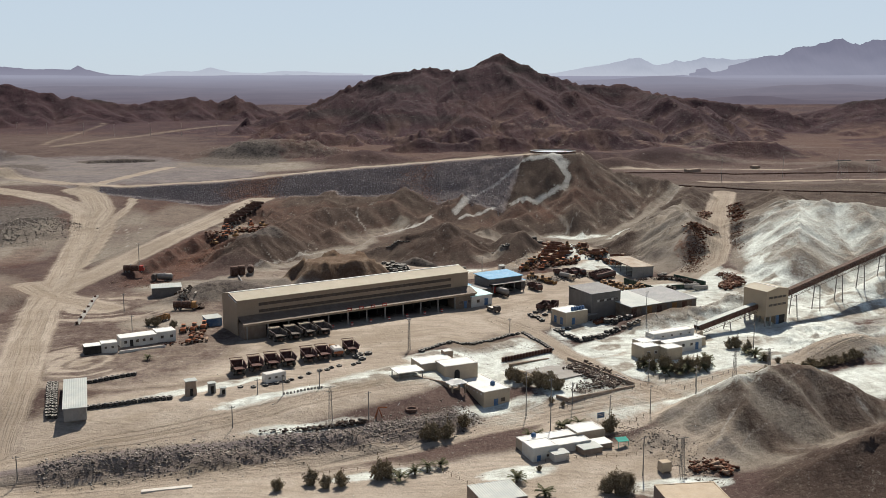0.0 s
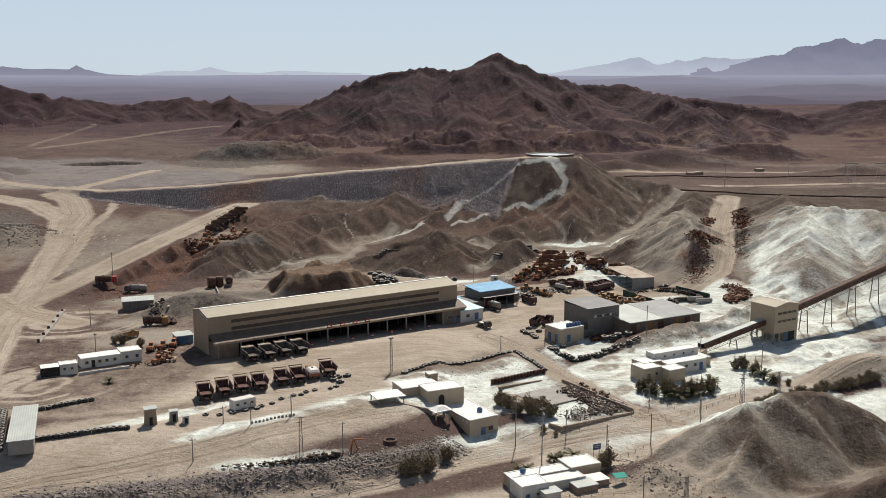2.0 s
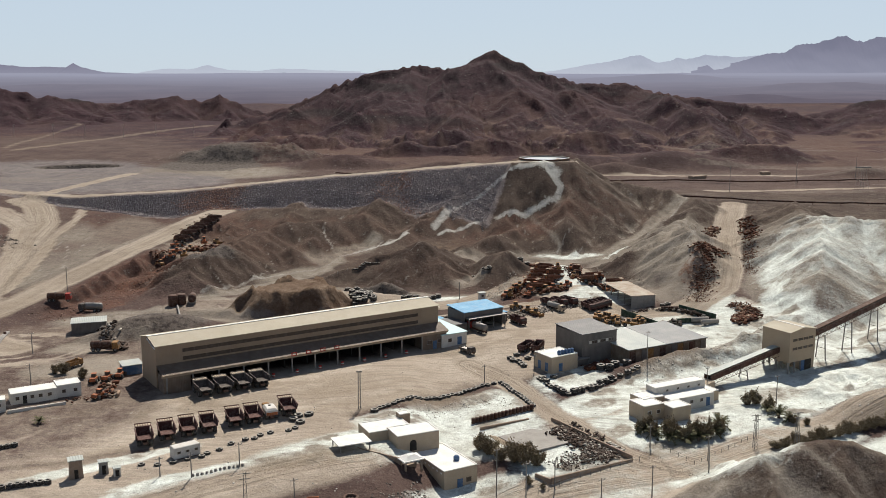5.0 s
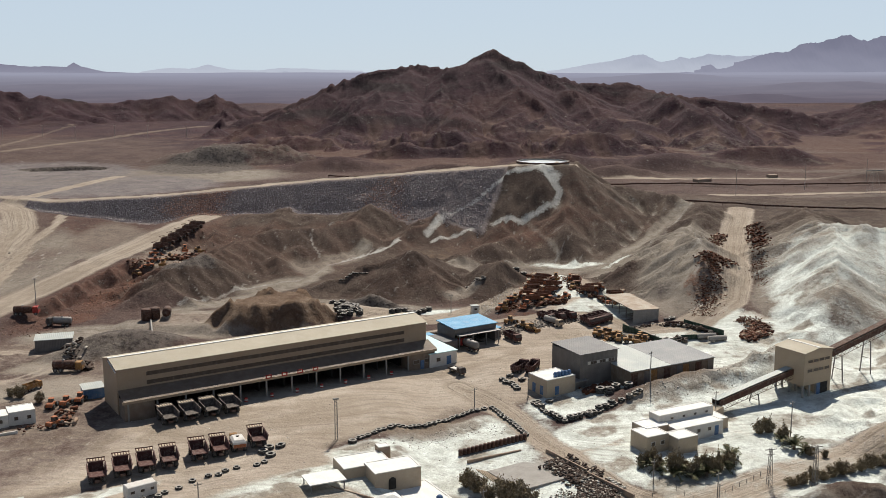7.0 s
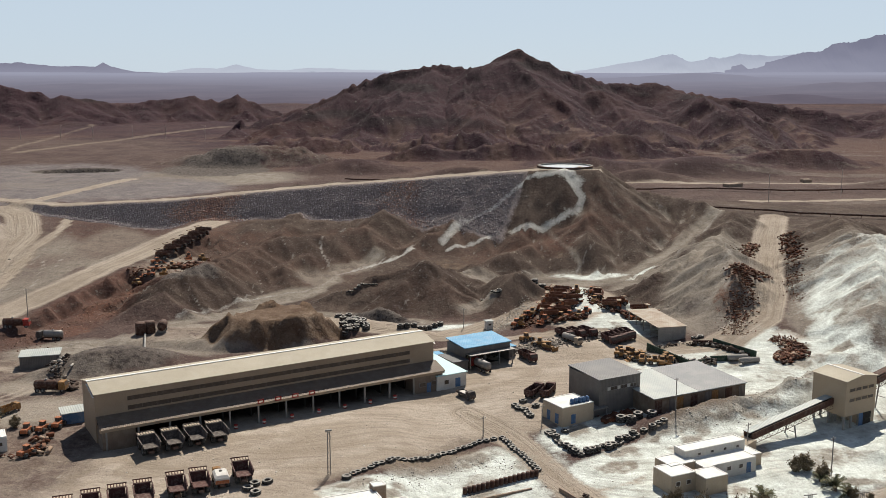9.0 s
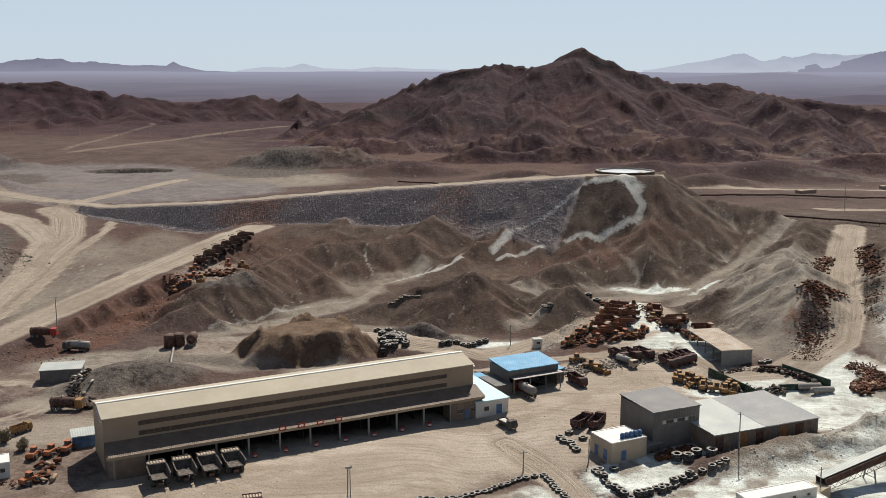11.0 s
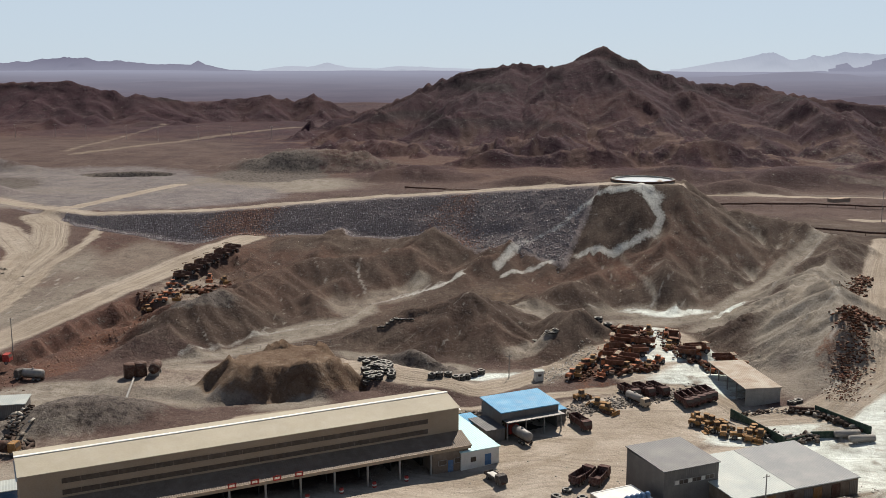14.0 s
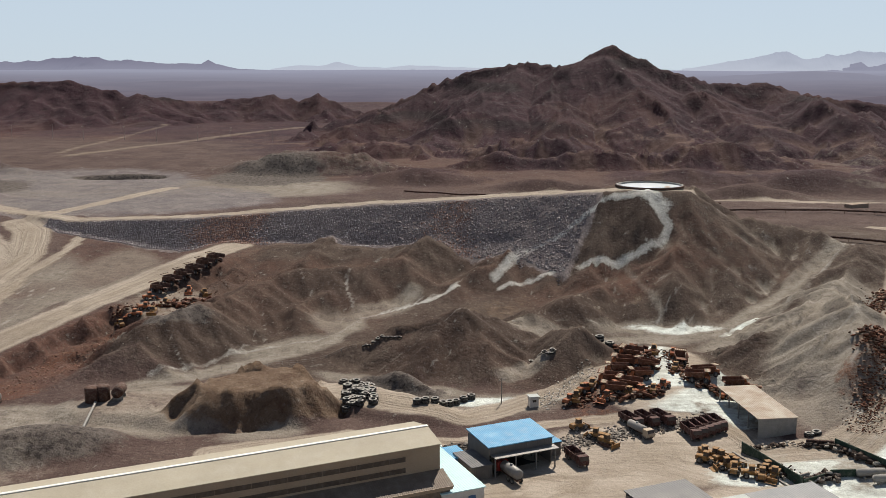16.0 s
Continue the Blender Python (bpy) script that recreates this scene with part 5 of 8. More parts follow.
# small office with blue doors
of = flat_house("site_office", 34.8, 298.2, 8.6, 7.2, 3.9, CREAM_WALL, "small cream office with a white flat roof and blue doors", z=-0.9)
for y in (2.0, 5.0):
    door(of, 0, y, 0, 1.2, 2.2, "left")
door(of, 3.0, 0, 0, 1.2, 2.1)
for k in range(5):
    part("water_tank", Solid().lathe([(0.01, 3.95), (0.5, 3.95), (0.52, 4.8), (0.3, 5.1), (0.01, 5.15)], 12, Matrix.Translation((3.6 + k * 1.05, 1.4, 0))), BLUE, of, "small blue roof tank")
lean = part("lean_to", Solid().box(10.6, 1.5, 2.0, 4.2, 3.6, 0.14).box(8.8, 0.2, -0.5, 0.15, 0.15, 2.5).box(12.5, 0.2, -0.5, 0.15, 0.15, 2.5).box(12.5, 2.9, -0.5, 0.15, 0.15, 2.5).box(8.8, 2.9, -0.5, 0.15, 0.15, 2.5), STEEL, of)
part("store", Solid().box(10.6, 1.9, -0.5, 3.4, 2.4, 2.4), GREY_WALL, of)

# transfer tower of the conveyor
tw = thing("transfer_tower", 95.4, 299.0, 32, "tall beige conveyor transfer tower with two window rows", "building", z=-1.4)
H = 10.9
part("wall", Solid().box(4.9, 4.4, 3.0, 9.8, 8.8, H - 3.0).box(7.6, 4.4, -1, 4.4, 8.6, 4.1), BEIGE, tw)
part("roof", gable(8.8, 9.8, H, 0.8, 0.12, 0.3), BEIGE_ROOF, tw).matrix_basis = Matrix.Translation((9.8, 0, 0)) @ Matrix.Rotation(radians(90), 4, "Z")
part("gable_end", Solid().add([(x, y, z) for y in (0.0, 8.8) for x, z in ((0, H), (9.8, H), (4.9, H + 0.8))], [(0, 1, 2), (5, 4, 3), (0, 3, 4, 1), (1, 4, 5, 2), (2, 5, 3, 0)]), BEIGE, tw)
part("ridge_cap", Solid().box(4.9, 4.4, H + 0.88, 0.5, 9.6, 0.1), RIDGE_WHITE, tw)
for z in (6.0, 8.3):
    for k in range(4):
        window(tw, 2.0 + k * 2.0, 0, z, 1.8, 0.9, frame=BEIGE)
door(tw, 7.4, 0.1, 0, 2.6, 3.0, leaf=DARK)
door(tw, 5.5, 0.1, 0, 1.2, 3.0)
for x in (0.4, 2.6, 5.0):
    for y in (0.4, 4.4, 8.4):
        part("column", Solid().box(x, y, -1, 0.4, 0.4, 4.2), CONCRETE, tw)

# conveyor galleries
def gallery(name, a, b, label, legs):
    ax, ay, az = a
    bx, by, bz = b
    run = math.hypot(bx - ax, by - ay)
    t = thing(name, ax, ay, math.degrees(math.atan2(by - ay, bx - ax)), label, "conveyor", z=0)
    m = Matrix.Translation((0, 0, az)) @ Matrix.Rotation(-math.atan2(bz - az, run), 4, "Y")
    L = math.hypot(run, bz - az)
    part("gallery", Solid().box(L / 2, 0, -0.2, L, 2.3, 0.3, m=m).box(L / 2, -1.1, 0.1, L, 0.12, 1.1, m=m).box(L / 2, 1.1, 0.1, L, 0.12, 1.1, m=m), RUST_DARK, t)
    part("belt", Solid().box(L / 2, 0, 0.25, L, 1.1, 0.12, m=m), RUBBER, t)
    part("cover", Solid().box(L / 2, 0.35, 1.2, L, 1.9, 0.1, m=m), PALE_ROOF if legs < 2 else RUST_DARK, t)
    tr = Solid()
    n = int(L / 1.6)
    for k in range(n):
        u, v = k * L / n, (k + 1) * L / n
        for y in (-1.05, 1.05):
            tr.tube(m @ Vector((u, y, -0.2)), m @ Vector(((u + v) / 2, y, -1.2)), 0.05, 4).tube(m @ Vector(((u + v) / 2, y, -1.2)), m @ Vector((v, y, -0.2)), 0.05, 4)
    for y in (-1.05, 1.05):
        tr.tube(m @ Vector((0, y, -1.2)), m @ Vector((L, y, -1.2)), 0.07, 4)
    part("truss", tr, RUST_DARK, t)
    for k in range(legs):
        u = run * (k + 0.6) / (legs + 0.2)
        zz = az + (bz - az) * u / run - 1.2
        wx, wy = ax + (bx - ax) * u / run, ay + (by - ay) * u / run
        g = ground_at(wx, wy) - 0.5
        p = Solid()
        for y in (-1, 1):
            p.tube((u, y * 1.6, g), (u, y * 0.95, zz), 0.16, 6)
        p.tube((u, -1.4, (g + zz) / 2), (u, 1.4, (g + zz) / 2), 0.08, 4)
        part("trestle", p, STEEL, t)
    return t


gallery("conveyor_gallery", (72.5, 289.5, 0.2), (94.0, 303.0, 4.0), "inclined conveyor with a white dusty cover rising to the tower", 1)
gallery("conveyor_gallery", (102.0, 306.5, 6.2), (150.0, 337.0, 17.0), "long rusty brown conveyor gallery on steel trestles", 5)
part("ramp", Solid().prism([(-9, -1.0), (0.5, -1.0), (0.5, 1.9), (-0.3, 1.9)], -1.7, 1.7), CREAM_WALL, thing("loading_ramp", 72.5, 289.0, 32, "wedge-shaped plastered ramp under the conveyor's tail", "ramp", z=-1.6))

# white house in the dust with a raised rear storey
ho = flat_house("white_house", 52.6, 266.5, 5.6, 5.5, 3.2, CREAM_WALL, "low white flat-roofed house of several wings among shrubs", z=-2.3, yaw=28)
annex(ho, 3.0, 4.0, 6.0, 5.0, 3.25, CREAM_WALL)
annex(ho, 5.6, -3.0, 5.2, 4.4, 2.9, CREAM_WALL)
annex(ho, 8.8, 1.5, 13.0, 4.6, 2.9, WHITE_WALL)
annex(ho, 8.0, 6.1, 15.0, 3.4, 4.6, WHITE_WALL)
annex(ho, 20.5, 3.4, 4.5, 5.0, 2.4, CREAM_WALL)
for k in range(4):
    window(ho, 11.5 + k * 3.2, 6.1, 3.3, 0.8, 0.7)
for k in range(3):
    window(ho, 12 + k * 3.0, 1.5, 1.2, 1.0, 1.0)
door(ho, 20.0, 1.5, 0.0, 1.1, 2.1)
for x in (1.5, 4.0):
    window(ho, x, 0, 1.1, 1.0, 1.0)

# hut above the near road, and the house behind it
sb = flat_house("plaster_hut", 7.9, 234.8, 7.6, 13.6, 4.5, CREAM_WALL, "cream plaster building with a white roof and blue door", z=-6.0, yaw=31)
door(sb, 3.6, 0, 0.3, 1.2, 2.1)
window(sb, 5.6, 0, 1.4, 1.1, 1.0, frame=WOOD)
for k in range(8):
    part("vent_block", Solid().box(-0.03, 1.2 + k * 1.55, 3.7, 0.1, 0.5, 0.3), WHITE_WALL, sb)
part("roof_tank", Solid().lathe([(0.01, 4.55), (0.6, 4.55), (0.62, 5.3), (0.3, 5.6), (0.01, 5.65)], 12, Matrix.Translation((5.2, 4.0, 0))), BLUE, sb, "blue water tank")
h2 = flat_house("walled_house", -1.6, 243.4, 9.2, 6.0, 3.6, CREAM_WALL, "cream flat-roofed house with an arched door and courtyard wing", z=-1.2, yaw=25)
annex(h2, -4.2, 5.2, 9.5, 6.5, 3.3, CREAM_WALL)
annex(h2, 4.8, 10.6, 2.4, 2.2, 4.2, MUD_WALL)
# flat near-black sheet on the wall: the doorway's shade as colour
part("door", Solid().add([(3.4 + 0.75 * math.cos(a), -0.06, 0.2 + (1.6 + 0.75 * math.sin(a) if a > 0 else 0)) for a in (0.0001, 0.6, 1.2, 1.57, 1.94, 2.54, 3.1415)] + [(2.65, -0.06, 0.2), (4.15, -0.06, 0.2)], [tuple(range(9))]), DARK, h2, "arched doorway as a flat near-black sheet with its shade in the colour")
part("carport_roof", Solid().box(-8.5, 4.0, 2.9, 7.0, 5.4, 0.18), WHITE_ROOF, h2)
for x, y in ((-11.6, 1.6), (-5.4, 1.6), (-11.6, 6.4), (-5.4, 6.4)):
    part("post", Solid().box(x, y, -0.8, 0.2, 0.2, 3.75), STEEL, h2)
solo("courtyard_wall", Solid().box(0, 0, -1, 11, 0.35, 2.4, edge=0.05).box(-5.3, 2.2, -1, 0.35, 4.4, 2.2), MUD_WALL, -5.2, 240.6, -32, "low mud courtyard wall", "wall", z=-1.2)
pv = thing("pavilion", 1.2, 238.2, 31, "small open pavilion with a pale hipped roof", "pavilion")
part("roof", Solid().box(0, 0, 2.1, 4.6, 3.6, 0.2).box(0, 0, 2.3, 4.0, 3.0, 0.7, taper=0.35), WHITE_ROOF, pv)
for x in (-1.8, 1.8):
    for y in (-1.3, 1.3):
        part("post", Solid().box(x, y, -0.5, 0.35, 0.35, 2.65), MUD_WALL, pv)
part("bench", Solid().box(0, 0.9, -0.3, 3.0, 0.6, 0.8), MUD_WALL, pv)

# house by the near road
nh = flat_house("roadside_house", 17.4, 203.4, 6.0, 5.0, 3.3, WHITE_WALL, "whitewashed roadside house with patched sheds and a parapet", z=-7.0, yaw=24)
annex(nh, 0.4, 5.0, 14.0, 3.6, 2.9, CREAM_WALL)
annex(nh, 13.6, 4.6, 7.0, 5.4, 3.3, CREAM_WALL)
annex(nh, 6.0, 1.2, 9.0, 4.4, 2.6, WHITE_WALL)
sh = part("shed", Solid().box(5.6, -1.2, -0.4, 3.4, 2.6, 2.6), WHITE_WALL, nh)
part("roof", Solid().box(5.6, -1.2, 2.22, 3.9, 3.0, 0.15), PALE_ROOF, sh)
sh = part("shed", Solid().box(13.5, -0.4, -0.4, 4.6, 3.6, 2.5), MUD_WALL, nh, "brown mud shed")
part("roof", Solid().box(13.5, -0.4, 2.12, 4.9, 3.9, 0.14), PALE_ROOF, sh)
sh = part("shed", Solid().box(17.6, 1.2, -0.4, 3.6, 3.4, 2.4), MUD_WALL, nh)
part("roof", Solid().box(17.6, 1.2, 2.02, 3.9, 3.7, 0.14), WHITE_ROOF, sh)
window(nh, 3.6, 0, 1.0, 0.8, 0.8)
door(nh, 1.4, 0, -0.2, 0.9, 1.9)
part("roof_tank", Solid().lathe([(0.01, 3.3), (0.55, 3.3), (0.57, 4.0), (0.3, 4.25), (0.01, 4.3)], 12, Matrix.Translation((3.6, 6.4, 0))), BLUE, nh, "blue water tank")
solo("teal_awning", Solid().add([(-2, -1.2, 1.9), (2, -1.3, 1.7), (2.3, 1.2, 2.2), (-1.8, 1.2, 2.4), (-2, -1.2, 1.8), (2, -1.3, 1.6), (2.3, 1.2, 2.1), (-1.8, 1.2, 2.3)],
     [(0, 1, 2, 3), (7, 6, 5, 4), (0, 4, 5, 1), (1, 5, 6, 2), (2, 6, 7, 3), (3, 7, 4, 0)]).tube((-1.8, -1, -0.5), (-1.8, -1, 1.9), 0.06, 5).tube((1.9, -1, -0.5), (1.9, -1, 1.7), 0.06, 5).tube((2, 1, -0.5), (2, 1, 2.1), 0.06, 5), TEAL, 37.5, 211.5, 24,
     "teal tarpaulin awning on thin posts", "awning").scale = (0.7, 0.7, 0.8)
solo("storage_cabin", Solid().box(0, 0, 0.25, 2.2, 1.9, 2.0, edge=0.08).box(-0.8, 0, 0, 0.3, 1.6, 0.3).box(0.8, 0, 0, 0.3, 1.6, 0.3), CREAM_WALL, 44.2, 198.4, 20, "small cream storage cabin on skids", "cabin")
flat_house("flat_roofed_building", 6.0, 176.5, 9, 8.5, 3.2, MUD_WALL, "low building with a dusty pale roof", z=-7.0, yaw=20, parapet=0.1, roof=PALE_ROOF, category="building")
flat_house("flat_roofed_building", 40.2, 176.0, 12, 8.0, 3.6, MUD_WALL, "low brown building with a dusty flat roof", z=-7.0, yaw=8, parapet=0.15, roof=CREAM_WALL, category="building")

# huts and sheds at the yard's far end
lh = flat_house("white_hut_row", -91.2, 269.0, 10.0, 4.6, 2.7, WHITE_WALL, "long whitewashed hut with a pale roof and small windows", z=0, parapet=0.08, yaw=30)
annex(lh, 10.1, 0.6, 5.4, 4.8, 2.9, WHITE_WALL)
for x in (1.4, 4.6, 6.4, 8.4, 11.6, 14.2):
    window(lh, x, 0.6 if x > 10 else 0, 1.0, 0.9, 1.0)
door(lh, 3.0, 0, 0, 0.9, 2.0, leaf=DARK)
solo("low_wall", Solid().box(0, 0, -0.5, 12.5, 0.4, 1.0, edge=0.05).box(0, 0.6, -0.5, 12.3, 0.8, 0.75), WHITE_WALL, -84.8, 267.8, 30, "low whitewashed kerb wall before the hut", "wall")
# closed block; near-black walls stand in for a shaded open front
wh = flat_house("open_white_hut", -98.6, 261.6, 4.4, 3.6, 2.3, DARK, "small white-roofed hut, its open front's shade put into near-black walls", z=0, parapet=0.05, yaw=26)
annex(wh, 4.5, 0.4, 4.2, 3.4, 2.5, WHITE_WALL)
window(wh, 5.6, 0.4, 1.0, 0.7, 0.8)
window(wh, 7.4, 0.4, 1.0, 0.7, 0.8)
sheet_block("grey_store", -101.2, 333.0, 9.6, 6.0, 2.9, GREY_WALL, PALE_ROOF, "dark grey store shed with a pale roof", 0.2, z=0, yaw=18)
bc = sheet_block("blue_container_shed", -72.8, 291.8, 4.6, 4.2, 2.5, BLUE, PALE_ROOF, "blue sheet-metal shed with a pale roof", 0.2, z=0, yaw=30)
door(bc, 2.3, 0, 0, 1.2, 2.0, leaf=BLUE)
sheet_block("long_roofed_store", -85.6, 212.6, 4.8, 22.5, 1.7, CONCRETE, PALE_ROOF, "low store with a long pale sheet roof", 0.1, z=0, yaw=20)
# open-fronted sheet shed at the scrap yard
osd = thing("open_scrap_shed", 66.2, 362.0, 15, "open-sided shed with a stained pale roof", "shed", z=1.0)
part("wall", Solid().box(4.1, 0.1, -1, 8.2, 0.2, 4.7).box(8.1, 10.6, -1, 0.2, 20.8, 4.7), CONCRETE, osd)
part("roof", Solid().box(4.1, 10.7, 3.7, 8.8, 21.8, 0.2), surface("stained_pale_roof", (0.4, 0.35, 0.285), (0.27, 0.19, 0.135), dusty=0.4, patch=4, ribs=0.5), osd)
for y in (0.4, 5.5, 10.6, 15.8, 20.9):
    part("post", Solid().box(0.2, y, -1, 0.25, 0.25, 4.7), STEEL, osd)
# round settling tank on the dump's crest
tk = thing("settling_tank", 51.5, 512.0, 0, "round settling tank with a dark rim and pale slurry", "tank", z=32.9)
part("wall", Solid().lathe([(11.2, -4), (11.2, 2.6), (11.5, 2.6), (11.5, 2.9), (10.8, 2.9), (10.8, 1.0)], 64), CONCRETE, tk)
part("rim", Solid().lathe([(11.55, 2.3), (11.75, 2.3), (11.75, 3.05), (11.55, 3.05)], 64), RUST_DARK, tk, "dark rusty rim walkway")
part("slurry", Solid().lathe([(0.01, 2.35), (10.85, 2.3)], 64), WATER, tk)

# ---- machines ----
MESHES = {}


def shared(key, make, material):
    if key not in MESHES:
        MESHES[key] = make().mesh(key[0], material)
    return MESHES[key]


def child(name, mesh, parent, m, label=""):
    ob = new(name, mesh)
    ob.parent = parent
    ob.matrix_basis = m
    return tagged(ob, label)


def tyre_solid(r, w, n=14):
    h = w / 2
    return Solid().lathe([(r * 0.5, -h * 0.85), (r * 0.86, -h), (r, -h * 0.62), (r, h * 0.62), (r * 0.86, h), (r * 0.5, h * 0.85), (r * 0.47, 0), (r * 0.5, -h * 0.85)], n)


def wheel(parent, x, y, r, w):
    m = Matrix.Translation((x, y, r)) @ Matrix.Rotation(radians(90), 4, "X")
    ob = child("wheel", shared(("wheel", r, w), lambda: tyre_solid(r, w), RUBBER), parent, m)
    child("rim", shared(("rim", r, w), lambda: Solid().lathe([(0.01, -w * 0.3), (r * 0.5, -w * 0.42), (r * 0.5, w * 0.42), (0.01, w * 0.3)], 12), STEEL), ob, Matrix())
    return ob


def haul_truck(name, x, y, yaw, bed, label, group="", cab=None, load=None, z=None):
    """Rigid dump truck, nose towards +x: open steel body with a ribbed canopy over the cab."""
    t = thing(name, x, y, yaw, label, "dump truck", group, z=z)
    part("chassis", Solid().box(0, 0, 0.75, 7.4, 1.1, 0.6, edge=0.06).box(3.2, 0, 0.6, 0.9, 3.4, 0.7, edge=0.08), RUST_DARK, t)
    part("cab", Solid().prism([(2.0, 1.3), (3.3, 1.3), (3.3, 2.2), (2.95, 3.0), (2.0, 3.0)], 0.2, 1.65), cab or bed, t)
    part("hood", Solid().box(2.8, -0.85, 1.2, 1.6, 1.5, 1.0, edge=0.12), cab or bed, t)
    part("windscreen", Solid().add([(3.32, 0.3, 2.25), (3.32, 1.55, 2.25), (3.02, 1.55, 2.95), (3.02, 0.3, 2.95)], [(0, 1, 2, 3)]), GLASS_DARK, t)
    b = Solid()
    # floor, sides, headboard and canopy, each a thick plate
    b.prism([(-4.1, 2.1), (-3.7, 2.0), (1.6, 1.45), (2.0, 3.45), (1.85, 3.45), (1.45, 1.65), (-4.1, 2.3)], -1.55, 1.55)
    for s in (-1, 1):
        b.add([(-4.2, s * 1.5, 2.1), (1.6, s * 1.5, 1.45), (1.95, s * 1.85, 3.4), (-3.9, s * 1.95, 3.2), (-4.2, s * 1.62, 2.1), (1.6, s * 1.62, 1.45), (1.95, s * 1.97, 3.4), (-3.9, s * 2.07, 3.2)],
              [(0, 1, 2, 3), (7, 6, 5, 4), (0, 4, 5, 1), (1, 5, 6, 2), (2, 6, 7, 3), (3, 7, 4, 0)])
        for k in range(4):
            b.box(-3.2 + k * 1.35, s * 1.86, 1.9, 0.2, 0.2, 1.25)
        b.box(-1.0, s * 2.0, 3.15, 5.8, 0.2, 0.22)
    ob = part("bed", b, bed, t)
    part("canopy", Solid().prism([(1.8, 3.4), (3.6, 3.62), (3.6, 3.74), (1.8, 3.55)], -1.9, 1.9).box(3.6, 0, 3.6, 0.14, 3.9, 0.3), bed, ob)
    # cream bars over the canopy: sunlit slots put into the colour
    for k in range(6):
        part("canopy_slot", Solid().box(2.75, -1.5 + k * 0.6, 3.66, 1.5, 0.34, 0.06), CREAM_WALL, ob, "cream canopy slot with its sunlight in the colour")
    if load:
        part("load", Solid().box(-1.2, 0, 1.95, 4.6, 2.8, 0.35, taper=0.9), load, t)
    for s in (-1, 1):
        wheel(t, 2.3, s * 1.55, 0.85, 0.55)
        wheel(t, -1.9, s * 1.35, 0.85, 0.95)
    return t


def tank_lorry(name, x, y, yaw, tank, cab, label, group="", z=None):
    t = thing(name, x, y, yaw, label, "tanker lorry", group, z=z)
    part("chassis", Solid().box(0, 0, 0.6, 7.6, 0.9, 0.35), RUST_DARK, t)
    m = Matrix.Translation((-1.0, 0, 1.9)) @ Matrix.Rotation(radians(90), 4, "Y")
    part("tank", Solid().lathe([(0.01, -2.8), (0.7, -2.75), (1.0, -2.55), (1.05, 0), (1.0, 2.55), (0.7, 2.75), (0.01, 2.8)], 18, m), tank, t)
    part("hatch", Solid().lathe([(0.3, 2.9), (0.3, 3.15), (0.01, 3.2)], 10, Matrix.Translation((-1.0, 0, 0))), STEEL, t)
    part("cab", Solid().prism([(2.1, 0.7), (3.8, 0.7), (3.8, 1.7), (3.5, 2.6), (2.1, 2.6)], -1.15, 1.15), cab, t)
    part("windscreen", Solid().add([(3.83, -1.0, 1.75), (3.83, 1.0, 1.75), (3.56, 1.0, 2.5), (3.56, -1.0, 2.5)], [(0, 1, 2, 3)]), GLASS_DARK, t)
    for s in (-1, 1):
        for wx in (2.9, -1.6, -2.9):
            wheel(t, wx, s * 0.98, 0.52, 0.35)
    return t


def tipper(name, x, y, yaw, bed, cab, label, group="", z=None):
    """Road tipper with a long open box."""
    t = thing(name, x, y, yaw, label, "tipper truck", group, z=z)
    part("chassis", Solid().box(0, 0, 0.65, 8.0, 0.9, 0.35), RUST_DARK, t)
    b = Solid().box(-1.0, 0, 1.05, 5.8, 2.4, 0.15)
    for s in (-1, 1):
        b.box(-1.0, s * 1.2, 1.05, 5.8, 0.12, 1.5)
        for k in range(6):
            b.box(-3.6 + k * 1.05, s * 1.3, 1.1, 0.12, 0.12, 1.35)
    b.box(-3.9, 0, 1.05, 0.12, 2.4, 1.45).box(1.9, 0, 1.05, 0.14, 2.4, 1.9)
    part("bed", b, bed, t)
    part("cab", Solid().prism([(2.2, 0.7), (4.0, 0.7), (4.0, 1.7), (3.75, 2.7), (2.2, 2.7)], -1.2, 1.2), cab, t)
    part("windscreen", Solid().add([(4.03, -1.05, 1.75), (4.03, 1.05, 1.75), (3.81, 1.05, 2.6), (3.81, -1.05, 2.6)], [(0, 1, 2, 3)]), GLASS_DARK, t)
    for s in (-1, 1):
        for wx in (3.1, -1.6, -2.9):
            wheel(t, wx, s * 1.02, 0.55, 0.38)
    return t


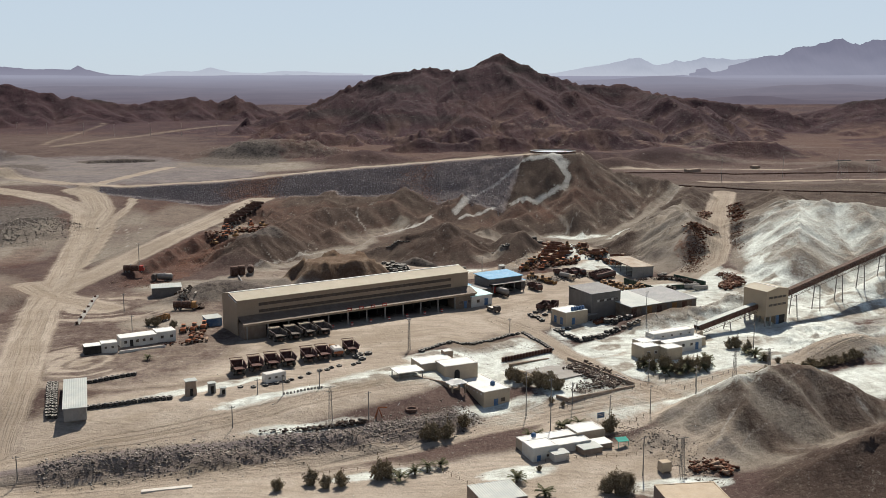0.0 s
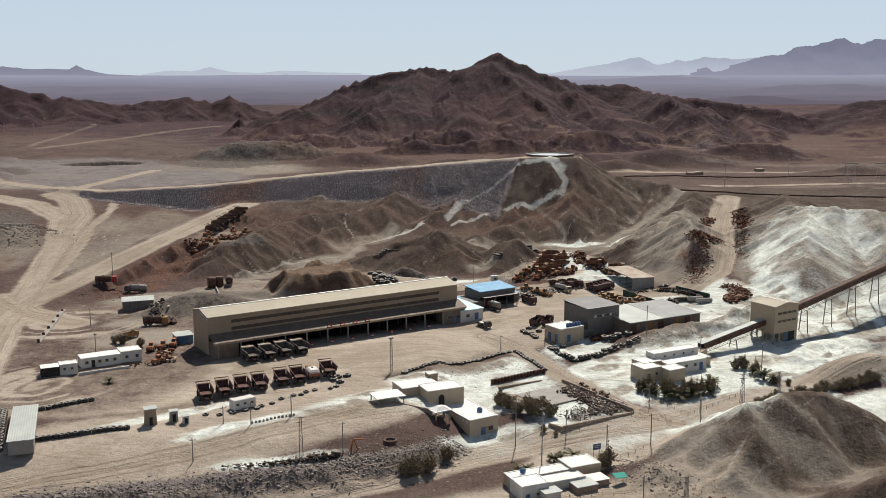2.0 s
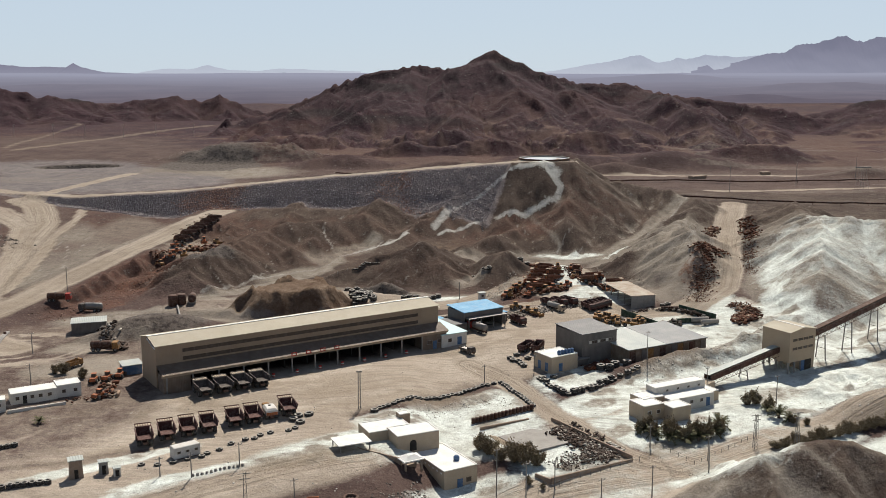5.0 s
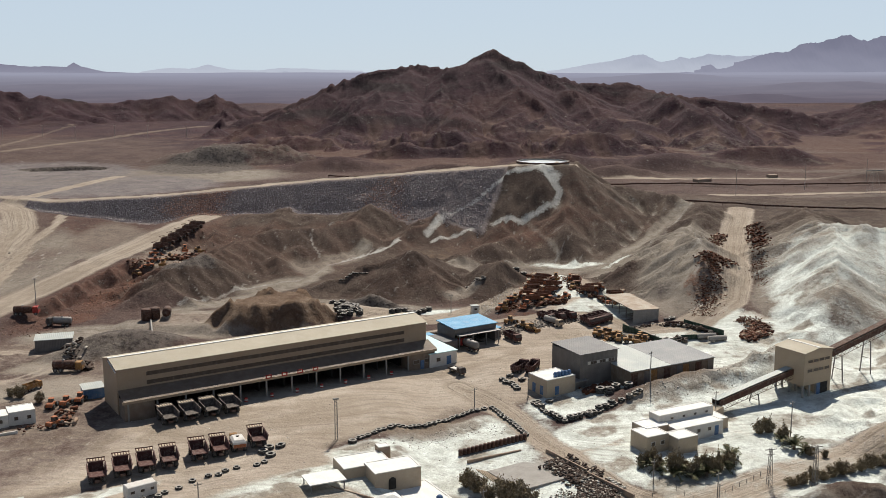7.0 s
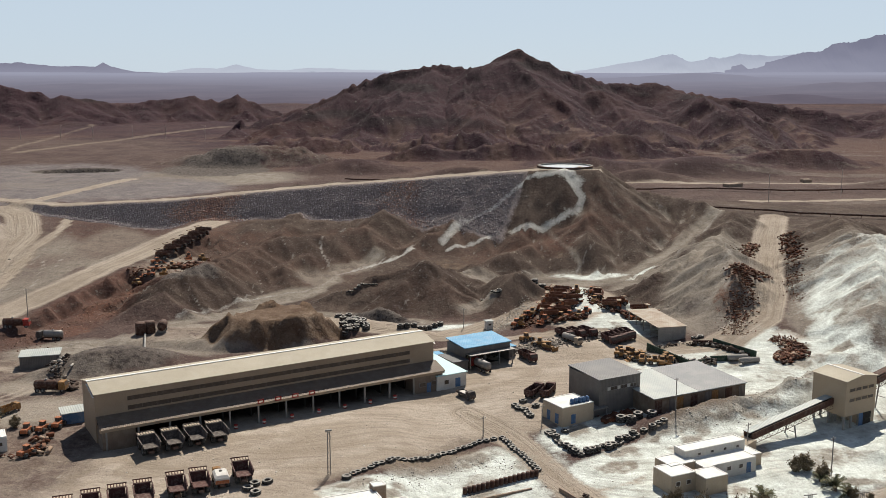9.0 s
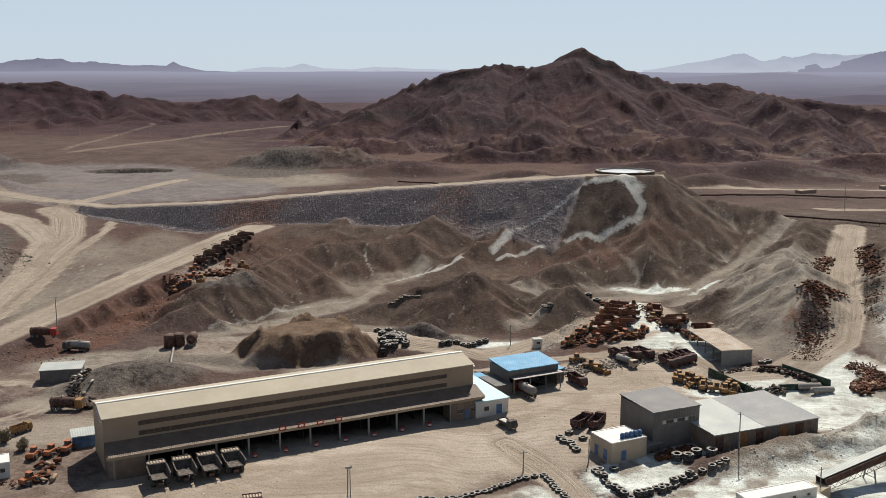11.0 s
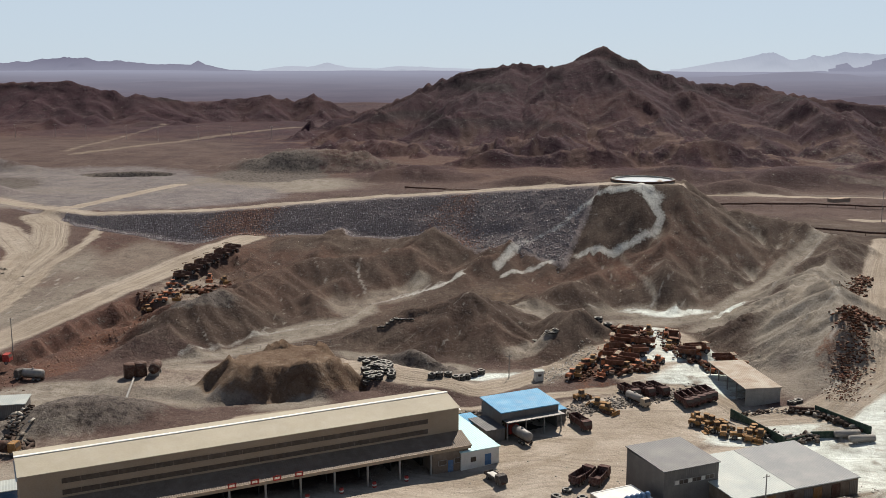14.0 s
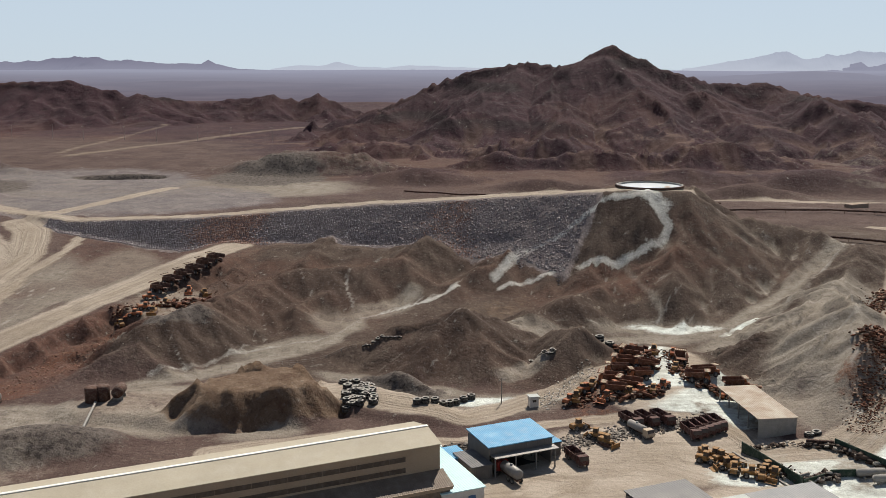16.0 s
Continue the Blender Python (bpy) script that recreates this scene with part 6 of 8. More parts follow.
def loader(name, x, y, yaw, paint, label, group="", z=None, blade=False):
    """Wheel loader or dozer, nose towards +x."""
    t = thing(name, x, y, yaw, label, "loader", group, z=z)
    part("body", Solid().box(-1.1, 0, 0.9, 3.0, 1.7, 1.1, edge=0.12).box(0.9, 0, 0.8, 1.6, 1.2, 0.7), paint, t)
    part("cab", Solid().box(-0.1, 0, 1.9, 1.3, 1.3, 1.1, taper=0.88), GLASS_DARK, t)
    part("cab_roof", Solid().box(-0.1, 0, 3.0, 1.45, 1.45, 0.12, edge=0.04), paint, t, "sunlit cab roof")
    for s in (-1, 1):
        part("lift_arm", Solid().tube((0.8, s * 0.6, 1.6), (2.6, s * 0.6, 0.7), 0.14, 6), paint, t)
    if blade:
        part("blade", Solid().prism([(2.7, 0.1), (2.95, 0.0), (2.85, 0.7), (3.0, 1.3), (2.8, 1.3), (2.65, 0.7)], -1.7, 1.7), paint, t)
    else:
        part("bucket", Solid().prism([(2.5, 0.2), (3.7, 0.05), (3.7, 0.15), (2.7, 0.35), (2.75, 1.15), (2.55, 1.2)], -1.4, 1.4), paint, t)
    for s in (-1, 1):
        if blade:
            part("track", Solid().prism([(-2.2, 0.5), (-1.8, 0.0), (1.4, 0.0), (1.9, 0.5), (1.4, 0.95), (-1.8, 0.95)], s * 1.05 - 0.25, s * 1.05 + 0.25), RUST_DARK, t)
        else:
            wheel(t, 1.3, s * 1.05, 0.75, 0.55)
            wheel(t, -1.5, s * 1.05, 0.75, 0.55)
    return t


def flatbed(name, x, y, yaw, paint, label):
    t = thing(name, x, y, yaw, label, "truck")
    part("chassis", Solid().box(0, 0, 0.5, 5.4, 0.8, 0.3), RUST_DARK, t)
    part("bed", Solid().box(-1.0, 0, 0.85, 3.4, 1.9, 0.12).box(-1.0, 0.95, 0.85, 3.4, 0.08, 0.5).box(-1.0, -0.95, 0.85, 3.4, 0.08, 0.5).box(-2.7, 0, 0.85, 0.08, 1.9, 0.5), paint, t)
    part("load", Solid().box(-0.9, 0, 0.98, 2.6, 1.5, 0.3, taper=0.9), WHITE_WALL, t)
    part("cab", Solid().prism([(0.9, 0.6), (2.6, 0.6), (2.6, 1.2), (2.2, 2.0), (0.9, 2.0)], -0.9, 0.9), DARK_BED, t)
    part("windscreen", Solid().add([(2.63, -0.8, 1.22), (2.63, 0.8, 1.22), (2.26, 0.8, 1.92), (2.26, -0.8, 1.92)], [(0, 1, 2, 3)]), GLASS_DARK, t)
    for s in (-1, 1):
        for wx in (1.8, -1.7):
            wheel(t, wx, s * 0.8, 0.42, 0.28)
    return t


def again(ob, x, y, yaw, z=None, tilt=0.0):
    return copy_thing(ob, pose(x, y, ground_at(x, y) if z is None else z, tilt, 0, yaw))


# the row of haul trucks on the yard's edge, noses to the hall
spots = ((-54.2, 247.2), (-50.3, 249.8), (-46.4, 252.0), (-42.7, 254.6), (-37.9, 258.2), (-34.2, 260.2), (-27.4, 264.6))
first = haul_truck("haul_truck", *spots[0], 112, MAROON, "maroon haul truck with an open empty bed", "haul trucks in a row")
first.scale = (0.82, 0.86, 0.86)
for p in spots[1:]:
    again(first, *p, 112)
wt = thing("water_tanker", -30.9, 262.4, 112, "water tanker with a white tank and orange flank", "tanker truck", "haul trucks in a row")
part("chassis", Solid().box(0, 0, 0.75, 7.0, 1.2, 0.6, edge=0.05), RUST_DARK, wt)
part("tank", Solid().box(-0.6, 0, 1.4, 5.2, 3.2, 1.7, edge=0.5), TANK_WHITE, wt)
part("flank", Solid().box(-3.26, 0, 1.35, 0.12, 3.0, 0.8), ORANGE, wt, "orange rear panel")
part("cab", Solid().box(2.9, 0.5, 1.2, 1.4, 1.8, 1.8, edge=0.15), YELLOW, wt)
part("hatch", Solid().lathe([(0.35, 3.1), (0.35, 3.3), (0.01, 3.32)], 10), GLASS_DARK, wt)
for s in (-1, 1):
    wheel(wt, 2.3, s * 1.4, 0.85, 0.55)
    wheel(wt, -1.9, s * 1.3, 0.85, 0.95)
wt.scale = (0.8, 0.84, 0.84)
# four grey-bedded trucks before the hall's bays
bay = haul_truck("haul_truck", -49.4, 277.6, 120, DARK_BED, "dark dusty haul truck with an empty bed, by the bays", "haul trucks at the bays")
bay.scale = (0.85, 0.92, 0.85)
for p in ((-45.4, 280.2), (-41.5, 282.7), (-37.6, 285.2)):
    again(bay, *p, 120)

# yard before the scrap heaps
flatbed("flatbed_truck", 13.6, 315.6, -52, DARK_BED, "small dark flatbed truck with a pale load")
tank_lorry("tank_lorry", 16.8, 336.0, 125, STEEL, RED, "grey tank lorry with a red cab by the workshop")
tip = tipper("tipper_truck", 29.3, 345.4, -62, MAROON, MAROON, "maroon tipper truck parked in the yard")
tip.scale = (0.85, 0.85, 0.85)
tank_lorry("tank_lorry", 42.2, 361.0, -54, CONCRETE, CREAM_WALL, "dusty pale tank lorry among parked trucks").scale = (0.95, 0.8, 0.8)
for x, y in ((40.6, 366.4), (44.0, 367.4), (47.3, 368.4)):
    tagged(again(tip, x, y, -58), "maroon tipper with a pale dusty cab front", group="tippers under the bank")
for k in range(5):
    tagged(again(tip, 52.6 + k * 1.45, 361.6 + k * 1.3, -71), "rusty maroon tipper in a tight row", group="tippers in a tight row")
for x, y, a in ((29.6, 316.5, 60), (32.8, 316.6, 70)):
    tagged(again(tip, x, y, a), "rusty tipper parked behind the office", group="tippers behind the office")
ld = loader("wheel_loader", 29.6, 362.0, 40, YELLOW, "faded yellow wheel loader by the bank", "yellow machines")
ld.scale = (0.8, 0.8, 0.78)
again(ld, 33.0, 357.5, 160)
dz = loader("bulldozer", 35.4, 354.6, -40, YELLOW, "dusty yellow bulldozer with a broad blade", "yellow machines", blade=True)
dz.scale = (0.78, 0.78, 0.76)
rng = random.Random(5)
for k in range(13):
    u = k / 12
    again(ld if k % 3 else dz, 54.0 + 11.5 * u + rng.uniform(-1.6, 1.6), 350.4 - 9.5 * u + rng.uniform(-2.4, 2.4), rng.uniform(0, 360))
# haul-truck wrecks in the scrap yard
wreck = haul_truck("wrecked_haul_truck", 36.5, 388.0, 172, RUST, "rusty wrecked haul truck in the scrap yard", "truck wrecks", cab=ORANGE)
wreck.scale = (0.76, 0.8, 0.8)
for x, y, a in ((38.2, 394.5, 170), (39.8, 401, 176), (42.0, 407.5, 168), (57.0, 391.5, 10), (59.6, 396.5, 14), (66.0, 392.5, 4), (54.0, 405.5, 95), (40.6, 385.6, 160), (43.5, 392.0, 190), (45.2, 399.0, 165), (37.0, 381.5, 185)):
    again(wreck, x, y, a + rng.uniform(-14, 14), tilt=rng.uniform(-7, 7))
dead = loader("scrapped_loader", 27.4, 378.5, 60, ORANGE, "scrapped orange loader without a bucket load", "scrapped machines")
dead.scale = (0.82, 0.82, 0.74)
dead2 = loader("scrapped_dozer", 30.2, 383.0, 65, YELLOW, "scrapped yellow dozer rusting in line", "scrapped machines", blade=True)
dead2.scale = (0.8, 0.8, 0.72)
for k, (x, y) in enumerate(((28.8, 379.8), (31.0, 383.0), (32.4, 385.4), (35.6, 378.0), (36.6, 381.2), (37.6, 384.4), (40.6, 381.0), (43.4, 382.6), (46.2, 383.6), (48.5, 386.4), (52.6, 400.0), (52.8, 410.4), (48.0, 412.0), (62.8, 387.0))):
    again(dead if k % 2 else dead2, x, y, rng.uniform(40, 85) + 180 * (k % 3 == 0))
# machines on the ramp terrace
tt = haul_truck("old_haul_truck", -97.6, 441.0, 155, RUST_DARK, "dark rusty haul truck parked on the ramp", "haul trucks on the ramp", cab=RUST)
tt.scale = (0.8, 0.82, 0.86)
for k in range(1, 6):
    again(tt, -97.6 + k * 1.05, 441.0 + k * 6.6, 155 + (k * 7) % 5)
for k, (x, y) in enumerate(((-99.5, 418.5), (-96.5, 421.0), (-91.5, 422.5), (-97.8, 434.5), (-91.5, 431.0), (-89.0, 443.0), (-83.5, 441.5), (-95.0, 425.5))):
    again(dead if k % 2 else dead2, x, y, rng.uniform(0, 360))
low = thing("low_loader", -80.5, 435.0, 2, "long rusty low-loader trailer on the terrace", "trailer")
part("deck", Solid().box(0, 0, 0.7, 11, 2.4, 0.3), RUST, low)
for wx in (-4.5, -3.4, 3.4, 4.5):
    for s in (-1, 1):
        wheel(low, wx, s * 1.05, 0.5, 0.35)
# lorries and machines at the yard's far end
tank_lorry("tank_lorry", -118.4, 368.6, 8, RUST_DARK, RED, "long dark tank lorry with a red cab")
tank_lorry("tank_lorry", -106.2, 363.0, 175, STEEL, DARK_BED, "grey tank lorry on the haul road")
tipy = tipper("tipper_truck", -88.0, 299.6, 62, YELLOW, YELLOW, "yellow tipper truck with a pale cab")
tipy.scale = (0.55, 0.7, 0.7)
tank_lorry("tank_lorry", -85.2, 314.6, 5, RUST_DARK, YELLOW, "rusty tank lorry with a yellow cab by the pipes")
for x, y, a in ((-78.4, 286.8, 95), (-75.6, 288.4, 85), (-73.2, 290.6, 90), (-73.0, 275.0, 70)):
    again(dead, x, y, a)


# ---- old tyres ----
big = solo("tyre", tyre_solid(0.95, 0.62), RUBBER, -8, 266, 0, "large worn tyre grey with dust", "tyre", "old tyres")
big.location.z += 0.31
part("dust_ring", Solid().lathe([(0.53, 0.27), (0.6, 0.292), (0.8, 0.318), (0.88, 0.3)], 14), PALE_DUST, big, "pale dust on the upper sidewall")
tyre_rng = random.Random(9)


def tyre_at(x, y, up=0, size=1.0, group="old tyres", lean=None):
    z = ground_at(x, y)
    tip_by = tyre_rng.uniform(-4, 4) if lean is None else lean
    lift = 0.31 * size if abs(tip_by) < 45 else 0.9 * size
    ob = copy_thing(big, pose(x, y, z + lift + up * 0.6 * size, tip_by, tyre_rng.uniform(-3, 3), tyre_rng.uniform(0, 360)))
    ob.scale = (size, size, size)
    return tagged(ob, group=group)


def tyre_row(pts, gap, high, group, size=1.0, spread=0.25, lean=None):
    for p, q in zip(pts, pts[1:]):
        n = max(1, int(math.hypot(q[0] - p[0], q[1] - p[1]) / gap))
        for k in range(n):
            u = k / n
            x, y = p[0] + (q[0] - p[0]) * u + tyre_rng.uniform(-spread, spread), p[1] + (q[1] - p[1]) * u + tyre_rng.uniform(-spread, spread)
            for h in range(high if isinstance(high, int) else tyre_rng.randint(*high)):
                tyre_at(x, y, h, size, group, lean)


tyre_row(((-8.0, 266.6), (5.1, 280.0), (17.0, 290.4), (21.4, 292.9)), 1.35, 1, "tyres round the white lot", 0.8)
tyre_row(((21.6, 292.2), (26.3, 281.9), (28.8, 275.0)), 1.3, 1, "tyres round the white lot", 0.8)
tyre_row(((31.5, 295.0), (34.8, 287.6), (37.6, 283.6)), 1.6, (1, 2), "tyres before the office", 0.9)
tyre_row(((37.9, 284.2), (43.1, 287.6), (50.4, 294.0), (58.4, 298.0)), 1.6, (1, 2), "tyres before the office", 0.9, 0.45)
tyre_row(((38.9, 285.6), (44.0, 289.6), (51.0, 295.4)), 1.9, (1, 2), "tyres before the office", 0.95, 0.45)
for x, y in ((47.8, 301.2), (50.0, 300.6), (51.8, 302.8), (54.6, 301.4)):
    tyre_at(x, y, 0, 1.2, "tyres before the office")
    tyre_at(x, y, 1, 1.2, "tyres before the office")
for x, y in ((24.9, 309.5), (26.9, 307.2), (28.1, 303.9), (29.6, 309.4), (26.8, 311.9), (32.4, 295.4), (35.2, 296.0), (25.6, 307.8), (27.6, 305.4)):
    tyre_at(x, y, 0, 1.0, "tyres beside the road")
tyre_row(((-6.2, 369.4), (-1.0, 372.6), (6.2, 381.0)), 2.0, 2, "stacked tyres below the heap", 1.05)
for k in range(52):
    a, b = tyre_rng.random(), tyre_rng.random()
    x, y = -27.0 + 5.0 * a + 6.5 * b, 382 - 17 * a + 4 * b
    for h in range(tyre_rng.randint(1, 2)):
        tyre_at(x, y, h, 1.05, "tyre pile behind the hall")
for k in range(9):
    tyre_at(-26 + k * 1.1, 404.6 + k * 0.35, 0, 0.65, "tyres on the slope", lean=tyre_rng.uniform(-25, 25))
for k in range(16):
    tyre_at(18.0 + k * 0.34 + tyre_rng.uniform(-1, 1), 405.0 - k * 0.3 + tyre_rng.uniform(-1, 1), 0, 0.75, "tyres on the slope")
for x, y in ((31.5, 414.4), (34.2, 412.6), (36.9, 413.6)):
    tyre_at(x, y, 0, 1.3, "big tyres on the heap")
    tyre_at(x, y, 1, 1.3, "big tyres on the heap")
tyre_row(((-90.0, 237.4), (-78.9, 245.4)), 1.25, 2, "stacked tyre wall", 0.72, 0.06)
tyre_row(((-84.6, 220.4), (-64.6, 226.2)), 1.25, 2, "stacked tyre wall", 0.72, 0.06)
for c in range(2):
    tyre_row(((-98.0 + c * 1.4, 236.4), (-90.6 + c * 1.4, 216.0)), 1.3, 2, "stacked tyre wall", 0.72, 0.08)
tyre_row(((-50.7, 234.2), (-41.2, 238.8), (-34.3, 248.6), (-22.0, 256.6)), 2.4, 1, "tyres along the truck row", 0.75, 0.9)
for x, y in ((-24.6, 262.6), (-22.4, 263.4), (-25.4, 260.4), (-23.6, 258.8), (78.0, 363.4), (76.4, 362.6)):
    tyre_at(x, y, 0, 1.1, "tyres along the truck row")


# ---- rock, rubble and scrap: loose pieces too many to count ----
CORNERS = np.array([(i, j, k) for k in (-1, 1) for i, j in ((-1, -1), (1, -1), (1, 1), (-1, 1))], float)
BOX_FACES = np.array(((3, 2, 1, 0), (4, 5, 6, 7), (0, 1, 5, 4), (1, 2, 6, 5), (2, 3, 7, 6), (3, 0, 4, 7)))


def loose(name, x, y, size, material, label, category, seed, flat=(0.5, 0.8), long=(0.8, 1.5), ragged=0.35, sink=0.25, up=None, lift=0.0):
    """Angular pieces lying about the ground."""
    r = np.random.RandomState(seed)
    n = len(x)
    v = np.repeat(CORNERS[None], n, 0) * (1 + r.uniform(-ragged, ragged, (n, 8, 3)))
    v *= np.stack((size * r.uniform(*long, n), size * r.uniform(0.6, 1.0, n), size * r.uniform(*flat, n)), -1)[:, None, :] / 2
    a, b = r.uniform(0, 2 * np.pi, n), r.uniform(-0.5, 0.5, n)
    c, s, c2, s2 = np.cos(a), np.sin(a), np.cos(b), np.sin(b)
    vx, vz = v[:, :, 0] * c2[:, None] - v[:, :, 2] * s2[:, None], v[:, :, 0] * s2[:, None] + v[:, :, 2] * c2[:, None]
    vy = v[:, :, 1]
    z = ground_many(x, y) + size * (0.35 - sink) + (0 if up is None else up) + lift
    co = np.stack((vx * c[:, None] - vy * s[:, None] + x[:, None], vx * s[:, None] + vy * c[:, None] + y[:, None], vz + z[:, None]), -1).reshape(-1, 3)
    quads = (BOX_FACES[None] + 8 * np.arange(n)[:, None, None]).reshape(-1).astype(np.int32)
    me = bpy.data.meshes.new(name)
    me.vertices.add(len(co))
    me.vertices.foreach_set("co", co.astype(np.float32).reshape(-1))
    me.loops.add(len(quads))
    me.loops.foreach_set("vertex_index", quads)
    me.polygons.add(len(quads) // 4)
    me.polygons.foreach_set("loop_start", np.arange(0, len(quads), 4, dtype=np.int32))
    me.update(calc_edges=True)
    me.materials.append(material)
    return tagged(new(name, me), label, category, kind="stuff")


def spread(seed, n, way, half):
    """Random points along a polyline, thinning out sideways."""
    r = np.random.RandomState(seed)
    pts = np.array(way, float)
    seg = np.hypot(*(pts[1:] - pts[:-1]).T)
    k = r.choice(len(seg), n, p=seg / seg.sum())
    u = r.uniform(0, 1, n)[:, None]
    p = pts[k] * (1 - u) + pts[k + 1] * u
    d = (pts[k + 1] - pts[k]) / seg[k][:, None]
    o = np.clip(r.normal(0, 0.5, n), -1.4, 1.4)[:, None] * half
    return p[:, 0] - d[:, 1] * o[:, 0], p[:, 1] + d[:, 0] * o[:, 0]


rs = np.random.RandomState(3)
# tipped rock below the crest road
u = rs.uniform(0, 1, 46000)
dx = -190 + 235 * u
crest_y = np.interp(dx, [p[0] for p in CREST], [p[1] for p in CREST])
crest_z = np.interp(dx, [p[0] for p in CREST], [p[2] for p in CREST])
down = rs.uniform(0, 1, 46000)
dy = crest_y - 3.5 - down * (crest_z - 7) / 0.74 * 1.05
dh = ground_many(dx, dy)
keep = (dx < 34 - 0.5 * (crest_z - dh)) & (dh > 8.5) & (np.abs(dh - (crest_z - 0.74 * np.maximum(0, crest_y - dy - 3))) < 2.4) & (rs.uniform(0, 1, 46000) < 0.9)
swing = dx + 6 * np.sin(down * 5) + rs.normal(0, 4, len(dx))
red = keep & (((swing > -112) & (swing < -86)) | ((swing > -18) & (swing < -9)))
for pick, stone, label in ((keep & ~red, DUMP_ROCK, "grey blasted rock tipped down the bank"), (red, RED_ROCK, "reddish blasted rock tipped down the bank")):
    loose("tipped_rocks", dx[pick], dy[pick], (0.18 + 0.5 * rs.power(0.45, pick.sum())) * (0.7 + 0.25 * down[pick]), stone, label, "rocks", 11, ragged=0.4)
# rubble bank above the near road
x, y = spread(21, 5200, ((-84, 193), (-48, 203), (-5, 219), (6, 230)), 4.5)
loose("bank_rubble", x, y, 0.1 + 0.42 * rs.power(0.4, len(x)), BANK_ROCK, "grey rubble on the bank above the road", "rubble", 12, sink=0.4)
x, y = spread(22, 300, ((-4, 262), (8, 274), (17, 281), (24, 278)), 3.5)
loose("lot_rubble", x, y, 0.08 + 0.22 * rs.power(0.4, len(x)), PALE_ROCK, "low grey rubble inside the white lot", "rubble", 13)
x, y = spread(23, 400, ((58, 300), (70, 306), (84, 314), (96, 322)), 6)
loose("spoil_rubble", x, y, 0.1 + 0.26 * rs.power(0.4, len(x)), PALE_ROCK, "pale spoil rubble behind the shed", "rubble", 14)
x, y = spread(24, 1000, ((38, 222), (46, 212), (52, 200), (50, 194)), 6)
loose("foot_rubble", x, y, 0.1 + 0.28 * rs.power(0.4, len(x)), MID_ROCK, "rubble at the foot of the grey hill", "rubble", 15)
x, y = spread(25, 350, ((96, 272), (112, 276), (130, 284)), 6)
loose("spoil_rubble", x, y, 0.1 + 0.26 * rs.power(0.4, len(x)), PALE_ROCK, "pale spoil heap with rubble by the road", "rubble", 16)
x, y = spread(26, 2200, ((4, 345), (24, 352), (44, 364), (58, 372)), 3)
loose("yard_bank_rubble", x, y, 0.2 + 0.5 * rs.power(0.5, len(x)), BANK_ROCK, "brown rubble on the low bank behind the yard", "rubble", 17)
x, y = spread(27, 2600, ((-128, 352), (-112, 392), (-98, 430), (-88, 470)), 9)
x = x + 11
loose("ramp_rubble", x, y, 0.08 + 0.36 * rs.power(0.3, len(x)), FLANK_ROCK, "reddish rubble on the ramp's eroded flank", "rubble", 18)
x, y = spread(28, 1500, ((-180, 730), (-120, 722), (-70, 726)), 20)
loose("spoil_rocks", x, y, 0.15 + 0.35 * rs.power(0.4, len(x)), MID_ROCK, "dark grey rock heaps on the far plateau", "rocks", 19)
x, y = spread(34, 2600, ((-206, 430), (-196, 452), (-186, 474)), 18)
loose("spoil_rocks", x, y, 0.2 + 0.6 * rs.power(0.4, len(x)), BANK_ROCK, "dark rubble field beside the haul road", "rocks", 22)
x, y = spread(29, 600, ((20, 376), (26, 388), (34, 398)), 4)
loose("slope_rubble", x, y, 0.1 + 0.26 * rs.power(0.4, len(x)), PALE_ROCK, "pale rubble slope above the scrapped machines", "rubble", 20)
x, y = rs.uniform(-60, 60, 1300), rs.uniform(180, 330, 1300)
loose("pebbles", x, y, 0.08 + 0.2 * rs.power(0.3, 1300), PALE_ROCK, "loose stones scattered over the yards", "stones", 30)
x, y = rs.uniform(-90, 110, 700), rs.uniform(385, 500, 700)
loose("slope_stones", x, y, 0.08 + 0.3 * rs.power(0.3, 700), MID_ROCK, "loose stones scattered over the spoil hills", "stones", 31)
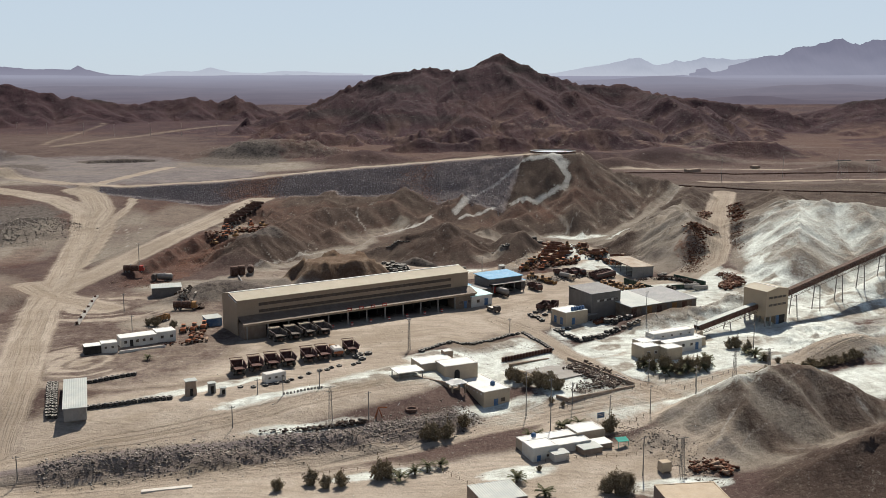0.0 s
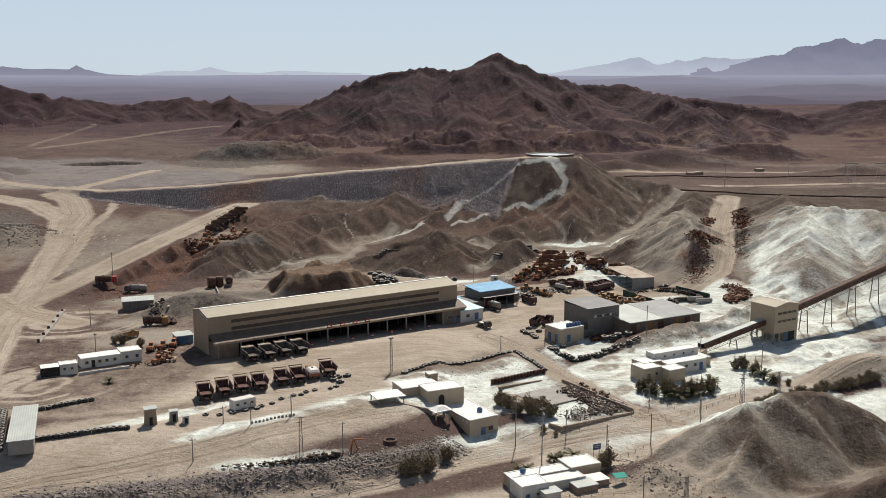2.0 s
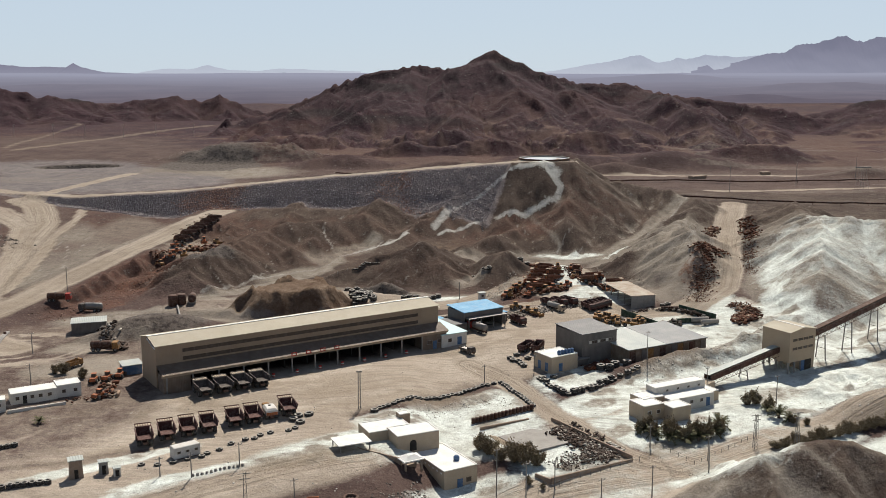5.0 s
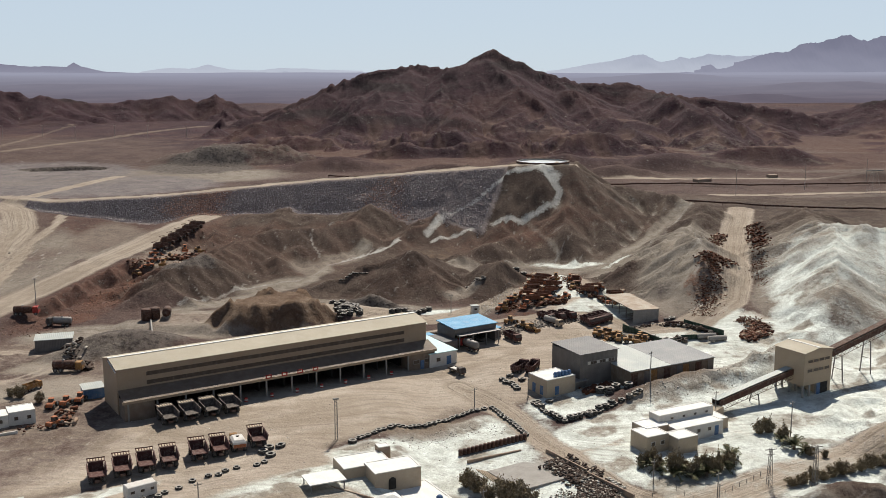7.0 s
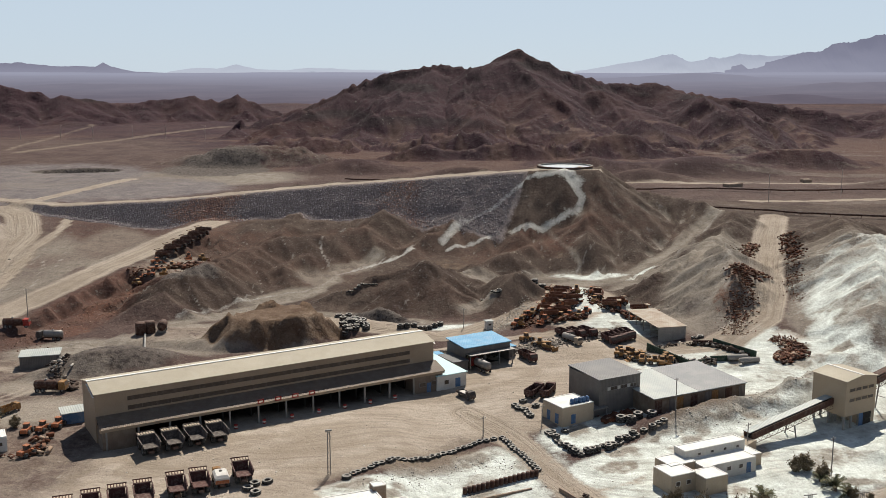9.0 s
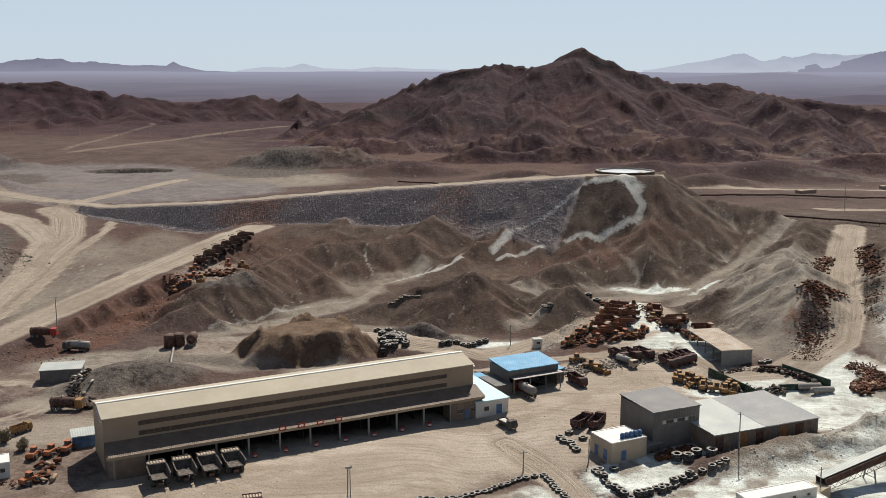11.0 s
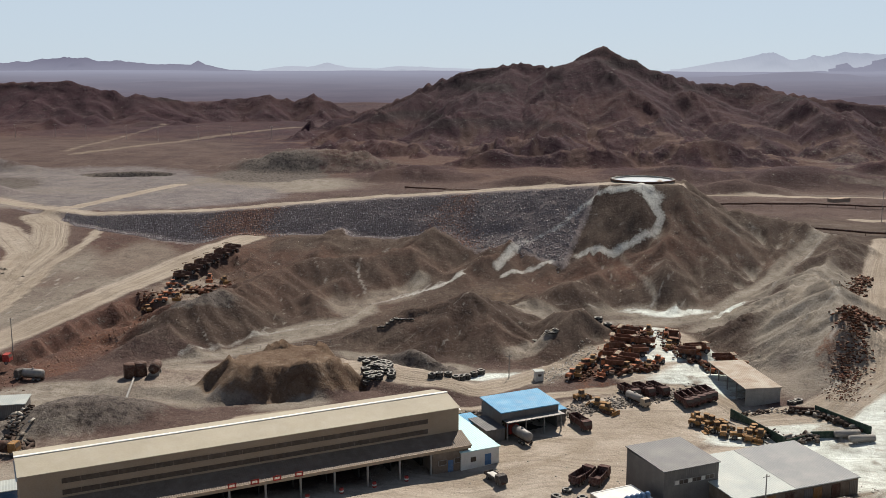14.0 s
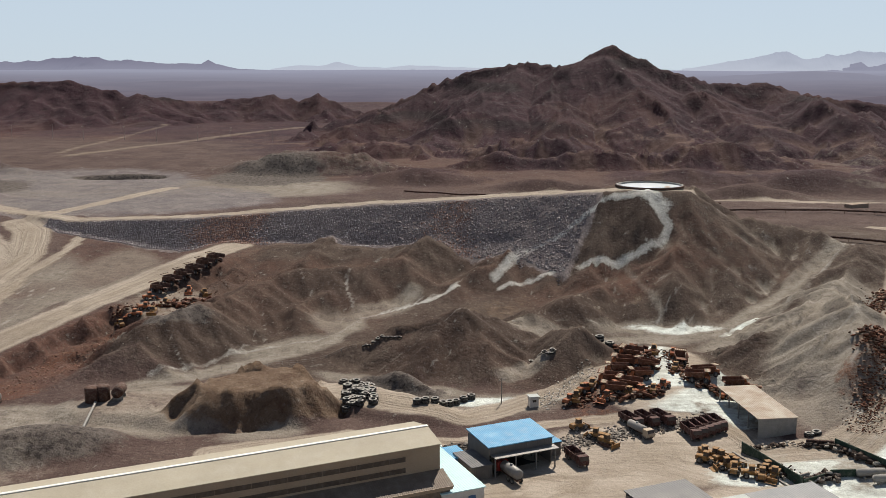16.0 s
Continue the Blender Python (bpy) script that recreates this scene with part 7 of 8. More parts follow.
# scrap metal
for seed, n, way, half, size, label in (
        (41, 300, ((36, 384), (42, 396), (46, 408), (40, 414)), 4, 0.9, "heap of rusty scrap metal between truck wrecks"),
        (42, 320, ((51, 413), (54, 400), (59, 388), (70, 390)), 3.5, 0.9, "heap of rusty scrap metal beside the shed"),
        (43, 1100, ((87, 362), (90, 372), (97, 388), (95, 392), (104, 404)), 4.0, 0.55, "rusty scrap piled along the haul road"),
        (44, 520, ((102, 424), (106, 432), (113, 450), (117, 458)), 2.8, 0.56, "rusty scrap piled along the haul road"),
        (45, 840, ((111, 384), (113, 398), (121, 420), (124, 432), (132, 470)), 2.8, 0.56, "rusty scrap piled along the haul road"),
        (46, 800, ((96, 358), (101, 354), (98, 344), (94, 346)), 3.0, 0.65, "scrap and pipe ends by the road junction"),
        (47, 2000, ((31, 242), (36, 248), (42, 246), (39, 254), (33, 263)), 3.4, 0.4, "dark scrap and pipes stored in the fenced lot"),
        (48, 200, ((27, 379), (36, 379), (48, 384)), 3.2, 0.9, "rusty parts lying between scrapped machines"),
        (49, 220, ((-104, 422), (-92, 430), (-78, 434)), 3.0, 0.9, "rusty machine parts on the terrace"),
        (50, 160, ((63, 356), (74, 357.5), (80, 356.6), (87, 347)), 1.2, 0.8, "parts and drums stored along the screen wall"),
        (51, 160, ((67, 346), (71, 340), (77, 343)), 1.4, 0.8, "parts and drums stored along the screen wall"),
        (52, 140, ((-42, 210.2), (-34, 212.2), (-25, 215), (-19.5, 217.2)), 0.8, 0.6, "small machine parts laid out on the white strip"),
        (53, 120, ((-92, 338), (-86, 320), (-80, 316)), 2.5, 0.8, "pipes and parts beside the grey store"),
        (54, 200, ((50, 198), (55, 202), (58, 197)), 2.0, 0.7, "reddish debris at the hill's foot"),
        (55, 140, ((44, 301.5), (52, 306)), 1.5, 0.8, "parts lying before the grey block"),
        (56, 40, ((-80, 273), (-70, 276), (-74, 284)), 2.0, 0.7, "machine parts on the bare ground")):
    x, y = spread(seed, n, way, half)
    loose("scrap_metal", x, y, size * (0.4 + 1.0 * np.random.RandomState(seed).power(0.7, n)), DARK_SCRAP if seed in (47, 50, 51, 52, 53) else SCRAP, label, "scrap", seed, flat=(0.2, 0.8), long=(0.7, 1.8) if seed < 47 else (0.7, 2.6), ragged=0.18, sink=0.1, lift=0.12,
          up=np.random.RandomState(seed + 7).uniform(0, 0.6, n) * size)

# ---- plants ----
def shrub_parts(seed, height, width, leaves):
    r = random.Random(seed)
    tw, lf = Solid(), Solid()
    for k in range(16):
        a, b = r.uniform(0, 6.28), r.uniform(0.1, 0.8)
        tip = Vector((math.cos(a) * width * b, math.sin(a) * width * b, height * r.uniform(0.4, 1.0) * (1 - 0.45 * b)))
        mid = tip * 0.5 + Vector((r.uniform(-0.15, 0.15), r.uniform(-0.15, 0.15), 0.1))
        tw.tube((0, 0, -0.2), mid, 0.05, 4, 0.03).tube(mid, tip, 0.03, 4, 0.008)
        for j in range(leaves):
            u = r.uniform(0.25, 1.08)
            c = mid * max(0, 1 - abs(2 * u - 1)) + (tip * (2 * u - 1) if u > 0.5 else Vector()) + Vector([r.gauss(0, 0.13 * width) for _ in range(2)] + [r.gauss(0, 0.1 * height)])
            c.z = max(c.z, 0.08)
            q = Euler((r.uniform(0, 6.28), r.uniform(0, 6.28), r.uniform(0, 6.28))).to_matrix()
            s = r.uniform(0.08, 0.22)
            lf.add([c + q @ Vector(p) * s for p in ((-1, -0.35, 0), (0.2, -0.5, 0.1), (1.2, 0, 0), (0.2, 0.5, 0.1))], [(0, 1, 2, 3)])
    return tw, lf


def shrub(name, x, y, seed, height, width, leaves, label, group):
    t = thing(name, x, y, 0, label, "shrub", group)
    tw, lf = shrub_parts(seed, height, width, leaves)
    part("stem", tw, BARK, t)
    part("foliage", lf, LEAVES, t)
    return t


def palm(name, x, y, height, label, group):
    t = thing(name, x, y, 0, label, "palm", group)
    r = random.Random(int(height * 10))
    part("trunk", Solid().tube((0, 0, -0.3), (0, 0, height * 0.2), 0.3, 8, 0.26), BARK, t)
    f = Solid()
    for k in range(30):
        a, rise = r.uniform(0, 6.28), r.uniform(0.15, 1.25)
        d, pts = Vector((math.cos(a), math.sin(a), 0)), []
        for j in range(6):
            u = j / 5
            pts.append(Vector((0, 0, height * 0.2)) + d * (height * 0.62 * u * math.cos(rise * (1 - 0.4 * u))) + Vector((0, 0, height * 0.62 * u * math.sin(rise) - 0.35 * height * u * u * (1.1 - rise * 0.5))))
        side = d.cross(Vector((0, 0, 1)))
        for p, q in zip(pts, pts[1:]):
            for s in (-1, 1):
                for w in (0.0, 0.5):
                    c = p + (q - p) * w
                    tip = c + side * s * 0.46 + (q - p) * 0.8 - Vector((0, 0, 0.06))
                    f.add([c, c + (q - p) * 0.5, tip], [(0, 1, 2)])
    part("crown", f, FROND, t)
    return t


bush = [shrub("desert_shrub", -25.0, 189.9, 1, 2.8, 1.5, 150, "thin dusty desert shrub by the near road", "roadside shrubs"),
        shrub("desert_shrub", 33.2, 187.4, 2, 5.0, 3.2, 420, "broad dark tamarisk bush", "roadside shrubs"),
        shrub("desert_shrub", 19.5, 246.2, 3, 3.2, 2.2, 220, "dense dark shrub beside the fenced lot", "shrubs by the fenced lot")]
PLANTS = ((0, -28.2, 191.6, 1.2), (0, -34.6, 189.0, 1.0), (0, -21.9, 190.9, 1.2), (0, -14.7, 194.0, 1.5), (0, -12.8, 194.8, 1.3), (1, 34.9, 189.6, 0.8), (1, 30.9, 188.2, 0.75), (0, 18.3, 198.6, 0.5), (0, -3.6, 214.8, 1.4), (0, -1.1, 216.8, 1.5), (0, -5.6, 214.4, 1.3), (0, 2.8, 222.8, 1.2), (0, 36.0, 219.8, 1.5),
          (2, 15.4, 252.0, 1.1), (2, 17.2, 249.2, 1.1), (2, 22.2, 245.0, 1.4), (2, 24.4, 244.2, 1.4), (2, 26.6, 243.8, 1.1), (0, 24.5, 236.0, 0.6), (0, 27.0, 234.2, 0.5),
          (0, 79.2, 278.6, 1.1), (0, 81.2, 279.0, 1.3), (0, 83.2, 275.0, 1.2), (2, 86.2, 267.4, 0.7), (0, 89.0, 266.0, 0.6), (2, -88.6, 293.8, 1.0), (2, -82.4, 289.8, 0.8), (2, -91.2, 294.6, 0.7), (0, 14.0, 338.0, 1.0))
house_rng = random.Random(4)
for k in range(15):
    u = k / 14
    again(bush[(0, 2, 0)[k % 3]], 50.6 + 17.5 * u + house_rng.uniform(-0.8, 0.8), 263.0 - 6.0 * math.sin(2.6 * u + 0.25) + house_rng.uniform(-1.4, 1.6), k * 53).scale = [house_rng.uniform(0.7, 1.0)] * 2 + [house_rng.uniform(1.0, 1.6)]
for kind, x, y, size in PLANTS:
    again(bush[kind], x, y, (x * 77) % 360).scale = (size, size, size)
for k in range(16):
    u = k / 15
    x, y = 78 + 34 * u, 252.5 + 15.5 * u
    again(bush[2], x, y, k * 67).scale = (0.85, 0.85, 0.55 + 0.2 * (k % 3))
pm = palm("palm_tree", 13.3, 192.6, 3.6, "low dark palm with spreading fronds", "palms")
for x, y, s in ((18.4, 186.4, 1.0), (-7.4, 196.6, 0.8), (-4.9, 199.7, 0.85), (-2.2, 200.6, 0.8), (-10.4, 193.2, 0.9), (25.4, 221.4, 0.8), (26.9, 222.0, 0.8), (29.7, 223.7, 0.9), (17.6, 216.4, 0.8), (19.4, 217.0, 0.8), (84.0, 270.2, 1.2), (85.8, 268.2, 0.9), (82.4, 274.0, 0.8),
                (56.0, 256.0, 1.2), (59.4, 255.2, 1.2), (62.4, 256.4, 1.2), (66.0, 259.4, 1.3), (64.4, 258.0, 1.0), (53.4, 258.6, 1.1), (51.4, 260.6, 1.0), (68.6, 263.6, 1.3), (-80.6, 258.4, 0.7)):
    again(pm, x, y, x * 31 % 360).scale = (s, s, s)

# ---- poles, masts, fences and small fittings ----
def lattice_frame(parent, height, base, top, name="lattice"):
    s = Solid()
    n = int(height / 0.9)
    for a in range(4):
        i, j = (1, 1, -1, -1)[a], (1, -1, -1, 1)[a]
        i2, j2 = (1, 1, -1, -1)[(a + 1) % 4], (1, -1, -1, 1)[(a + 1) % 4]
        s.tube((i * base, j * base, -0.6), (i * top, j * top, height), 0.05, 4)
        for k in range(n):
            w0, w1 = base + (top - base) * k / n, base + (top - base) * (k + 1) / n
            s.tube((i * w0, j * w0, height * k / n), (i2 * w1, j2 * w1, height * (k + 1) / n), 0.03, 3)
    return part(name, s, STEEL, parent)


def utility_pole(x, y, height, label="grey utility pole with a short crossarm", group="utility poles", arm=1.4, yaw=30):
    t = thing("utility_pole", x, y, yaw, label, "pole", group)
    part("shaft", Solid().tube((0, 0, -0.6), (0, 0, height), 0.13, 8, 0.09), STEEL, t)
    if arm:
        part("crossarm", Solid().box(0, 0, height - 0.5, arm, 0.1, 0.1), STEEL, t)
        for k in (-1, 0, 1):
            part("insulator", Solid().tube((k * arm * 0.42, 0, height - 0.4), (k * arm * 0.42, 0, height - 0.18), 0.05, 6), WHITE_WALL, t)
    return t


mast = thing("lattice_mast", -11.5, 267.6, 20, "slender lattice lighting mast at the yard's edge", "mast")
lattice_frame(mast, 8.6, 0.28, 0.22)
part("lamp_head", Solid().box(0, 0, 8.6, 1.2, 0.3, 0.35), STEEL, mast)
for x, y, h in ((47.1, 195.4, 9.0), (81.8, 251.6, 8.5), (73.4, 252.4, 7.5), (-27.1, 216.9, 8.5)):
    py_ = thing("lattice_pole", x, y, 15, "rusty lattice power pole with crossarms", "power pole", "lattice power poles")
    lattice_frame(py_, h, 0.42, 0.2)
    part("crossarm", Solid().box(0, 0, h - 0.3, 2.4, 0.12, 0.12).box(0, 0, h - 1.3, 1.8, 0.12, 0.12), STEEL, py_)
for x, y, h in ((-119.1, 377.6, 9), (-48.3, 212.6, 5), (-18.6, 218.0, 7), (17.9, 230.8, 11), (47.2, 229.4, 7), (60.0, 238.0, 6), (37.6, 229.0, 5), (29.3, 234.0, 6), (-31.8, 234.4, 5), (-39.7, 228.8, 5), (-45.9, 229.6, 4), (39.4, 196.4, 8.5), (72.0, 288.0, 6),
                (17.6, 294.0, 4.5), (30.4, 298.8, 5), (59.7, 301.2, 7.5), (11.8, 378.6, 6), (85.2, 276.2, 8), (51.3, 252.8, 5), (61.8, 245.8, 5.5), (-86.9, 190.6, 5), (22.6, 219.0, 13), (-92.0, 282.0, 6), (-104.0, 312.0, 6)):
    utility_pole(x, y, h)
for x, y in ((220, 568), (237, 569)):
    tr = thing("trestle_tower", x, y, 10, "dark steel trestle tower carrying a line on the plain", "tower", "trestle towers")
    lattice_frame(tr, 12.0, 2.6, 1.0)
    part("crossarm", Solid().box(0, 0, 11.4, 9.0, 0.5, 0.5), STEEL, tr)
for k, (x, y) in enumerate(((196, 652), (262, 660), (150, 628), (330, 668))):
    solo("plain_hut", Solid().box(0, 0, -0.4, 5 + 3 * (k % 3), 4, 2.2), MUD_WALL, x, y, 10 + 13 * k, "low flat-roofed hut far off on the plain", "hut", "huts on the plain")
for k in range(9):
    utility_pole(150 + k * 44, 560 + 22 * (k % 3) + k * 9, 13, "tall double-armed power-line pole on the plain", "power line on the plain", 4.0, 70)
for k in range(8):
    utility_pole(-420 + k * 30, 900 + 8 * (k % 2), 11, "tall power-line pole near the far road", "far power line", 3.0, 70)


def fence(x0, y0, x1, y1, gap, high, label, material, rails=2, group="wire fences"):
    L = math.hypot(x1 - x0, y1 - y0)
    t = thing("fence", x0, y0, 0, label, "fence", group, z=0)
    n = int(L / gap)
    last = None
    for k in range(n + 1):
        x, y = (x1 - x0) * k / n, (y1 - y0) * k / n
        g = ground_at(x0 + x, y0 + y)
        part("post", Solid().box(x, y, g - 0.4, 0.09, 0.09, high * 0.8 + 0.4), material, t)
        for j in range(rails):
            p = (x, y, g + high * (j + 1) / (rails + 0.3))
            if last:
                part("rail", Solid().tube((last[0], last[1], last[2][j]), p, 0.022, 4), material, t)
        last = (x, y, [g + high * (j + 1) / (rails + 0.3) for j in range(rails)])


fence(26, 232.6, 50, 247, 2.4, 1.3, "low grey wire fence along the fenced lot", STEEL)
fence(50.5, 258.4, 58.5, 243.6, 2.2, 1.1, "low fence round the white house's garden", STEEL)
fence(58.5, 243.6, 73, 256.6, 2.2, 1.1, "low fence round the white house's garden", STEEL)
fence(38, 222.5, 47, 228.6, 2.0, 1.1, "leaning wooden fence by the road", WOOD)
fence(-8, 205.6, 6.5, 188.0, 2.4, 1.0, "low wooden fence of the near plot", WOOD)
fence(-28, 197.0, -8, 201.5, 2.6, 0.9, "low wooden fence along the near road", WOOD)
fence(20, 203, 40, 206.8, 2.2, 0.9, "low fence behind the roadside house", WOOD)
fence(-64, 391.5, -28, 403.5, 3.5, 1.2, "thin wire fence in the valley", STEEL)


def wall_run(name, pts, high, thick, material, label, category="wall", group=""):
    for p, q in zip(pts, pts[1:]):
        L = math.hypot(q[0] - p[0], q[1] - p[1])
        g = min(ground_at(*p), ground_at(*q))
        s = Solid().box(L / 2, 0, -0.8, L, thick, high + 0.8 + abs(ground_at(*p) - ground_at(*q)) * 0.5, edge=0.04)
        solo(name, s, material, p[0], p[1], math.degrees(math.atan2(q[1] - p[1], q[0] - p[0])), label, category, group, z=g)


# dark screen round the parts yard and upright drums along the white lot
wall_run("screen_wall", ((62.0, 355.2), (70.3, 338.4)), 2.2, 0.2, GREEN_DARK, "dark green screen wall of the parts yard", group="parts yard screens")
wall_run("screen_wall", ((70.5, 338.4), (76.2, 342.8), (82.5, 344.0)), 1.4, 0.2, GREEN_DARK, "dark green screen wall of the parts yard", group="parts yard screens")
wall_run("screen_wall", ((80.2, 357.2), (84.4, 350.8), (88.6, 344.8)), 1.9, 0.2, GREEN_DARK, "dark green screen wall of the parts yard", group="parts yard screens")
wall_run("kerb_wall", ((60.2, 354.4), (68.6, 337.4)), 0.35, 0.35, CONCRETE, "pale concrete kerb beside the screen wall")
wall_run("lot_wall", ((32.0, 267.8), (39.0, 257.0), (46.4, 246.0)), 0.9, 0.35, MUD_WALL, "low dark rubble wall round the fenced lot", group="lot walls")
wall_run("lot_wall", ((46.4, 245.8), (28.8, 235.8)), 0.9, 0.35, MUD_WALL, "low dark rubble wall round the fenced lot", group="lot walls")
wall_run("lot_wall", ((28.8, 235.8), (25.9, 238.6)), 0.9, 0.35, MUD_WALL, "low dark rubble wall round the fenced lot", group="lot walls")
wall_run("lot_wall", ((15.6, 262.4), (26.8, 268.4)), 0.5, 0.4, MUD_WALL, "low dark pipe rack along the lot", group="lot walls")
solo("lot_slab", Solid().add([(-6.5, -5, 0), (6.5, -5, 0), (6.5, 6, 0), (-6.5, 6, 0), (-6.5, -5, -0.9), (6.5, -5, -0.9), (6.5, 6, -0.9), (-6.5, 6, -0.9)], [(0, 1, 2, 3), (7, 6, 5, 4), (0, 4, 5, 1), (1, 5, 6, 2), (2, 6, 7, 3), (3, 7, 4, 0)]),
     CONCRETE, 28.2, 256.6, 33, "weathered grey concrete slab in the fenced lot", "slab", sink=-0.15)
drum = solo("drum", Solid().lathe([(0.01, 0), (0.42, 0), (0.44, 0.4), (0.42, 0.8), (0.44, 1.25), (0.01, 1.3)], 12), RUST_DARK, 14.2, 266.4, 0, "dark upright steel drum", "drum", "drums along the lot")
for k in range(1, 17):
    again(drum, 14.2 + k * 0.86, 266.4 + k * 0.485, 0)
for k in range(7):
    again(drum, 75.2 + k * 0.75, 357.6 - 0.04 * k, 0)
# white valve blocks stored in the lot
blk = solo("white_block", Solid().box(0, 0, 0, 0.5, 0.35, 0.4, edge=0.06), WHITE_WALL, 41, 248.6, 20, "small white block stored in rows", "block", "white blocks in the lot")
for k in range(1, 60):
    i, j = k % 10, k // 10
    again(blk, 41 + i * 0.5 - j * 0.45, 248.6 + i * 0.27 + j * 0.8, 20)
for k in range(9):
    solo("pipe", Solid().tube((-3.5, 0, 0.12), (3.5, 0, 0.12), 0.12, 6), CREAM_WALL, 19.0 + k * 0.55, 256.6 - k * 0.3, 118 + (k * 37) % 9, "long pale pipe lying on the ground", "pipe", "pipes in the lot")
# roadside sign and small huts
sg = thing("blue_sign", 34.8, 224.6, 24, "blue roadside board on two posts", "sign")
part("board", Solid().box(0, 0, 1.6, 1.9, 0.08, 1.3), BLUE, sg)
part("writing_bar", Solid().box(0, -0.06, 2.4, 1.4, 0.03, 0.16).box(0, -0.06, 2.05, 1.1, 0.03, 0.12), WHITE_WALL, sg, "white bars of unreadable writing")
for x in (-0.7, 0.7):
    part("post", Solid().box(x, 0.08, -0.4, 0.1, 0.1, 2.4), STEEL, sg)
for x, y, w, h, m, label in ((-61.6, 229.0, 2.6, 3.6, MUD_WALL, "grey plinth with a tank on top"), (-57.2, 231.4, 1.8, 2.4, CONCRETE, "small raised sentry hut with a pale roof"), (-54.3, 230.4, 1.4, 1.5, WHITE_WALL, "small white pump hut")):
    k = thing("pump_hut", x, y, 25, label, "hut", "huts by the terrace road")
    part("body", Solid().box(0, 0, -0.4, w, w * 0.8, h + 0.4, taper=0.85), m, k)
    part("roof", Solid().box(0, 0, h, w * 1.1, w, 0.15), PALE_ROOF, k)
    door(k, 0, -w * 0.4, 0, 0.7, min(1.8, h - 0.3), leaf=DARK)
cb = thing("site_cabin", -43.8, 240.0, 38, "long white site cabin beside the trucks", "cabin")
part("body", Solid().box(0, 0, 0.2, 5.4, 2.4, 2.3, edge=0.12), TANK_WHITE, cb)
for x in (-1.8, 0, 1.8):
    window(cb, x, -1.2, 1.1, 0.8, 0.7)
part("skid", Solid().box(0, 0, -0.3, 5.0, 2.0, 0.5), RUST_DARK, cb)
ring = solo("stone_ring", Solid().lathe([(1.35, -0.5), (1.5, 0.5), (1.1, 0.55), (0.95, -0.1)], 20), RUST_DARK, -9.2, 223.7, 0, "round low dark basin", "basin")
rd = thing("red_jib", -16.5, 219.4, 30, "red rusty jib frame on the white strip", "jib")
part("frame", Solid().tube((-1, 0, 0), (0, 0, 2.6), 0.12, 6).tube((1, 0, 0), (0, 0, 2.6), 0.12, 6).tube((0, 0, 2.6), (2.2, 0, 2.2), 0.12, 6).tube((0, 1.2, 0), (0, 0, 2.6), 0.12, 6), ORANGE, rd)
vt = thing("guard_kiosk", 19.2, 376.6, 20, "small white kiosk on the bank", "kiosk")
part("body", Solid().box(0, 0, -0.4, 2.0, 1.8, 2.8), TANK_WHITE, vt)
part("roof", Solid().box(0, 0, 2.4, 2.5, 2.2, 0.15), PALE_ROOF, vt)
window(vt, 0, -0.9, 1.1, 1.0, 0.8)
# rusty tanks and pipe behind the hall
for x, y, r in ((-79.2, 361.6, 1.6), (-77.0, 362.6, 1.5)):
    solo("rusty_tank", Solid().lathe([(0.01, -0.4), (r, -0.4), (r, 3.2), (r * 0.9, 3.35), (0.01, 3.4)], 18), RUST_DARK, x, y, 0, "upright rusty steel tank", "tank", "rusty tanks")
hz = thing("rusty_tank", -73.8, 364.0, 100, "horizontal rusty tank on a cradle", "tank", "rusty tanks")
part("shell", Solid().lathe([(0.01, -2.4), (1.2, -2.3), (1.3, 0), (1.2, 2.3), (0.01, 2.4)], 16, Matrix.Translation((0, 0, 1.9)) @ Matrix.Rotation(radians(90), 4, "Y")), RUST_DARK, hz)
part("cradle", Solid().box(-1.2, 0, -0.4, 0.4, 2.2, 1.3), CONCRETE, hz)
part("cradle", Solid().box(1.2, 0, -0.4, 0.4, 2.2, 1.3), CONCRETE, hz)
solo("pipeline", Solid().tube((0, 0, 0.5), (0, -17, 0.4), 0.3, 8).tube((0, -3, -0.4), (0, -3, 0.5), 0.15, 6).tube((0, -13, -0.4), (0, -13, 0.4), 0.15, 6), STEEL, -77.6, 360.0, 18, "grey pipe running down from the tanks", "pipe")
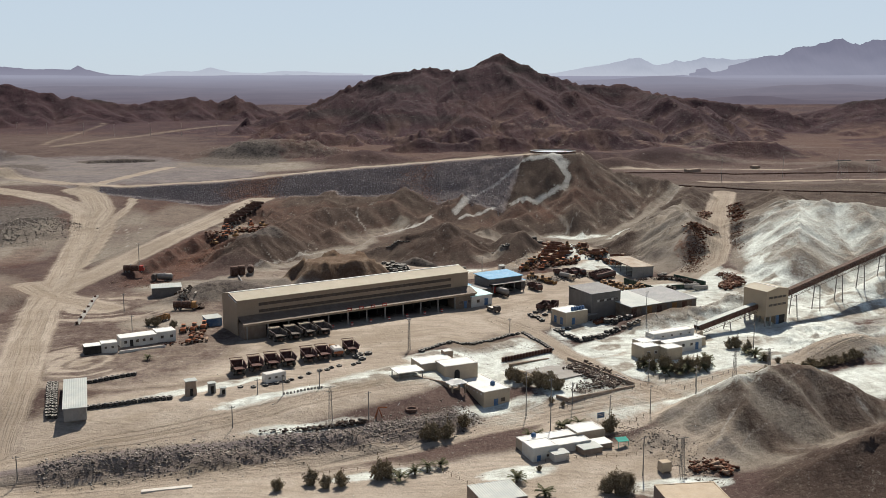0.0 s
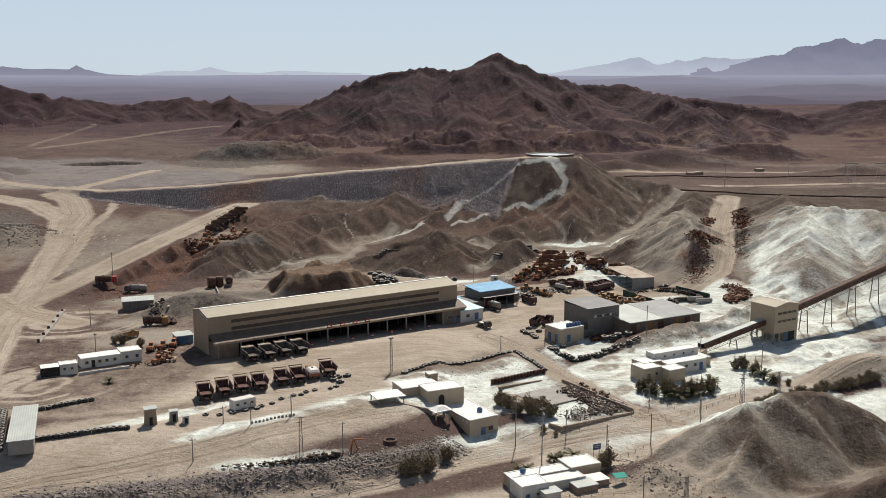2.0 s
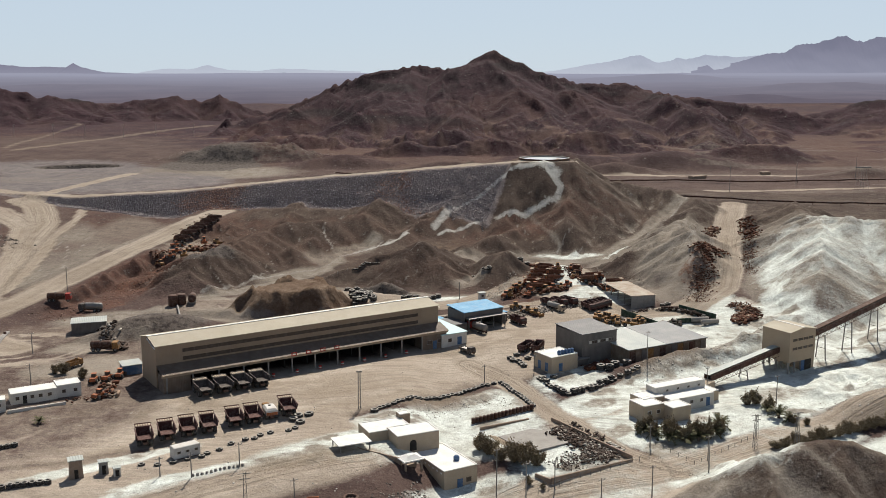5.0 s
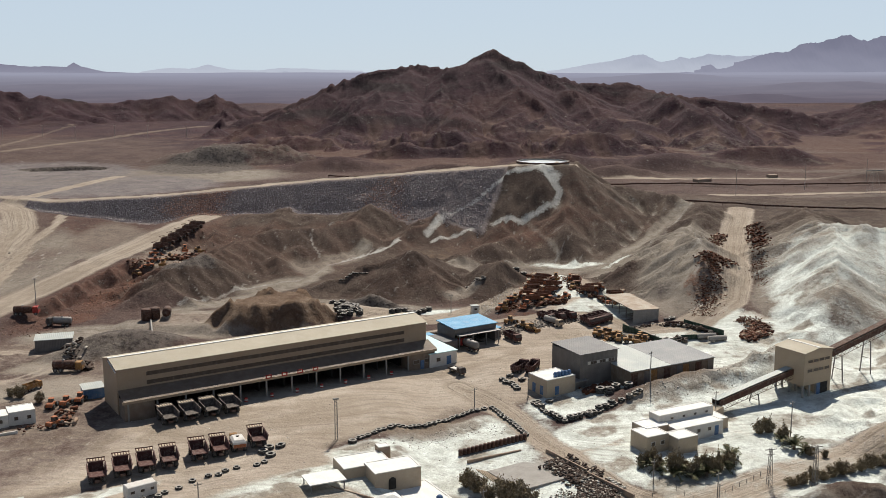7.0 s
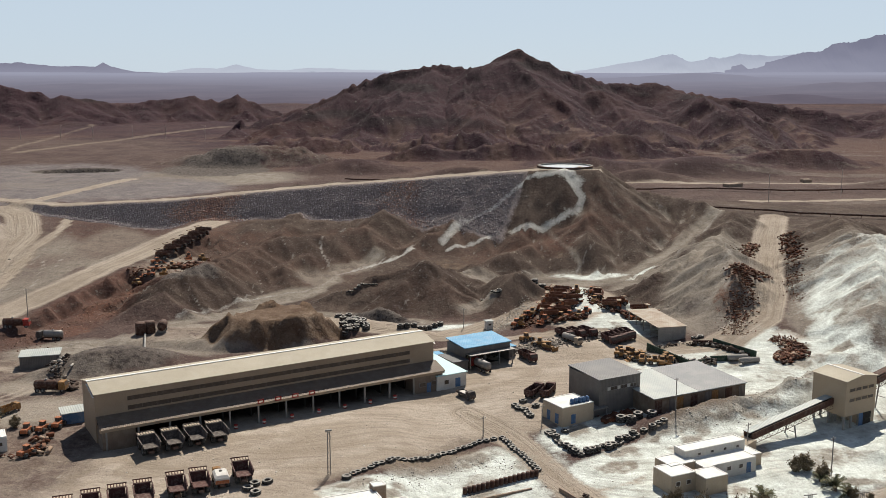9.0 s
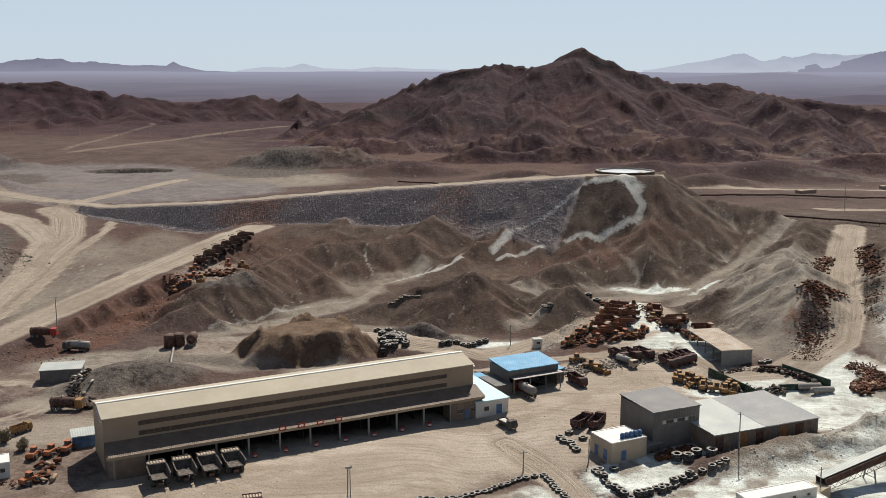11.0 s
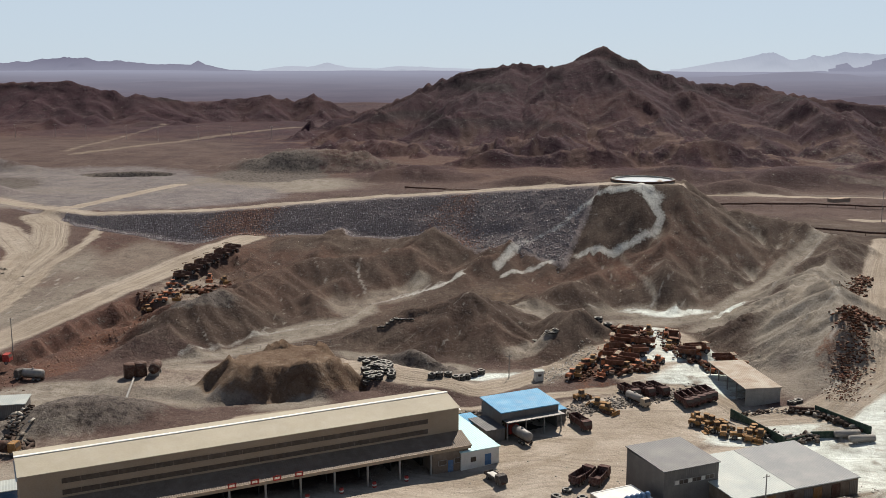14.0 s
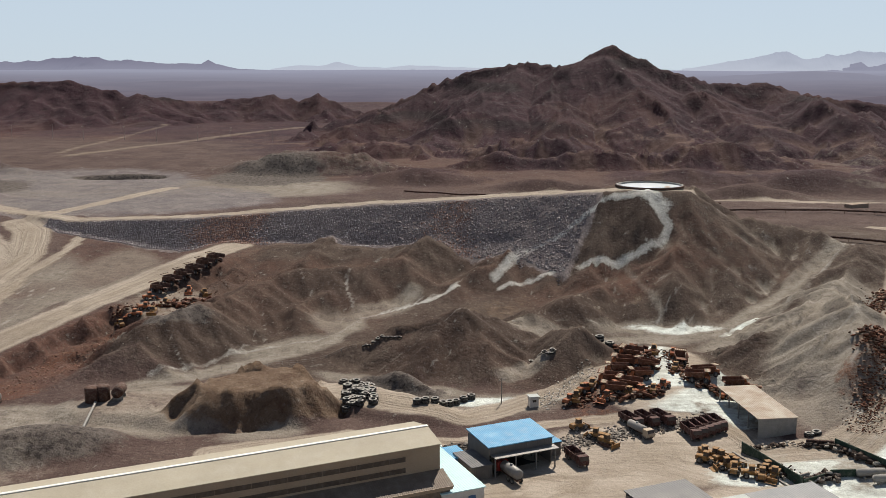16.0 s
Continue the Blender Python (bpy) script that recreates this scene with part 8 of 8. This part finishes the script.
for x, y, a in ((83.6, 343.8, 15), (86.0, 341.6, 15)):
    tk2 = thing("storage_tank", x, y, a, "dusty pale horizontal storage tank", "tank", "storage tanks")
    tk2.scale = (0.95, 0.7, 0.7)
    part("shell", Solid().lathe([(0.01, -2.9), (1.0, -2.8), (1.1, 0), (1.0, 2.8), (0.01, 2.9)], 16, Matrix.Translation((0, 0, 1.2)) @ Matrix.Rotation(radians(90), 4, "Y")), CONCRETE, tk2)
    part("cradle", Solid().box(-1.6, 0, -0.4, 0.4, 1.8, 0.8), CONCRETE, tk2)
    part("cradle", Solid().box(1.6, 0, -0.4, 0.4, 1.8, 0.8), CONCRETE, tk2)
# long ground conveyor on the far plain, and the pale median kerbs by the near road
def low_conveyor(pts, label):
    """Belt on short legs that follows the ground."""
    t = thing("far_conveyor", pts[0][0], pts[0][1], 0, label, "conveyor", "conveyors on the plain", z=0)
    belt, last, run = Solid(), None, 0.0
    for p, q in zip(pts, pts[1:]):
        n = max(1, int(math.hypot(q[0] - p[0], q[1] - p[1]) / 6))
        for k in range(n + 1):
            x, y = p[0] + (q[0] - p[0]) * k / n, p[1] + (q[1] - p[1]) * k / n
            here = (x - pts[0][0], y - pts[0][1], ground_at(x, y) + 1.3)
            if last and last != here:
                belt.tube(last, here, 0.45, 6)
            if k % 2 == 0:
                part("leg", Solid().box(here[0], here[1], here[2] - 1.9, 0.18, 0.18, 1.9), RUST_DARK, t)
            last = here
    part("belt", belt, RUST_DARK, t)


low_conveyor(((86, 545), (110, 528), (150, 512), (215, 500), (300, 486)), "long low brown conveyor across the plain")
low_conveyor(((-60, 648), (20, 628), (90, 622)), "long low brown conveyor across the plain")
low_conveyor(((90, 600), (200, 606), (420, 640)), "long low brown conveyor across the plain")
wall_run("road_kerb", ((-61.5, 188.6), (-52.0, 191.2)), 0.3, 1.2, WHITE_WALL, "pale kerbed median beside the road")
wall_run("planted_kerb", ((-112.7, 294.6), (-120.7, 334.6)), 0.4, 1.4, CONCRETE, "long pale kerb with small dark blocks in the turning circle")
for k in range(6):
    solo("marker_block", Solid().box(0, 0, 0, 0.8, 0.6, 1.0, edge=0.08), RUST_DARK, -112.7 + k * -1.48, 294.6 + k * 7.41, 20, "dark marker block on the kerb", "block", "marker blocks")
for k in range(12):
    solo("marker_stone", Solid().box(0, 0, -0.2, 0.6, 0.5, 0.7, taper=0.6), CONCRETE, -39.6 + k * 0.75, 229.4 + k * 0.5, k * 31, "squat stone along the road's edge", "stone", "stones along the road")
